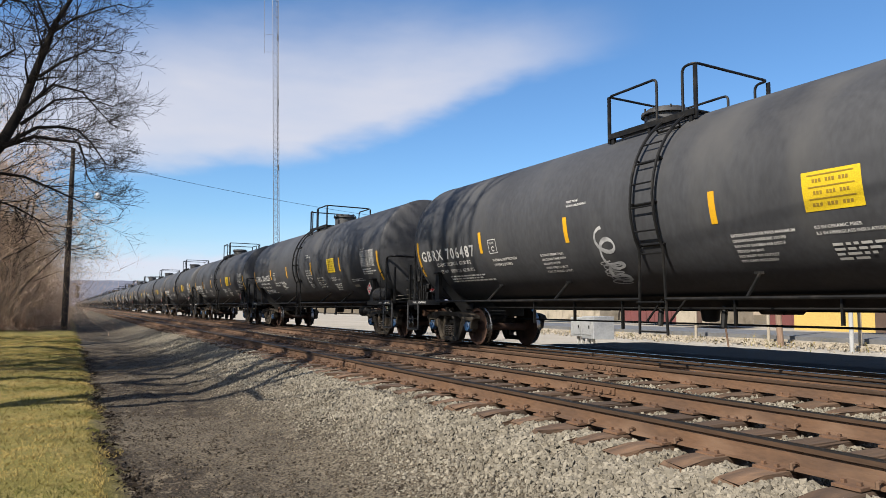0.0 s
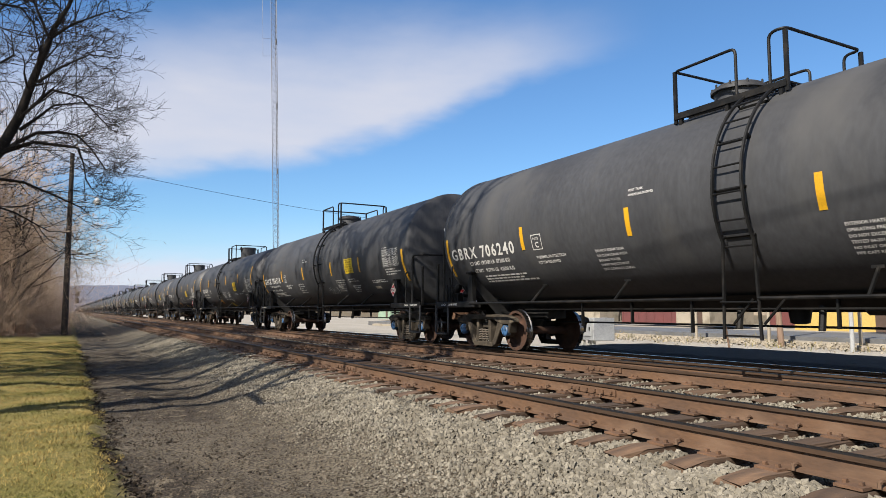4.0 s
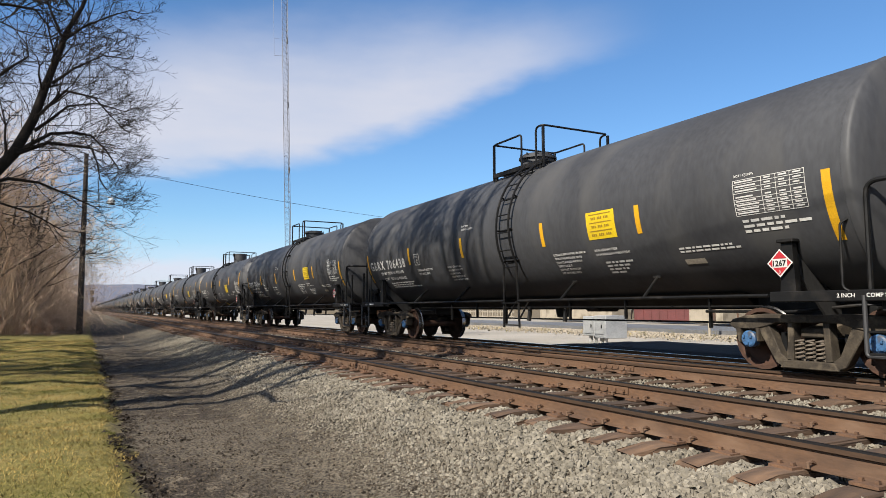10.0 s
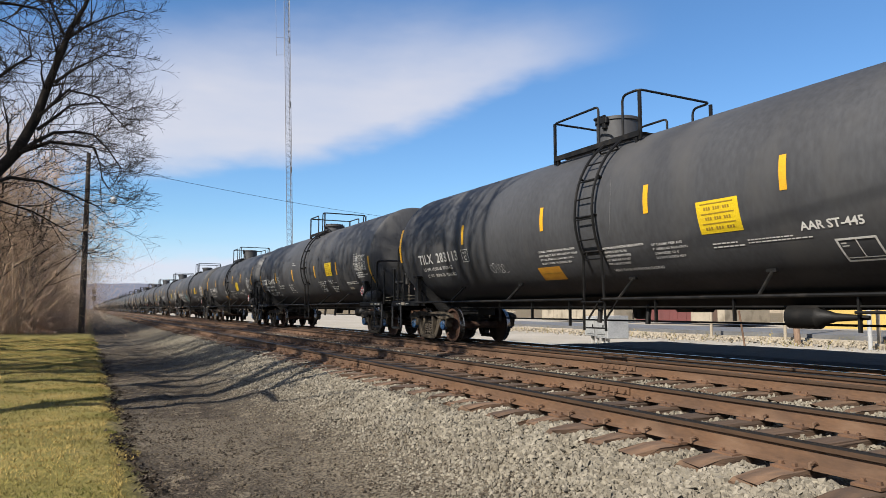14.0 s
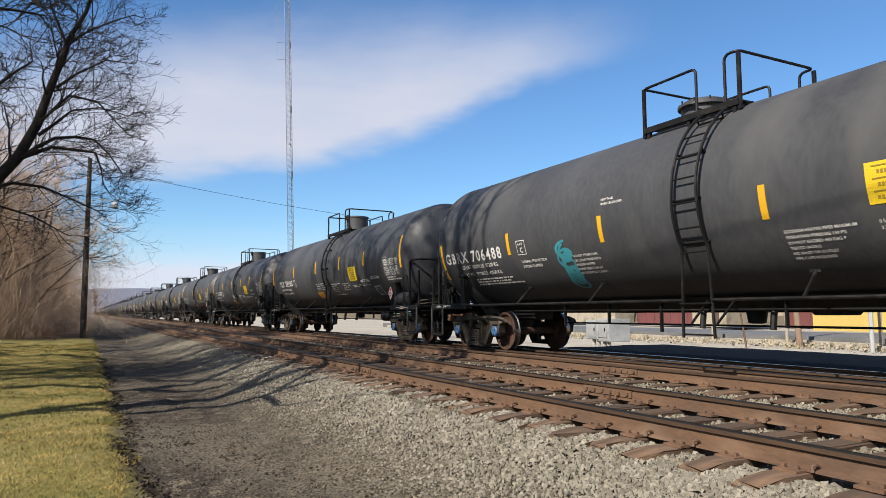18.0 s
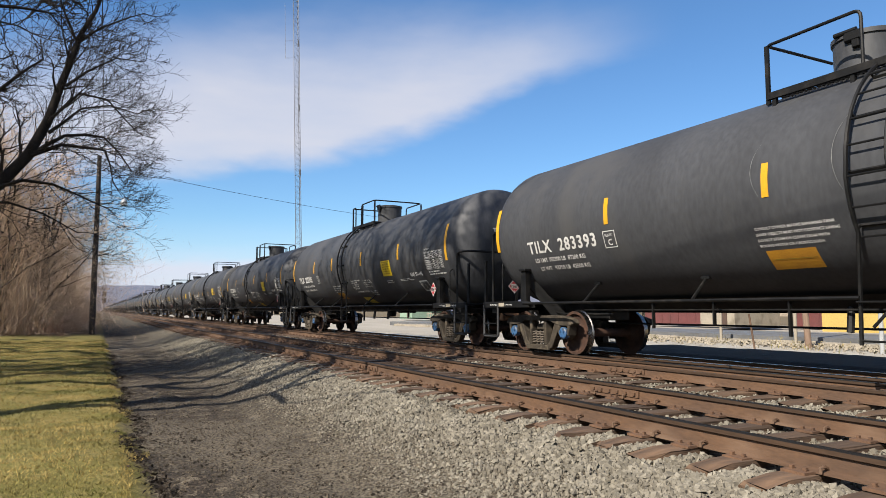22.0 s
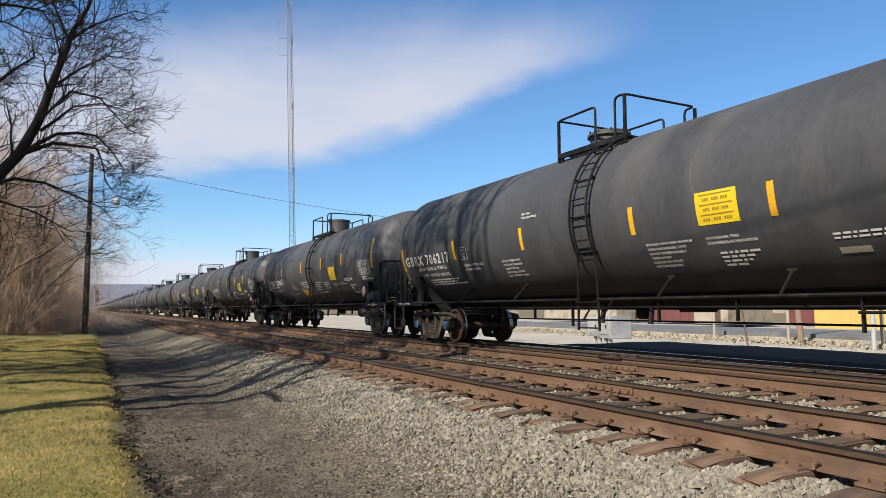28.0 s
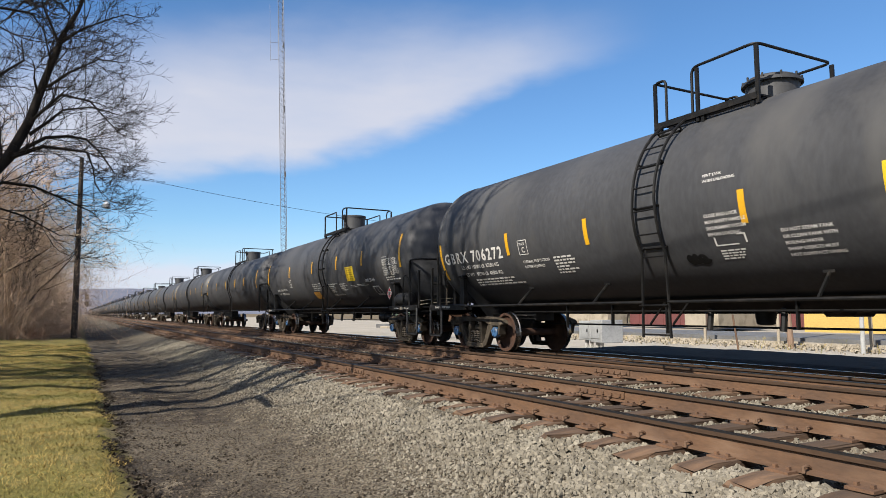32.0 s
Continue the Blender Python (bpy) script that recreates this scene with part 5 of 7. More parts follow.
MARKS = {
    0: ("low", "GBRX 706487"), 1: ("mid", "GBRX 706035"), 2: ("low", "GBRX 706250"), 3: ("low", "GBRX 706240"), 4: ("low", "GBRX 706518"),
    5: ("tall", "TILX 283241"), 6: ("tall", "TILX 283342"), 7: ("tall", "TILX 283132"), 8: ("low", "GBRX 706438"), 9: ("low", "GBRX 706144"),
    10: ("tall", "TILX 283329"), 11: ("tall", "TILX 283113"), 12: ("low", "GBRX 706418"), 13: ("tall", "TILX 283129"), 14: ("low", "GBRX 706488"),
    15: ("tall", "TILX 283365"), 16: ("tall", "TILX 283301"), 17: ("tall", "TILX 283393"), 18: ("tall", "TILX 283305"), 19: ("tall", "TILX 283413"),
    20: ("mid", "GBRX 706464"), 21: ("low", "GBRX 706509"), 22: ("low", "GBRX 706217"), 23: ("tall", "TILX 283405"), 24: ("tall", "TILX 283425"),
    25: ("mid", "GBRX 706272"),
}
BRAKE_REAR = {0, 2, 3, 4, 5, 6, 8, 9, 10, 14, 18, 19, 22}
# how far each car stands off its even place in the row, and the train off its even pace
SHIFT = {0: 0.2, 1: 0.08, 2: -0.09, 3: -0.25, 4: -0.23, 5: -0.26, 6: -0.45, 7: -0.57, 8: -0.64, 9: -0.85, 10: -0.89, 11: -0.97, 12: -0.87, 13: -0.71, 14: -0.71, 15: -0.74, 16: -0.81, 17: -0.91, 18: -0.86, 19: -0.78, 20: -0.94, 21: -0.97, 22: -0.9, 23: -0.77, 24: -0.79, 25: -0.85}
PACE = {0: 0.7, 0.5: 0.34, 1: 0.36, 1.5: 0.29, 2: 0.49, 2.5: 0.45, 3: 0.42, 3.5: 0.36, 5.5: 0.08, 6: 0.03, 6.5: 0.13, 7: 0.06, 7.5: 0.17, 8: 0.31, 8.5: 0.11, 9: 0.08, 9.5: -0.14, 10: -0.06, 10.5: 0.19, 11: 0.22, 11.5: 0.37, 12: 0.22, 12.5: 0.21, 13: 0.19, 13.5: 0.37, 14: 0.21, 14.5: 0.04, 16.5: -0.1, 17: 0, 17.5: -0.12, 18: 0.05, 18.5: -0.34, 19: -0.27, 19.5: -0.14, 20: -0.02, 20.5: 0.1, 21: -0.06, 21.5: 0.05, 22: 0.16, 22.5: 0.13, 23: 0.04, 23.5: -0.1, 24: -0.06, 24.5: -0.07, 25: 0.28, 25.5: 0.31, 27.5: 0.13, 28: 0.5, 28.5: 0.39, 29: 0.4, 29.5: 0.43, 30: 0.47, 30.5: 0.62, 31: 0.84, 31.5: 0.91, 32: 0.86}
WIDE = {7, 11, 13, 15, 16, 17, 23, 24}     # cars whose ladder stands ahead of the valve housing


def car_x(n, t):
    """Where the middle of car n stands at t seconds."""
    return -17.3 + V * (t - 2) - PITCH * (n - 2) + SHIFT.get(n, 0.0 if n < 4 else -0.75) + PACE[t]


TRAIN, MASTERS = {}, {}
for n in range(-1, 68):
    kind, marks = MARKS.get(n, ("low" if n in (-1, 30, 31, 37, 44, 52, 60, 61, 70) else "tall", ""))
    detail = n < 27
    if kind == "tall" and (n in WIDE or n > 25):
        kind = "ahead" if n == 7 else "wide"
    key = (kind, detail, not detail or n not in BRAKE_REAR)
    if key not in MASTERS:
        MASTERS[key] = TRAIN[n] = build_car(*key)
    else:
        TRAIN[n] = copy_thing(MASTERS[key], pose(0, 0, 0))
    TRAIN[n].location = (car_x(n, 0), AXIS, 0.0)

for n, (kind, marks) in MARKS.items():
    car = TRAIN[n]
    low = kind in ("low", "mid")
    size_tank(not low)
    wide = n in WIDE
    shell_text(car, "car_number", [marks.replace(" ", " " if low else "  ")], -7.57 if low else (-6.36 if n == 23 else -6.58 if wide else -6.84), 2.06 if n == 23 else 2.12, 0.37 if low else 0.35, spacing=1.25 if low else (1.14 if wide else 1.0))
    bm = bmesh.new()
    pts, faces = letters(marks, 0.19)
    decal(bm, pts, faces, lambda u, v: on_head(u - (0.56 if low else 0.6), (3.1 if low else 2.93) + v, not low))
    for i, w in enumerate(("CAPY 29100 US GAL", "CAPY 110150 L") if kind in ("low", "mid") else ("CAPY 28510 US GAL", "CAPY 107910 L")):
        pts, faces = letters(w, 0.1)
        decal(bm, pts, faces, lambda u, v, i=i: on_head(u - (0.46 if low else 0.5), (2.94 if low else 2.77) - i * 0.14 + v, not low))
    part("head_number", bm, M_WHITE, car, angle=0)


def scribble(car, x, z, w, h, mat, label, thick=0.03, turns=5, loop=0.5, upright=False, spike=0.0, seed=1):
    """One long sprayed stroke of loops on the tank's side, running along it or, upright, up it."""
    size_tank("tall" in car["label"])
    rnd = random.Random(seed)
    bm = bmesh.new()
    steps = turns * 18
    tall = [rnd.uniform(0.62, 1.0) for _ in range(turns + 2)]
    fat = [rnd.uniform(0.7, 1.3) for _ in range(turns + 2)]
    pts = []
    for k in range(steps + 1):
        q = k / 18
        i = int(q)
        f = q - i
        big, wide = tall[i] * (1 - f) + tall[i + 1] * f, fat[i] * (1 - f) + fat[i + 1] * f
        a = 2 * math.pi * q + 0.8 * math.sin(q * 2.1)
        c, d = math.cos(a), math.sin(a)
        if spike:
            d = math.copysign(abs(d) ** (1 + spike), d)
        along, across = k / steps + loop * wide / turns * c, 0.5 + 0.48 * big * d + 0.05 * math.sin(q * 1.3)
        pts.append((w * across, h * along) if upright else (w * along, h * across))
    rows = []
    for k, p in enumerate(pts):
        before, after = pts[max(k - 1, 0)], pts[min(k + 1, steps)]
        d = Vector((after[0] - before[0], after[1] - before[1])).normalized()
        t = thick / 2 * (0.75 + 0.25 * math.sin(k * 0.7))
        rows.append([bm.verts.new(on_shell(x + p[0] - d.y * t * e, z, p[1] + d.x * t * e)) for e in (-1, 1)])
    for a, b in zip(rows, rows[1:]):
        bm.faces.new((a[0], a[1], b[1], b[0]))
    return part("graffiti", bm, mat, car, label, angle=0)


scribble(TRAIN[0], -0.85, 1.42, 0.55, 0.95, M_CHALK, "white sprayed graffiti", 0.085, 3, 0.55, True, seed=3)
scribble(TRAIN[0], -0.95, 1.38, 0.6, 0.5, M_CHALK, "white sprayed graffiti", 0.03, 6, 0.5, True, seed=8)
scribble(TRAIN[7], -4.05, 1.48, 1.55, 0.68, M_CHALK, "thin white sprayed graffiti", 0.026, 7, 0.55, spike=0.6, seed=5)
scribble(TRAIN[7], -3.9, 1.56, 1.3, 0.5, M_CHALK, "thin white sprayed graffiti", 0.018, 5, 1.1, spike=1.5, seed=6)
scribble(TRAIN[6], -3.3, 1.7, 0.7, 0.3, M_CHALK, "thin white sprayed graffiti", 0.012, 6, 0.6, spike=1.0, seed=6)
scribble(TRAIN[14], -3.0, 1.42, 0.55, 0.95, M_CYAN, "turquoise sprayed graffiti", 0.085, 4, 0.6, True, seed=9)
scribble(TRAIN[14], -2.92, 1.5, 0.4, 0.75, M_CYAN, "turquoise sprayed graffiti", 0.14, 3, 0.5, True, 0.5, seed=10)
scribble(TRAIN[23], -3.65, 1.3, 1.75, 0.6, M_CHALK, "white sprayed graffiti", 0.026, 6, 0.85, seed=12)
scribble(TRAIN[23], -3.55, 1.36, 1.6, 0.42, M_CHALK, "white sprayed graffiti", 0.018, 8, 0.6, seed=15)
scribble(TRAIN[23], -2.55, 1.78, 0.7, 0.22, M_CHALK, "white sprayed graffiti", 0.018, 5, 0.8, seed=17)
scribble(TRAIN[4], 0.9, 1.5, 1.0, 0.35, M_CHALK, "thin white chalk marks", 0.012, 6, 0.5, spike=1.0, seed=19)
scribble(TRAIN[11], -3.0, 1.7, 0.6, 0.3, M_CHALK, "thin white chalk marks", 0.012, 5, 0.7, seed=21)


def scratch(n, x, z, tall, bow, width=0.012):
    """A long pale scrape in the paint, bowed along the shell."""
    car = TRAIN[n]
    size_tank("tall" in car["label"])
    bm = bmesh.new()
    rows = []
    for k in range(15):
        q = k / 14
        u = x + bow * 4 * (q - 0.5) ** 2
        w = width * (0.25 + 0.75 * math.sin(math.pi * q)) * (0.7 + 0.3 * math.sin(k * 2.3))
        rows.append([bm.verts.new(on_shell(u + d * w, z, tall * q)) for d in (-0.5, 0.5)])
    for a, b in zip(rows, rows[1:]):
        bm.faces.new((a[0], a[1], b[1], b[0]))
    part("paint_scrape", bm, M_SCRAPE, car, "pale scrape in the paint", angle=0)


for spot in ((16, -4.75, 2.46, 0.87, 0.1), (17, -0.95, 2.5, 0.75, 0.12), (17, 0.25, 2.38, 1.0, 0.14), (22, 3.12, 2.57, 0.88, 0.1), (15, 5.92, 2.46, 0.9, 0.1), (6, -0.1, 2.1, 1.3, -0.15), (11, 1.35, 2.2, 1.1, -0.12), (13, -1.05, 2.6, 0.9, 0.1), (25, 4.6, 2.6, 0.9, 0.06), (24, 0.25, 2.7, 0.8, 0.04), (18, 2.8, 2.8, 0.6, 0.05)):
    scratch(*spot)
for n, x, z in ((16, 4.8, 2.14), (15, 5.1, 2.0), (6, 6.1, 1.93)):
    size_tank(True)
    shell_text(TRAIN[n], "stencil_notice", ["AAR ST-446"], x, z, 0.15)
scribble(TRAIN[25], 0.07, 1.66, 0.34, 0.16, M_BLACKHOSE, "black paint smear", 0.1, 3, 0.6, seed=31)
scribble(TRAIN[16], -3.68, 1.72, 0.26, 0.24, M_CHALK, "thin white chalk marks", 0.012, 3, 0.8, seed=33)


for mark in TRAIN[15].children:
    if mark.name.startswith("stencil_notice") and 4.6 < min(v.co.x for v in mark.data.vertices) < 4.85:
        mark.location.x -= 0.64
for mark in TRAIN[11].children:
    if mark.name.startswith(("notice_board", "stencil")) and 3.0 < min(v.co.x for v in mark.data.vertices) < 5.6:
        mark.location.x += 0.12
for mark in TRAIN[17].children:
    if mark.name.startswith("warning_label"):
        mark.location.x += 0.3
# one bearing of a rear truck has lost its blue paint
for piece in TRAIN[5].children_recursive:
    if piece.name.startswith("bearing_cap") and piece.parent.location.x < 0 and piece.location.x > 0:
        piece.material_slots[0].link = "OBJECT"
        piece.material_slots[0].material = M_PLATE
        piece["label"] = "rust-brown roller bearing end cap"


def motions():
    """The train rolls by at an even pace and its wheels turn with it."""
    last = round(32.0 * FPS)
    spin = {}
    for n, car in TRAIN.items():
        walk(car, [(t, pose(car_x(n, t), AXIS, 0.0)) for t in PACE])
        for wheels in car.children_recursive:
            if wheels.name.startswith("wheelset") and n < 27:
                key = round(wheels.location.x, 3)
                if key not in spin:
                    walk(wheels, [(k / FPS, pose(key, 0, WHEEL_R, 0, math.degrees(V * k / FPS / WHEEL_R) % 360, 0)) for k in range(last + 1)])
                    spin[key] = wheels
                else:
                    keys = wheels.animation_data_create()
                    wheels.rotation_mode = "QUATERNION"
                    keys.action = spin[key].animation_data.action
                    keys.action_slot = spin[key].animation_data.action_slot

# ---- trees and brush ----
def limb_mesh(paths, name):
    """One mesh from many tapering round limbs, each a list of (point, radius)."""
    verts, faces = [], []
    for path in paths:
        pts = np.array([p for p, _ in path], float)
        rad = [r for _, r in path]
        sides = 9 if rad[0] > 0.09 else (5 if rad[0] > 0.02 else 3)
        d = np.gradient(pts, axis=0)
        d /= np.linalg.norm(d, axis=1, keepdims=True) + 1e-9
        ref = np.array([0.3, 0.9, 0.2]) if abs(d[0][2]) > 0.8 else np.array([0.0, 0.0, 1.0])
        base = len(verts)
        for p, dd, r in zip(pts, d, rad):
            s = np.cross(dd, ref)
            s /= np.linalg.norm(s) + 1e-9
            u = np.cross(dd, s)
            for k in range(sides):
                a = 2 * math.pi * k / sides
                verts.append(tuple(p + (s * math.cos(a) + u * math.sin(a)) * r))
        for i in range(len(pts) - 1):
            for k in range(sides):
                a, b = base + i * sides + k, base + i * sides + (k + 1) % sides
                faces.append((a, b, b + sides, a + sides))
    me = bpy.data.meshes.new(name)
    me.from_pydata(verts, [], faces)
    return me


def grow(rnd, start, heading, length, radius, level, out, spread=0.7, droop=0.0, bias=(0, 0, 0), least=0.006, low=0.28, deepest=4):
    """A wandering limb and, along it, its side limbs."""
    n = 7 if level < 2 else (5 if level < 4 else 3)
    p, d = np.array(start, float), np.array(heading, float)
    path = [(p.copy(), radius)]
    spots = []
    for i in range(n):
        d = d + rnd.normal(0, 0.13 + 0.03 * level, 3) + np.array(bias) * 0.06 + np.array([0, 0, 0.05 - droop])
        d /= np.linalg.norm(d)
        p = p + d * length / n
        r = radius * (1 - 0.72 * (i + 1) / n)
        path.append((p.copy(), max(r, least * 0.6)))
        spots.append((p.copy(), d.copy(), r))
    out[min(level, 4)].append(path)
    if level >= deepest or radius < least:
        return
    kids = (6, 7, 7, 5)[level]
    for k in range(kids):
        i = int(np.clip(round(n * (low + (1 - low) * (k + rnd.rand() * 0.6) / kids)), 0, n - 1))
        q, dd, r = spots[i]
        side = rnd.normal(0, 1, 3)
        side -= dd * side.dot(dd)
        side /= np.linalg.norm(side)
        turn = spread * rnd.uniform(0.6, 1.3)
        h = dd * math.cos(turn) + side * math.sin(turn)
        if h[2] < -0.25:
            h[2] *= 0.3
        grow(rnd, q, h / np.linalg.norm(h), length * rnd.uniform(0.4, 0.66) * (1 - 0.25 * i / n), max(r * rnd.uniform(0.5, 0.75), least), level + 1, out, spread, droop + 0.015, bias, least, 0.2, deepest)


def tree_of(name, m, out, label, joined=False):
    tree = empty(name, m, label=label, category="tree")
    if joined:
        part("trunk", limb_mesh(out[0] + out[1], "trunk"), M_BARK, tree, "grey-brown trunk and limbs", angle=60)
    else:
        part("trunk", limb_mesh(out[0], "trunk"), M_BARK, tree, "grey-brown trunk", angle=60)
        for limb in out[1]:
            part("limb", limb_mesh([limb], "limb"), M_BARK, tree, angle=60)
    # Joined far crowns take the twig colour with sunlight painted in.
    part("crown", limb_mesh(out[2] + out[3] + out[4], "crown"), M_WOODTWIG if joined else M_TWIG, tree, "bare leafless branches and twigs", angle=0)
    return tree


def bare_tree(name, seed, x, y, tall, radius, label, lean=(0, 0), bias=(0, 0, 0), spread=0.75, far=False, least=0.006, low=0.28, deepest=4):
    rnd = np.random.RandomState(seed)
    out = {k: [] for k in range(5)}
    h = np.array([lean[0], lean[1], 1.0])
    grow(rnd, (0, 0, -0.3), h / np.linalg.norm(h), tall * 0.62, radius, 0, out, spread, 0.0, bias, 0.012 if far else least, 0.12 if far else low, 3 if far else deepest)
    return tree_of(name, pose(x, y, float(height(np.array(x), np.array(y)))), out, label, far)


def overhang():
    """The big tree whose limbs reach over the path from beyond the lawn; limbs as (y, z) in its own plane."""
    rnd = np.random.RandomState(12)
    out = {k: [] for k in range(5)}
    X = -18.0
    limbs = [
        ([(-4.9, -0.8), (-4.6, 0.6), (-3.6, 2.3), (-2.06, 3.73), (-1.55, 4.43), (-1.2, 5.27), (-1.01, 6.04), (-0.81, 6.76), (-0.61, 7.49), (-0.33, 8.11), (-0.12, 8.87), (0.2, 10.2)], 0.2, 0.02),
        ([(-1.3, 4.4), (-0.95, 4.75), (-0.58, 5.04), (-0.11, 5.09), (0.26, 5.05), (0.58, 4.76), (0.91, 4.26)], 0.085, 0.015),
        ([(-1.2, 4.4), (-0.6, 4.72), (0.1, 4.7), (0.3, 4.65), (0.42, 4.3), (0.5, 3.9)], 0.07, 0.012),
        ([(-0.9, 5.0), (-0.55, 5.35), (-0.25, 5.65), (0.35, 5.8), (0.98, 5.68)], 0.065, 0.012),
        ([(-0.7, 5.5), (-0.3, 6.0), (0.3, 5.9), (0.7, 5.5), (1.0, 5.2)], 0.06, 0.01),
        ([(-0.6, 6.15), (-0.16, 6.56), (0.43, 6.94), (1.07, 6.98)], 0.06, 0.01),
        ([(-0.49, 7.13), (0.04, 7.65), (0.64, 8.05), (1.02, 8.28)], 0.05, 0.01),
        ([(-0.45, 7.3), (-0.75, 8.0), (-0.95, 8.8), (-1.0, 9.6)], 0.05, 0.01),
        ([(-3.0, 2.9), (-1.85, 3.6), (-1.32, 3.79), (-0.75, 3.77), (-0.16, 3.55), (0.45, 3.26)], 0.09, 0.012),
        ([(-2.6, 3.2), (-1.6, 3.3), (-0.9, 3.1), (-0.2, 2.7)], 0.06, 0.01),
        ([(-4.3, 0.6), (-4.2, 3.2), (-3.4, 5.0), (-2.6, 5.6), (-1.96, 5.94), (-1.54, 6.4), (-1.11, 6.81), (-1.19, 7.27)], 0.14, 0.012),
        ([(-4.1, 3.4), (-3.8, 5.8), (-3.1, 7.2), (-2.04, 7.71), (-1.49, 7.76), (-0.98, 7.79), (-0.67, 7.37)], 0.12, 0.015),
        ([(-3.9, 5.2), (-4.2, 8.0), (-3.6, 10.5), (-3.2, 12.5)], 0.1, 0.015),
    ]
    for i, (pts, r0, r1) in enumerate(limbs):
        n = len(pts)
        wob = rnd.normal(0, 0.10, n).cumsum() * (0 if i == 0 else 1)
        if i:
            r0 *= 0.72
        path = [(np.array((wob[k], y + (4.5 if i == 0 else 4.22), z + 0.55)), r0 + (r1 - r0) * (k / (n - 1)) ** 0.8) for k, (y, z) in enumerate(pts)]
        out[0 if i == 0 else 1].append(path)
        first = 3 if i == 0 else 1
        for k in range(first, n):
            for rep in range(3 if i == 0 else 4):
                p = path[k][0] * (1 - rep * 0.18) + path[k - 1][0] * rep * 0.18
                d = path[k][0] - path[k - 1][0]
                d /= np.linalg.norm(d)
                side = rnd.normal(0, 1, 3) * np.array([1.0, 1.0, 0.9])
                side -= d * side.dot(d)
                side /= np.linalg.norm(side)
                turn = rnd.uniform(0.45, 1.1)
                h = d * math.cos(turn) + side * math.sin(turn)
                grow(rnd, p, h / np.linalg.norm(h), rnd.uniform(0.8, 1.9) * (1.0 if path[k][0][1] < 4.3 else (0.6 if path[k][0][1] < 5.0 else 0.36)), max(path[k][1] * 0.33, 0.011), 2, out, 0.66, 0.0, (0, 0.0, 0), 0.0045)
    return tree_of("bare_tree", pose(X, -4.5, -0.55), out, "large bare tree leaning over the lawn towards the path")


overhang()
LAWN_TREE = "tall bare tree standing on the lawn"


def shading_tree(seed, base, falls):
    """A lawn tree whose stem and limbs are laid out by the ground that they shade: falls gives (x, y, z) of the shaded ground, over the foot's y."""
    rnd = np.random.RandomState(seed)
    out = {k: [] for k in range(5)}
    sun_way = np.array(sun_from)
    origin = np.array([base[0], base[1], float(height(np.array(base[0]), np.array(base[1])))])
    for i, (shade, lean, r0) in enumerate(falls):
        path = [(np.array([0.0, 0.0, -0.3]), r0 * 1.25)] if i == 0 else []
        n = len(shade)
        for k, g in enumerate(shade):
            far = (g[1] - base[1] - lean * k) / -sun_way[1]
            path.append((np.array(g) + sun_way * far - origin, r0 * (1 - 0.62 * k / n)))
        out[0 if i == 0 else 1].append(path)
        for k in range(1, len(path)):
            if k % 3 == 0:
                d = path[k][0] - path[k - 1][0]
                d /= np.linalg.norm(d)
                side = rnd.normal(0, 1, 3)
                side -= d * side.dot(d)
                side /= np.linalg.norm(side)
                turn = rnd.uniform(0.5, 1.0)
                h = d * math.cos(turn) + side * math.sin(turn)
                h[2] = abs(h[2])
                if path[k][0][2] > 4.2:
                    grow(rnd, path[k][0], h / np.linalg.norm(h), rnd.uniform(1.6, 3.4), max(path[k][1] * 0.3, 0.03), 2, out, 0.66, 0.0, (0, -0.5, 0), 0.012, 0.28, 3)
    return tree_of("bare_tree", Matrix.Translation(origin), out, LAWN_TREE)


for k, x in enumerate((-13.2, -16.8, -20.4, -24.2, -28.4, -33.0)):
    bare_tree("bare_tree", 81 + k, x + 0.9, -9.8 - 0.5 * (k % 2), 21.5 + (k % 3), 0.3, LAWN_TREE, lean=(0.04 - 0.03 * (k % 2), 0.03), spread=0.78, least=0.024, low=0.47, deepest=4)
shading_tree(61, (-11.4, -3.1), [
    ([(-11.85, -0.8, -0.6), (-11.75, 0.4, -0.62), (-11.85, 1.3, -0.64), (-11.75, 2.2, -0.6), (-11.8, 2.85, -0.45), (-12.4, 3.5, -0.25), (-13.1, 4.1, -0.2), (-14.2, 5.0, -0.2)], 0.0, 0.115),
    ([(-11.8, 2.7, -0.5), (-11.3, 2.7, -0.5), (-10.9, 2.66, -0.5), (-10.5, 2.6, -0.5)], 0.06, 0.08),
    ([(-11.8, 2.85, -0.45), (-11.7, 3.6, -0.25), (-11.6, 4.4, -0.2), (-11.9, 5.4, -0.2)], -0.05, 0.09)])
shading_tree(62, (-15.7, -3.9), [
    ([(-16.2, -0.5, -0.6), (-15.8, 0.3, -0.62), (-15.4, 1.2, -0.64), (-15.7, 2.1, -0.62), (-16.6, 3.1, -0.4), (-17.6, 4.0, -0.2), (-18.8, 5.0, -0.2)], 0.0, 0.19),
    ([(-15.4, 1.0, -0.64), (-14.6, 1.6, -0.64), (-14.3, 2.4, -0.6), (-14.6, 3.2, -0.35), (-15.0, 4.2, -0.2)], 0.05, 0.12)])
shading_tree(63, (-20.3, -5.2), [
    ([(-20.1, -1.7, -0.58), (-20.7, -0.7, -0.58), (-21.6, 0.4, -0.62), (-21.8, 1.3, -0.64), (-22.6, 2.6, -0.5), (-23.6, 3.6, -0.25)], 0.0, 0.18),
    ([(-20.7, -0.7, -0.58), (-19.6, 0.4, -0.62), (-19.2, 1.6, -0.64), (-19.6, 2.8, -0.45), (-20.2, 3.8, -0.2)], 0.06, 0.14)])
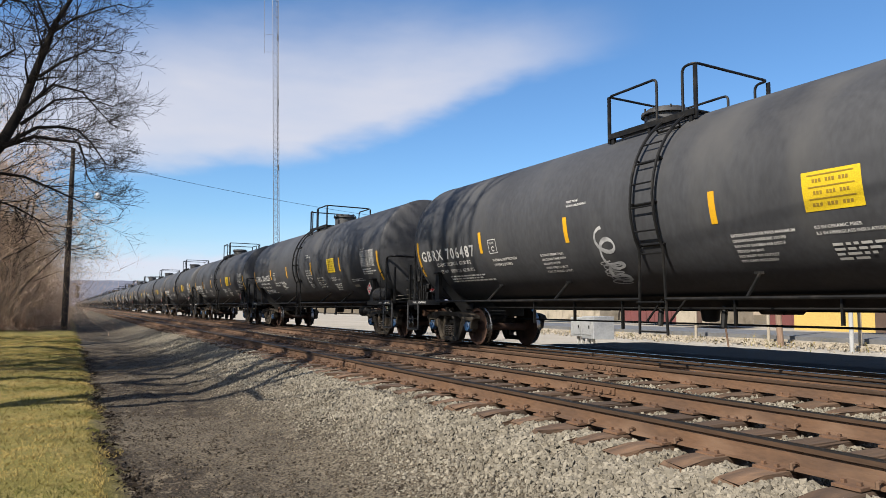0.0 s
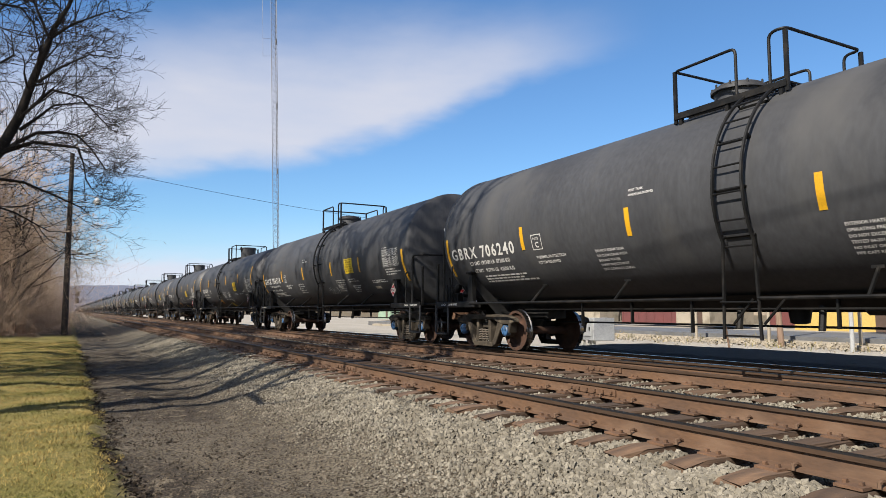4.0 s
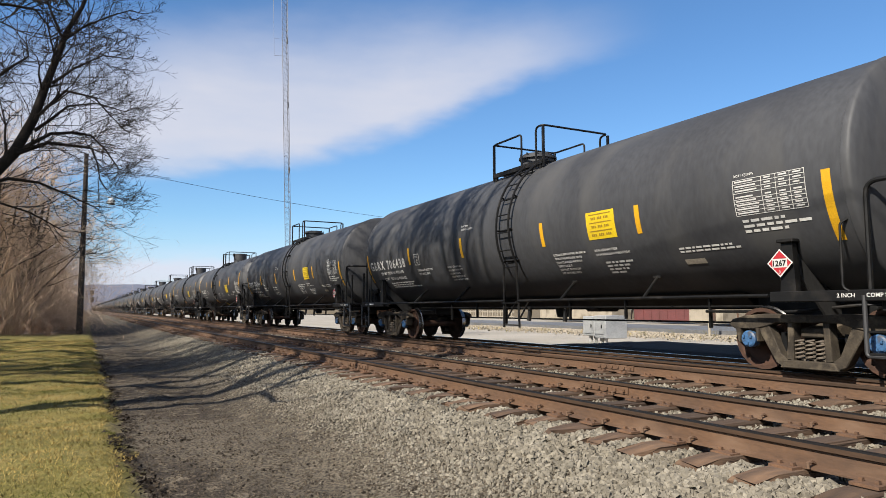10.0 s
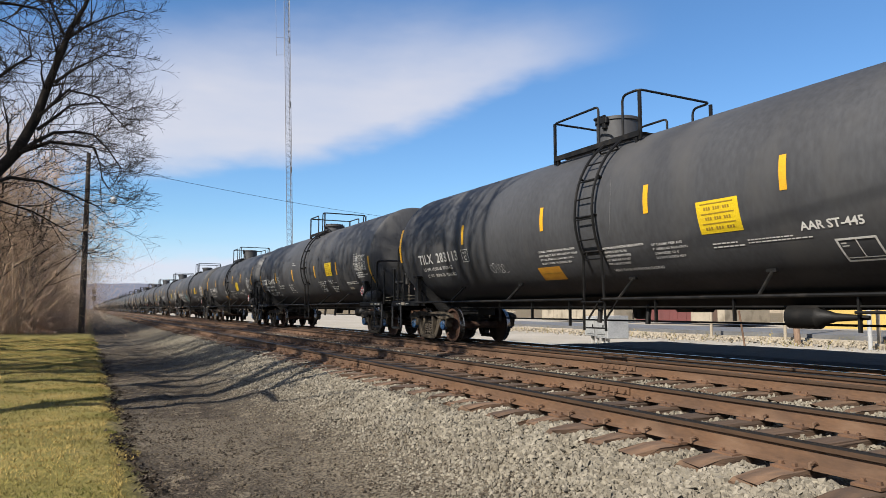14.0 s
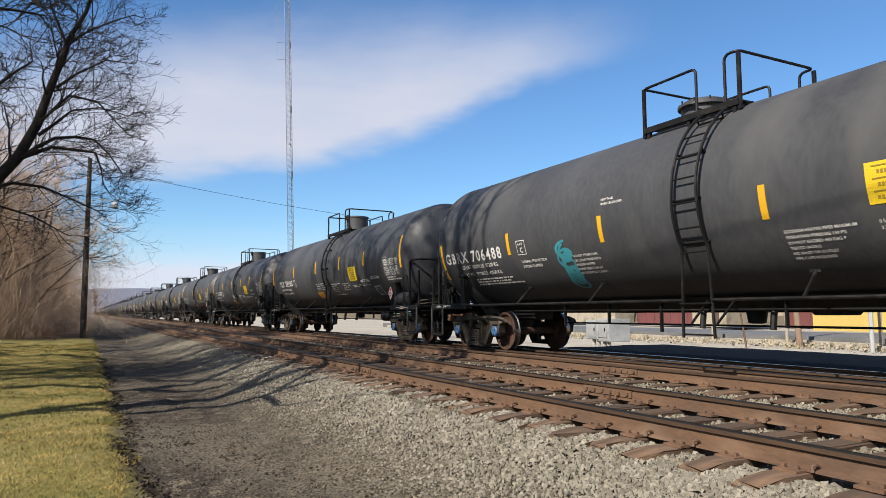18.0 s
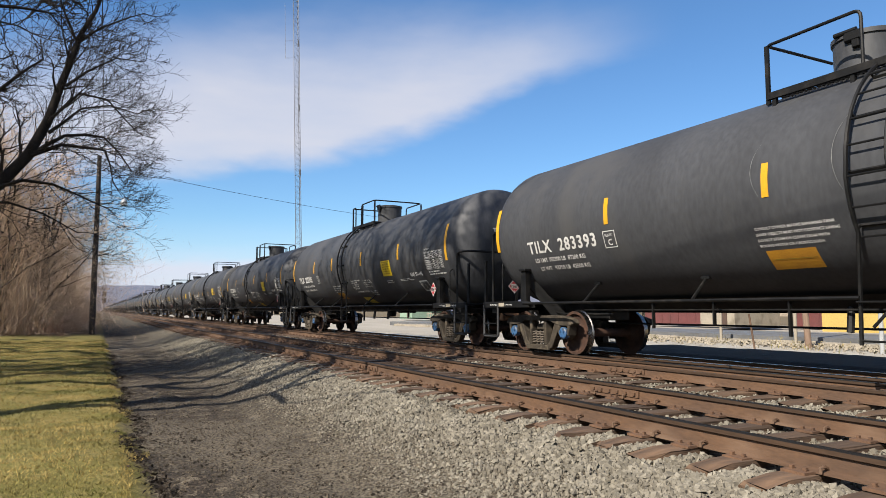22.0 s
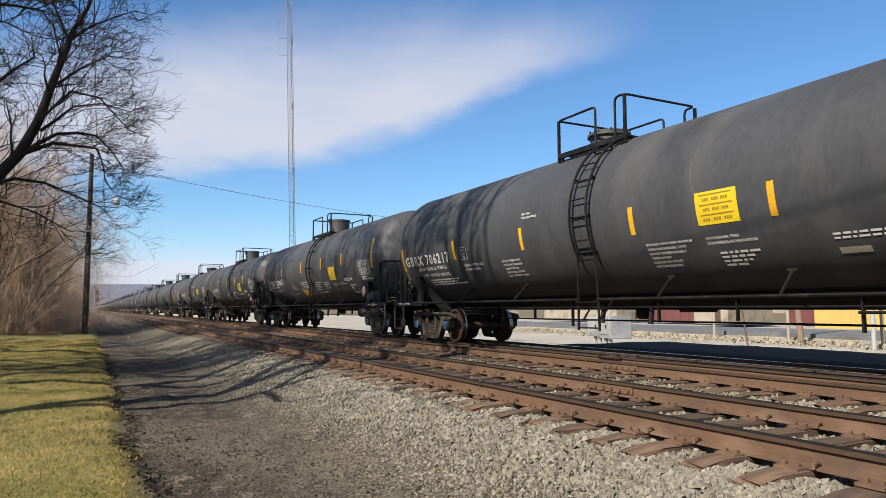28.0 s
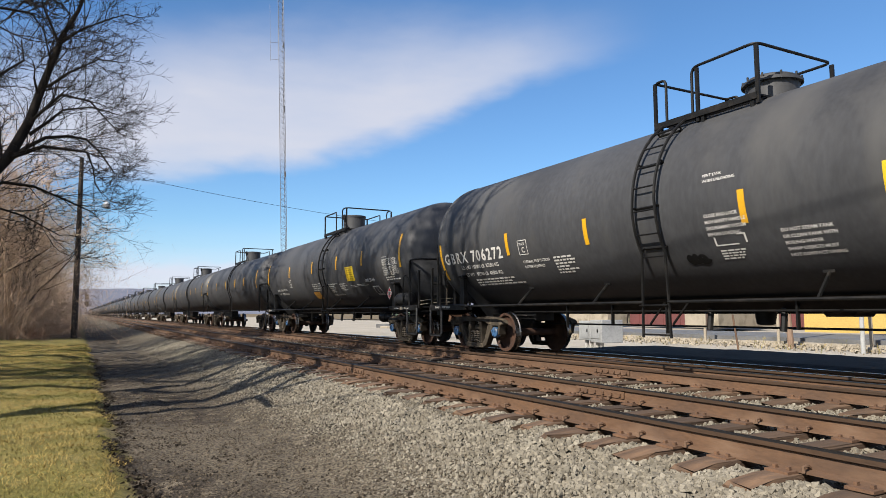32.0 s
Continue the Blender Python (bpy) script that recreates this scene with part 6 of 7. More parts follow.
shading_tree(64, (-27.0, -5.6), [
    ([(-27.2, -1.7, -0.58), (-27.7, -0.7, -0.58), (-28.6, 0.4, -0.62), (-28.8, 1.3, -0.64), (-29.6, 2.6, -0.5), (-30.6, 3.6, -0.25)], 0.0, 0.18),
    ([(-27.7, -0.7, -0.58), (-25.6, 0.4, -0.62), (-25.2, 1.6, -0.64), (-25.6, 2.8, -0.45), (-26.2, 3.8, -0.2)], 0.06, 0.16)])
for k, x in enumerate((-33.5, -38.5)):
    shading_tree(70 + k, (x, -5.8 - 0.2 * k), [
        ([(x - 0.3, -1.8, -0.6), (x - 0.6, -0.7, -0.6), (x - 1.2, 0.5, -0.62), (x - 1.5, 1.6, -0.64), (x - 2.4, 2.8, -0.45), (x - 3.4, 3.8, -0.2)], 0.0, 0.2)])
bare_tree("bare_tree", 36, -22.0, -7.5, 15.0, 0.24, LAWN_TREE, lean=(0.05, 0.1), spread=0.7, least=0.012, deepest=3)
bare_tree("bare_tree", 37, -8.2, -12.5, 25.0, 0.48, LAWN_TREE, lean=(0.12, 0.06), spread=0.75, least=0.02, low=0.55, deepest=3)
bare_tree("bare_tree", 38, -14.5, -13.0, 25.0, 0.3, LAWN_TREE, lean=(0.02, 0.08), spread=0.75, least=0.02, low=0.55, deepest=3)
bare_tree("bare_tree", 8, -30.0, -6.0, 13.0, 0.24, "bare tree beside the brush", lean=(0.0, 0.15), bias=(0, 0.1, 0), spread=0.65)


def far_trees():
    """The bare wood that follows the lawn on the left into the distance."""
    kinds = []
    for s in (41, 42, 43, 44):
        t = bare_tree("bare_tree", s, -44.0 - 4 * (s - 40), -5.0, 13.0 + (s % 3) * 1.5, 0.15, "bare brown tree in the wood beside the railway", spread=0.7, far=True)
        kinds.append(t)
    rnd = random.Random(9)
    for k in range(66):
        x = -43 - 0.75 * k * rnd.uniform(0.9, 1.1) - (max(0, k - 34) ** 1.45)
        y = -3.0 - rnd.random() * 4.6 * (-x / 48) - (1.2 if x > -50 else 0)
        t = copy_thing(kinds[k % 4], Matrix.Translation((x, y, float(height(np.array(x), np.array(y))))) @ Matrix.Rotation(rnd.uniform(0, 6.28), 4, "Z"))
        s = rnd.uniform(0.7, 1.05) * min(1.0, 0.45 - y / 9)
        t.scale = (s * 1.2, s * 1.2, s)
        t["group"] = "trees of the wood"
    for k in range(10):
        x, y = -43.0 - 1.1 * k, rnd.uniform(-6.8, -3.9) - (0.8 if k < 3 else 0.0)
        t = copy_thing(kinds[k % 4], Matrix.Translation((x, y, float(height(np.array(x), np.array(y))))) @ Matrix.Rotation(rnd.uniform(0, 6.28), 4, "Z"))
        t.scale = (0.95, 0.95, rnd.uniform(0.85, 1.0))
        t["group"] = "trees of the wood"
    for t in kinds:
        t["group"] = "trees of the wood"


far_trees()


def tangle(name, mat, spots, label, category, seed):
    """Many wandering forked stems, joined: spots gives rows of (x, y, height, thickness)."""
    rnd = np.random.RandomState(seed)
    verts, faces = [], []

    def stem(p, d, length, w, forks):
        n = 3
        pts = [p]
        for _ in range(n):
            d = d + rnd.normal(0, 0.46, 3)
            d = d / np.linalg.norm(d)
            p = p + d * length / n
            pts.append(p)
        a = rnd.rand() * 6.28
        side = np.array([math.cos(a), math.sin(a), 0.3 * rnd.normal()])
        b = len(verts)
        for k, q in enumerate(pts):
            u = side * w * (1 - 0.8 * k / n)
            verts.append(tuple(q - u))
            verts.append(tuple(q + u))
        for k in range(n):
            faces.append((b + 2 * k, b + 2 * k + 1, b + 2 * k + 3, b + 2 * k + 2))
        if forks:
            for _ in range(forks):
                q = pts[rnd.randint(1, n + 1)]
                h = d + rnd.normal(0, 0.75, 3)
                stem(q, h / np.linalg.norm(h), length * rnd.uniform(0.35, 0.65), w * 0.6, forks - 2)

    for x, y, h, w in spots(rnd):
        z = float(height(np.array(x), np.array(y)))
        d = np.array([0.0, 0.0, 1.0]) + rnd.normal(0, 0.4, 3)
        stem(np.array([x, y, z - 0.05]), d / np.linalg.norm(d), h, w, 4)
    me = bpy.data.meshes.new(name)
    me.from_pydata(verts, [], faces)
    tagged(part(name, me, mat, angle=0), label, category, kind="stuff")


def low_brush(rnd):
    for _ in range(4200):
        x = -44 - rnd.rand() ** 1.6 * 100
        y = -1.3 - rnd.rand() * 13
        if x > -50 and y > -1.6:
            continue
        yield x, y, rnd.uniform(0.4, 1.3), 0.006 + 0.00018 * -x


def tall_brush(rnd):
    for _ in range(7600):
        x = -43.5 - rnd.rand() ** 1.5 * 100
        y = -1.6 - rnd.rand() * 4.6 * (-x / 45)
        if x > -50 and y > -3.2:
            continue
        yield x, y, rnd.uniform(1.6, 9.5) * min(1.0, (-y - 0.6) / 3.5), 0.005 + 0.00016 * -x


tangle("brush", M_BRUSH, low_brush, "dry reddish-brown brush under the bare wood", "brush", 5)
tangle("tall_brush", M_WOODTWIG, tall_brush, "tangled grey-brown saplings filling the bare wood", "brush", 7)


def lawn_blades():
    rnd = np.random.RandomState(2)
    n = 150000
    x = -4.2 - rnd.rand(n) ** 1.5 * 33 + rnd.normal(0, 0.8, n)
    y = 0.42 - rnd.rand(n) ** 1.2 * 5.5 + 0.1 * np.sin(x * 2.1) + 0.06 * np.sin(x * 5.3)
    keep = (y > -0.42 + 0.13 * (x + 3) * 1.0 - 1.2)
    x, y = x[keep], y[keep]
    n = len(x)
    z = height(x, y)
    a = rnd.rand(n) * 6.28
    h = rnd.uniform(0.012, 0.036, n) * (1 + 0.7 * (rnd.rand(n) < 0.05))
    w = 0.0022 + 0.00035 * -x
    lx, ly = rnd.normal(0, 0.95, n) * h, rnd.normal(0, 0.95, n) * h
    v = np.empty((n, 3, 3))
    v[:, 0] = np.stack([x - np.cos(a) * w, y - np.sin(a) * w, z - 0.01], 1)
    v[:, 1] = np.stack([x + np.cos(a) * w, y + np.sin(a) * w, z - 0.01], 1)
    v[:, 2] = np.stack([x + lx, y + ly, z + h], 1)
    me = bpy.data.meshes.new("grass")
    me.from_pydata(v.reshape(-1, 3).tolist(), [], np.arange(n * 3).reshape(-1, 3).tolist())
    tagged(part("grass", me, M_GRASS, angle=0), "short dormant yellow-green lawn grass", "grass", kind="stuff")


lawn_blades()


def clear_of_ties(x, y):
    """True where no tie lies under the place."""
    free = np.ones(len(x), bool)
    for xs, lo, hi in ((TIE_X[0], R1 - 0.56, R2 + 0.56), (TIE_X[1], R3 - 0.66, R6 + 0.66)):
        t = np.sort(np.array(xs))
        i = np.clip(np.searchsorted(t, x), 1, len(t) - 1)
        gap = np.minimum(np.abs(x - t[i - 1]), np.abs(x - t[i]))
        free &= ~((gap < 0.118) & (y > lo) & (y < hi))
    for r in (R1, R2, R3, R4, R5, R6):
        free &= np.abs(y - r) > 0.085
    return free


def stones(name, n, region, size, seed, label, mat=None, graded=False):
    """Loose broken stones, joined: region gives the places, size the least and most radius."""
    rnd = np.random.RandomState(seed)
    ring, crown = np.arange(5) * 1.2566, np.arange(4) * 1.5708 + 0.5
    ico = np.concatenate([np.stack([0.62 * np.cos(ring), 0.62 * np.sin(ring), np.full(5, -0.42)], 1), np.stack([0.4 * np.cos(crown), 0.4 * np.sin(crown), np.full(4, 0.4)], 1)])
    tri = np.array([(0, 1, 5), (1, 6, 5), (1, 2, 6), (2, 7, 6), (2, 3, 7), (3, 8, 7), (3, 4, 8), (4, 0, 8), (0, 5, 8), (5, 6, 7), (5, 7, 8)])
    x, y, z = region(rnd, n)
    free = clear_of_ties(x, y)
    x, y, z = x[free], y[free], z[free]
    n = len(x)
    r = size[0] + (size[1] - size[0]) * rnd.rand(n) ** 1.6 * (np.clip((y - 1.7) / 2.2, 0.2, 1) if graded else 1.0)
    shape = ico[None] * rnd.uniform(0.7, 1.3, (n, 9, 1)) * rnd.uniform(0.65, 1.3, (n, 1, 3)) + rnd.normal(0, 0.11, (n, 9, 3))
    a = rnd.rand(n) * 6.28
    b = rnd.normal(0, 0.55, n)
    ca, sa, cb, sb = np.cos(a), np.sin(a), np.cos(b), np.sin(b)
    zero, one = np.zeros(n), np.ones(n)
    ra = np.stack([np.stack([ca, -sa, zero], 1), np.stack([sa, ca, zero], 1), np.stack([zero, zero, one], 1)], 1)
    rb = np.stack([np.stack([one, zero, zero], 1), np.stack([zero, cb, -sb], 1), np.stack([zero, sb, cb], 1)], 1)
    v = np.einsum("nij,njk,nmk->nmi", ra, rb, shape) * r[:, None, None] + np.stack([x, y, z + r * 0.3], 1)[:, None]
    faces = (tri[None] + (np.arange(n) * 9)[:, None, None]).reshape(-1, 3)
    me = bpy.data.meshes.new(name)
    me.vertices.add(n * 9)
    me.vertices.foreach_set("co", v.reshape(-1).astype(np.float32))
    me.loops.add(len(faces) * 3)
    me.loops.foreach_set("vertex_index", faces.reshape(-1).astype(np.int32))
    me.polygons.add(len(faces))
    me.polygons.foreach_set("loop_start", np.arange(0, len(faces) * 3, 3, dtype=np.int32))
    me.update()
    me.validate()
    me.shade_flat()
    tagged(part(name, me, mat or M_STONE, angle=0), label, "gravel", kind="stuff")


def shoulder(rnd, n):
    x = -1.8 - rnd.rand(n) ** 1.7 * 30 + rnd.normal(0, 0.8, n) + 3.0 * (rnd.rand(n) < 0.06) * rnd.rand(n)
    y = rnd.uniform(1.2, 4.25, n)
    keep = rnd.rand(n) < np.clip((y - 1.75) / 1.65, 0.02, 1) ** 1.3
    x, y = x[keep], y[keep]
    return x, y, height(x, y) - 0.014 * np.clip((3.0 - y) / 1.4, 0, 1)


def cribs(rnd, n):
    x = -1.8 - rnd.rand(n) ** 1.5 * 34 + rnd.normal(0, 0.8, n)
    y = np.where(rnd.rand(n) < 0.55, rnd.uniform(4.2, 7.7, n), rnd.uniform(7.4, 11.2, n))
    return x, y, height(x, y) + 0.002


def path_grit(rnd, n):
    x = -3.4 - rnd.rand(n) ** 1.7 * 24 + rnd.normal(0, 0.8, n)
    y = rnd.uniform(0.55, 3.7, n)
    return x, y, height(x, y) - 0.004


stones("ballast_stones", 150000, shoulder, (0.01, 0.058), 1, "tan-grey crushed stone of the ballast shoulder", graded=True)
stones("crib_stones", 46000, cribs, (0.014, 0.046), 2, "tan-grey crushed stone between the ties")
stones("path_grit", 44000, path_grit, (0.006, 0.023), 3, "small loose grit on the dirt path", M_GRIT)


def lawn_edge():
    """Dead leaves and torn sod along the edge of the lawn."""
    rnd = np.random.RandomState(6)
    n = 3600
    x = -3.6 - rnd.rand(n) ** 1.5 * 24 + rnd.normal(0, 0.8, n)
    y = 0.5 + rnd.normal(0, 0.065, n) + 0.08 * np.sin(x * 1.7)
    z = height(x, y) + rnd.uniform(0.0, 0.04, n)
    r = rnd.uniform(0.006, 0.022, n)
    v = np.stack([x, y, z], 1)[:, None] + rnd.normal(0, 1, (n, 4, 3)) * r[:, None, None] * np.array([1, 1, 0.6])
    me = bpy.data.meshes.new("leaf_litter")
    me.from_pydata(v.reshape(-1, 3).tolist(), [], np.stack([np.arange(n) * 4 + k for k in (0, 1, 2)] + [np.arange(n) * 4 + 3], 1).tolist())
    tagged(part("leaf_litter", me, M_LITTER, angle=0), "dark torn sod and dead leaves along the lawn", "leaf litter", kind="stuff")


lawn_edge()


# ---- poles, mast and wires ----
def wire(name, a, b, sag, r, label):
    a, b = Vector(a), Vector(b)
    bm = bmesh.new()
    tube(bm, [a.lerp(b, k / 24) - Vector((0, 0, sag * 4 * (k / 24) * (1 - k / 24))) for k in range(25)], r, 5)
    tagged(part(name, bm, M_BLACKHOSE), label, "wire")


def utility_pole():
    pole = empty("utility_pole", pose(-47.0, -0.2, -0.75), label="dark creosoted wooden utility pole with a small lamp arm", category="utility pole")
    bm = bmesh.new()
    tube(bm, [(0, 0, -0.2), (0.0, -0.015, 4), (0.01, -0.03, 8), (0.02, -0.045, 11.25)], [0.19, 0.17, 0.145, 0.12], 10)
    part("shaft", bm, M_POLE, pole)
    bm = bmesh.new()
    tube(bm, bent([(0.05, 0.0, 8.55), (0.05, 0.75, 8.75), (0.05, 1.4, 8.62)], 0.3), 0.03, 6)
    part("lamp_arm", bm, M_GALV, pole)
    bm = bmesh.new()
    lathe(bm, [(8.18, 0.1), (8.24, 0.24), (8.42, 0.22), (8.56, 0.12), (8.66, 0.05)], "z", 14)
    bmesh.ops.translate(bm, verts=bm.verts, vec=(0.05, 1.44, 0))
    part("lamp_head", bm, M_GALV, pole, "grey lamp head")
    for dz, dy in ((10.9, 0.3), (10.6, 0.34), (10.3, 0.3)):
        bm = bmesh.new()
        tube(bm, [(0.05, 0.0, dz), (0.05, dy + 0.02, dz + 0.05)], 0.03, 5)
        part("insulator", bm, M_POLE, pole)


utility_pole()
wire("overhead_wire", (-46.9, 0.1, 10.0), (-1.0, -0.4, 9.7), 1.2, 0.014, "thin black overhead wire over the lawn")
wire("overhead_wire", (-46.9, 0.1, 9.9), (-66.0, 46.0, 10.3), 0.9, 0.014, "thin black overhead wire crossing above the tracks")


def mast():
    X, Y, TOP, W = -140.8, 37.83, 96.0, 0.7
    m = empty("radio_mast", pose(X, Y, -0.5, 1.78, -0.47, 0), label="tall slender grey lattice radio mast", category="radio mast")
    legs = [(W * math.cos(a), W * math.sin(a)) for a in (0.5, 0.5 + 2.094, 0.5 + 4.189)]
    for lx, ly in legs:
        bm = bmesh.new()
        tube(bm, [(lx, ly, 0), (lx, ly, TOP)], 0.062, 6)
        part("mast_leg", bm, M_TOWER, m)
    bm = bmesh.new()
    z = 0.0
    k = 0
    while z < TOP - 1:
        for i in range(3):
            a, b = legs[i], legs[(i + 1) % 3]
            tube(bm, [(*a, z), (*b, z + 0.6)], 0.026, 3, False)
            tube(bm, [(*b, z + 0.6), (*a, z + 1.2)], 0.026, 3, False)
            tube(bm, [(*a, z), (*b, z)], 0.015, 3, False)
        z += 1.2
        k += 1
    part("bracing", bm, M_TOWER, m, "zigzag lattice bracing", angle=0)
    bm = bmesh.new()
    tube(bm, [(-1.15, -2.2, 55.5), (-1.15, -2.2, 68.0)], 0.035, 6)
    part("whip_antenna", bm, M_TOWER, m, "thin side antenna")
    for z in (55.7, 59.5):
        bm = bmesh.new()
        tube(bm, [(-0.3, -0.5, z), (-1.15, -2.2, z)], 0.03, 5)
        part("antenna_arm", bm, M_TOWER, m)
    for k, z in enumerate((8, 30, 44, 58)):
        bm = bmesh.new()
        box(bm, 0.5, 0.75, 0.1, 0.3, z, z + 1.2)
        part("panel_antenna", bm, M_TOWER, m)


mast()


def street_pole():
    p = empty("street_lamp_pole", pose(-17.5, 24.5, -0.5), label="pale wooden pole with a street lamp and crossarm", category="utility pole")
    bm = bmesh.new()
    tube(bm, [(0.25, 0, -0.2), (-0.3, 0, 8.6)], [0.12, 0.085], 10)
    part("shaft", bm, M_PALEWOOD, p, "weathered pale wooden shaft")
    bm = bmesh.new()
    tube(bm, bent([(0, 0, 6.6), (-0.6, -0.5, 7.2), (-1.3, -1.0, 7.15)], 0.4), 0.03, 6)
    part("lamp_arm", bm, M_GALV, p)
    bm = bmesh.new()
    lathe(bm, [(-0.3, 0.02), (-0.2, 0.12), (0.1, 0.14), (0.3, 0.08), (0.34, 0.02)], "x", 12)
    bmesh.ops.translate(bm, verts=bm.verts, vec=(-1.5, -1.1, 7.1))
    part("lamp_head", bm, M_GALV, p)
    bm = bmesh.new()
    box(bm, -1.1, 1.1, -0.06, 0.06, 8.1, 8.22)
    part("crossarm", bm, M_PALEWOOD, p)


street_pole()
for dz in (6.9, 6.5):
    wire("overhead_wire", (-17.4, 24.5, dz - 0.5), (40.0, 34.0, dz + 0.3), 0.8, 0.01, "thin black overhead wire along the far road")


def rail_signal():
    s = empty("rail_signal", pose(-190.0, 1.6, -0.6), label="grey railway signal mast with two black heads", category="rail signal")
    bm = bmesh.new()
    tube(bm, [(0, 0, 0), (0, 0, 6.6)], 0.09, 8)
    part("mast", bm, M_TOWER, s)
    for z in (5.6, 3.9):
        bm = bmesh.new()
        box(bm, 0.05, 0.3, -0.45, 0.45, z - 0.55, z + 0.7, 0.05)
        part("signal_head", bm, M_BLACKHOSE, s, "black signal head")


rail_signal()


# ---- beyond the tracks ----
def cabinet():
    c = empty("signal_cabinet", pose(-19.4, 16.8, -0.5, 0, 0, -12), label="grey galvanised trackside equipment cabinet on two white legs", category="cabinet")
    bm = bmesh.new()
    box(bm, -0.85, 0.02, -0.42, 0.42, 0.42, 1.12, 0.015)
    part("case", bm, M_GALV, c)
    bm = bmesh.new()
    box(bm, 0.03, 0.85, -0.42, 0.42, 0.36, 1.16, 0.015)
    part("case", bm, M_GALV, c)
    for x in (-0.55, -0.2, 0.25, 0.55):
        bm = bmesh.new()
        box(bm, x - 0.05, x + 0.05, -0.3, -0.2, -0.1, 0.42)
        part("leg", bm, M_WHITE, c, "white painted leg")
    for x in (-0.38, 0.39):
        bm = bmesh.new()
        box(bm, x - 0.3, x + 0.3, -0.445, -0.425, 0.5, 1.05, 0.006)
        d = part("door", bm, M_GALV, c)
        bm = bmesh.new()
        box(bm, x + 0.2, x + 0.24, -0.47, -0.44, 0.72, 0.84)
        part("handle", bm, M_STEEL, d)


cabinet()


def low_wall():
    w = empty("concrete_wall", pose(0, 26.0, -0.7), label="low rough tan concrete retaining wall beside the road", category="wall", kind="structure")
    rnd = random.Random(7)
    for k in range(30):
        x = -62 + k * 2.6
        bm = bmesh.new()
        box(bm, x, x + 2.57, 0, 0.4, 0, 0.4 + rnd.uniform(-0.02, 0.02), 0.03)
        for v in bm.verts:
            v.co += Vector((0, rnd.uniform(-0.03, 0.03), rnd.uniform(-0.02, 0.03)))
        part("wall_block", bm, M_CONC, w)
    bm = bmesh.new()
    box(bm, -64, 30, 26.4, 33.0, -0.7, -0.12)
    tagged(part("road", bm, M_ROOF), "grey asphalt road behind the low wall", "road", kind="structure")


low_wall()


def bollard():
    b = empty("guard_post", pose(-14.6, 25.2, -0.55), label="pale weathered guard post in a concrete footing", category="post", group="posts along the wall")
    bm = bmesh.new()
    tube(bm, [(0, 0, 0), (0, 0, 1.45)], 0.065, 12)
    part("post", bm, M_CONC, b)
    bm = bmesh.new()
    lathe(bm, [(-0.1, 0.25), (0.18, 0.22), (0.22, 0.14)], "z", 12)
    part("footing", bm, M_CONC, b)
    return b


POST = bollard()
for x in (-22.0, -18.3, -10.9, -7.2, -3.5):
    copy_thing(POST, pose(x, 25.2, -0.55))


def yellow_building():
    h = empty("warehouse", pose(0, 36.0, -0.15), label="long low warehouse with a yellow lower wall and beige upper wall", category="building")
    bm = bmesh.new()
    box(bm, -24.5, 20, 0, 8, 0, 2.2)
    part("wall", bm, M_WALLY, h, "yellow painted lower wall")
    bm = bmesh.new()
    box(bm, -18.0, 20, 0.05, 8, 2.2, 5.2)
    part("upper_wall", bm, M_CONC, h, "beige upper wall")
    bm = bmesh.new()
    box(bm, -18.3, 20.3, -0.25, 8.2, 5.2, 5.45, 0.03)
    part("roof", bm, M_ROOF, h)
    bm = bmesh.new()
    box(bm, -24.8, -17.9, -0.3, 8.2, 2.2, 2.4, 0.03)
    part("roof", bm, M_ROOF, h)
    for x, w in ((-19.6, 0.9), (-16.2, 0.8), (-12.0, 1.0), (-6.0, 1.0), (0.0, 1.0)):
        bm = bmesh.new()
        box(bm, x - w / 2, x + w / 2, -0.05, 0.02, 0, 2.0, 0.01)
        part("door", bm, M_BROWN, h, "brown door")
    for x in (-14.2, -13.4, -9.3, -8.4, -3.2, -2.4):
        bm = bmesh.new()
        box(bm, x - 0.28, x + 0.28, -0.03, 0.02, 0.5, 1.6, 0.01)
        part("window", bm, M_BLACKHOSE, h, "dark narrow window")
    bm = bmesh.new()
    box(bm, -15.5, -11.0, -0.35, 0.04, 4.5, 5.6, 0.03)
    part("sign_board", bm, M_BLUE, h, "blue sign board")
    bm = bmesh.new()
    for k in range(6):
        box(bm, -14.7 + k * 0.55, -14.35 + k * 0.55, -0.365, -0.35, 4.85, 5.15)
    part("sign_print", bm, M_WHITE, h, "white bars of writing", angle=0)


yellow_building()


def shed(x, y, w, d, tall, wall, roof, label):
    s = empty("shed", pose(x, y, -0.2), label=label, category="shed")
    bm = bmesh.new()
    prism(bm, [(-w / 2, 0), (w / 2, 0), (w / 2, tall), (0, tall + w * 0.22), (-w / 2, tall)], 0, d)
    part("wall", bm, wall, s, angle=0)
    for k in (-1, 1):
        bm = bmesh.new()
        prism(bm, [(k * (w / 2 + 0.2), tall - 0.06), (0, tall + w * 0.22 + 0.02), (0, tall + w * 0.22 + 0.12), (k * (w / 2 + 0.2), tall + 0.05)], -0.2, d + 0.2)
        part("roof", bm, roof, s, angle=0)
    for dx in (w * 0.2,):
        bm = bmesh.new()
        box(bm, dx - 0.3, dx + 0.3, -0.04, 0.02, 0.1, min(1.9, tall))
        part("door", bm, M_BROWN, s)


shed(-37.0, 42.0, 3.2, 5.0, 1.6, M_CONC, M_ROOF, "small pale gabled shed across the road")


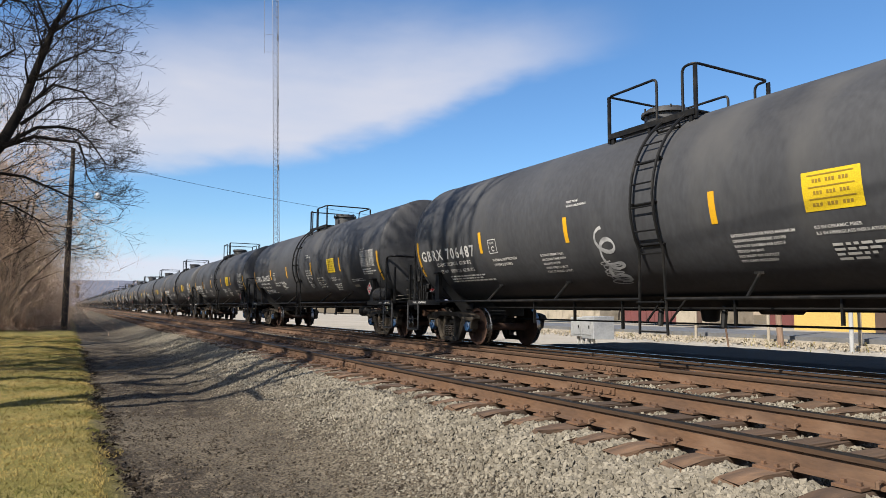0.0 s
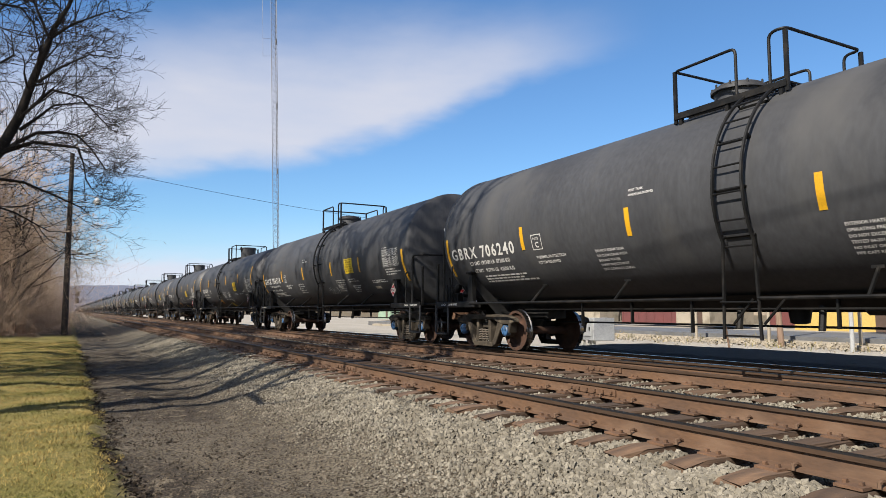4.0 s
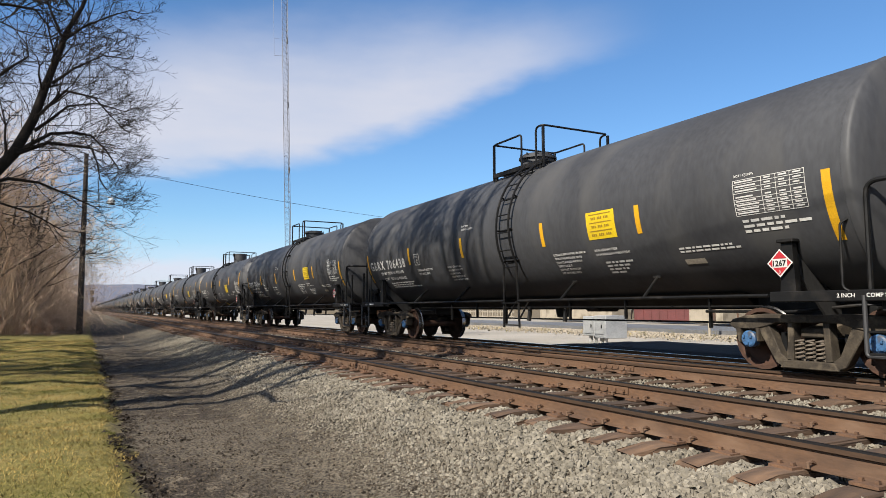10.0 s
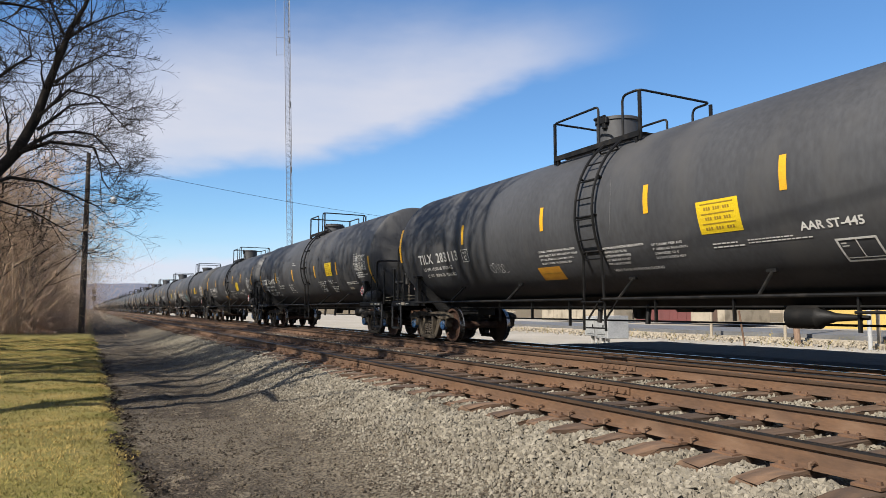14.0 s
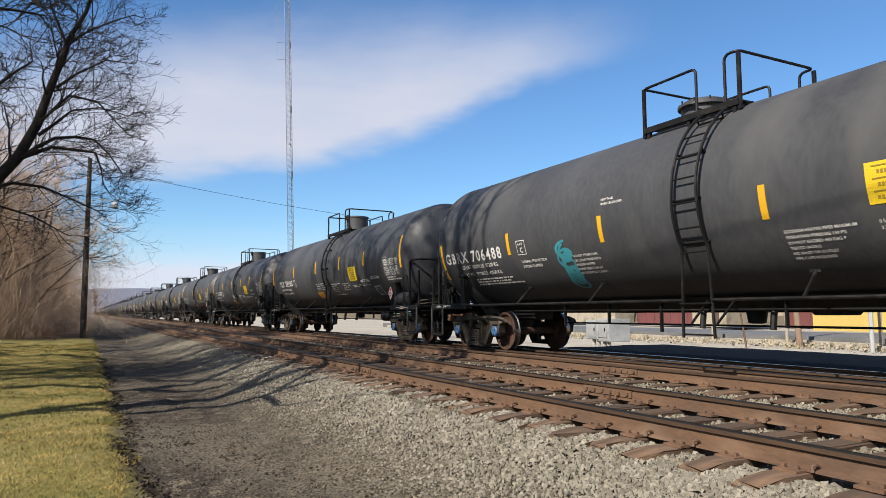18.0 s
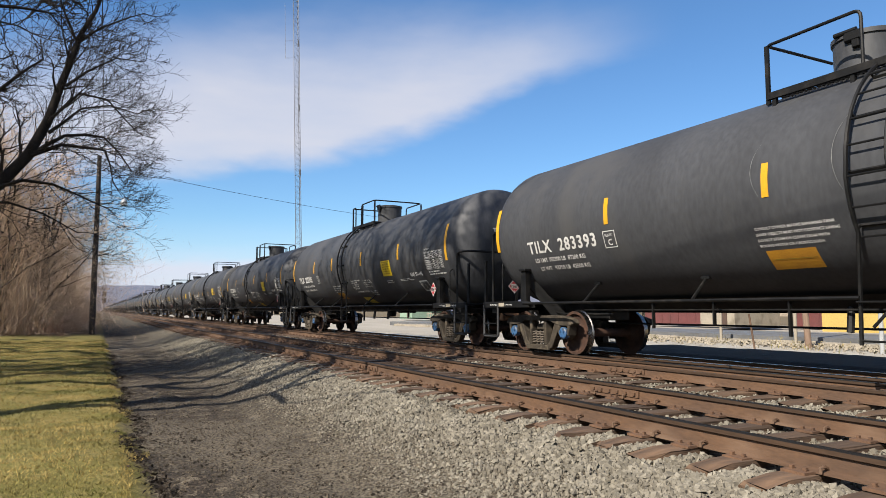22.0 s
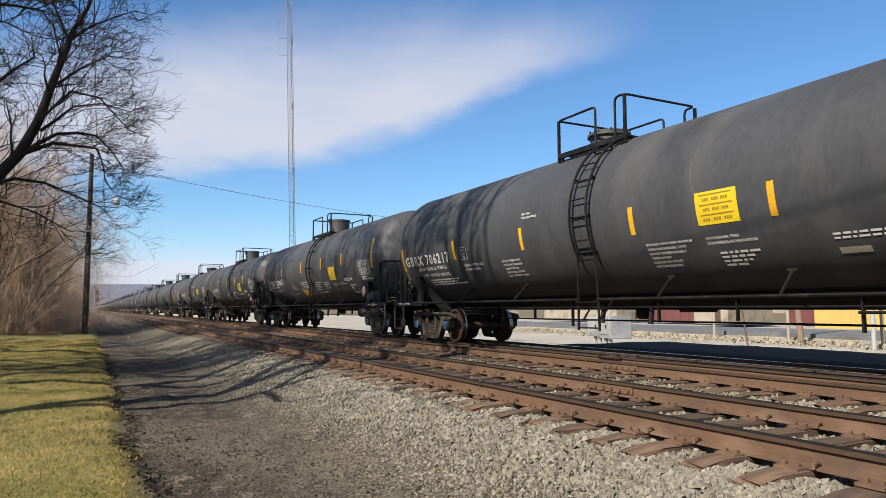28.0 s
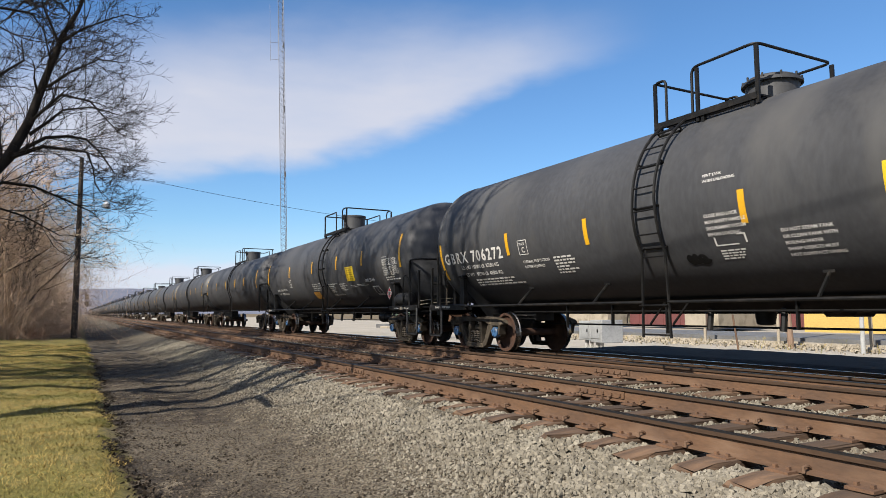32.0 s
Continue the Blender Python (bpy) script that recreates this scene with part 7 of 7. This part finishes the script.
def canopy():
    """A filling station's blue-edged roof on white columns."""
    c = empty("filling_station_canopy", pose(-26.0, 50.0, 0.0), label="flat canopy with a bright blue fascia on white columns", category="canopy")
    bm = bmesh.new()
    box(bm, -6.0, 6.5, -4.9, 4.9, 5.3, 6.2)
    part("deck", bm, M_GALV, c, "white metal roof deck")
    for y in (-5.0, 4.9):
        bm = bmesh.new()
        box(bm, -6.1, 6.6, y, y + 0.1, 5.2, 6.4, 0.02)
        part("fascia", bm, M_FASCIA, c, "bright blue fascia panel")
    for x in (-6.1, 6.5):
        bm = bmesh.new()
        box(bm, x, x + 0.1, -4.9, 4.9, 5.2, 6.4, 0.02)
        part("fascia", bm, M_FASCIA, c, "bright blue fascia panel")
    for k, w in enumerate((0.5, 0.3, 0.34, 0.3, 0.42)):
        bm = bmesh.new()
        x = -2.6 + k * 0.55
        box(bm, x, x + w, -5.03, -5.0, 5.95, 6.15)
        part("fascia_bar", bm, M_WHITE, c, "small white mark")
    for x in (-4.2, 4.6):
        for y in (-3.0, 3.0):
            bm = bmesh.new()
            box(bm, x - 0.15, x + 0.15, y - 0.15, y + 0.15, float(height(np.array(x - 26.0), np.array(y + 50.0))) - 0.05, 5.3, 0.02)
            part("column", bm, M_GALV, c)


def white_post():
    w = empty("sign_post", pose(-14.2, 24.0, -0.5), label="tall white-painted steel post beside the far road", category="post")
    bm = bmesh.new()
    tube(bm, [(0, 0, -0.2), (0, 0, 4.3)], 0.075, 10)
    part("shaft", bm, M_GALV, w)
    bm = bmesh.new()
    lathe(bm, [(4.3, 0.09), (4.33, 0.09), (4.37, 0.02)], "z", 10)
    part("cap", bm, M_GALV, w)


canopy()
white_post()


def container(x, y, mat, label):
    t = empty("storage_container", pose(x, y, -0.3), label=label, category="container", group="containers in the far yard")
    bm = bmesh.new()
    box(bm, -6, 6, 0, 2.5, 0, 2.9, 0.05)
    part("body", bm, mat, t)
    for k in range(12):
        bm = bmesh.new()
        box(bm, -5.8 + k, -5.7 + k, -0.03, 0.02, 0.05, 2.85)
        part("rib", bm, mat, t)


container(-44.0, 47.0, M_MAROON, "dull maroon storage container across the road")
container(-30.5, 50.0, M_MAROON, "dull maroon storage container across the road")
container(-58.0, 46.0, M_CONC, "pale storage container across the road")


def stake():
    bm = bmesh.new()
    tube(bm, [(-14.9, 18.6, -0.6), (-15.2, 18.7, 0.85)], 0.03, 6)
    tagged(part("marker_stake", bm, M_RUST), "thin leaning red-orange marker stake", "stake")


stake()


def rubble(rnd, n):
    x = rnd.uniform(-46, 2, n)
    y = 25.95 - np.abs(rnd.normal(0, 1.1, n))
    return x, y, height(x, y) + 0.02 + 0.1 * np.clip((y - 24.0) / 2.0, 0, 1)


stones("rubble", 3600, rubble, (0.03, 0.13), 11, "pale tan rubble along the foot of the low wall", M_CONC)


def weed(rnd):
    for _ in range(420):
        yield rnd.uniform(-46, 0), 25.6 - abs(rnd.normal(0, 1.3)), rnd.uniform(0.15, 0.45), 0.012


tangle("dry_weeds", M_GRASS, weed, "dry tan weeds among the rubble", "weeds", 15)


def white_fence(x, y, n):
    f = empty("board_fence", pose(x, y, -0.3), label="pale slatted board fence across the road", category="fence")
    for z in (0.35, 0.85):
        bm = bmesh.new()
        box(bm, -0.1, n * 0.55, 0.03, 0.08, z, z + 0.1)
        part("rail", bm, M_CONC, f)
    me = None
    for k in range(n):
        if me is None:
            bm = bmesh.new()
            box(bm, 0, 0.12, -0.01, 0.025, 0.1, 1.1, 0.005)
            ob = part("slat", bm, M_CONC, f)
            me = ob.data
        else:
            ob = new("slat", me)
            ob.parent = f
        ob.location.x = k * 0.55


white_fence(-86.0, 41.0, 44)
shed(-91.0, 40.0, 4.4, 5.0, 1.9, M_GREEN, M_ROOF, "small pale green gabled shed behind the fence")


def far_backdrop_trees():
    kinds = [bare_tree("bare_tree", s, -30.0, 70.0 + s % 7, 9.0, 0.15, "bare brown tree behind the far buildings", spread=0.6, far=True) for s in (61, 62)]
    rnd = random.Random(14)
    for k in range(16):
        x, y = -75 + 5.2 * k + rnd.uniform(-2, 2), rnd.uniform(58, 78)
        t = copy_thing(kinds[k % 2], Matrix.Translation((x, y, -0.4)) @ Matrix.Rotation(rnd.uniform(0, 6.28), 4, "Z"))
        t["group"] = "trees behind the buildings"
    for t in kinds:
        t["group"] = "trees behind the buildings"


far_backdrop_trees()


motions()
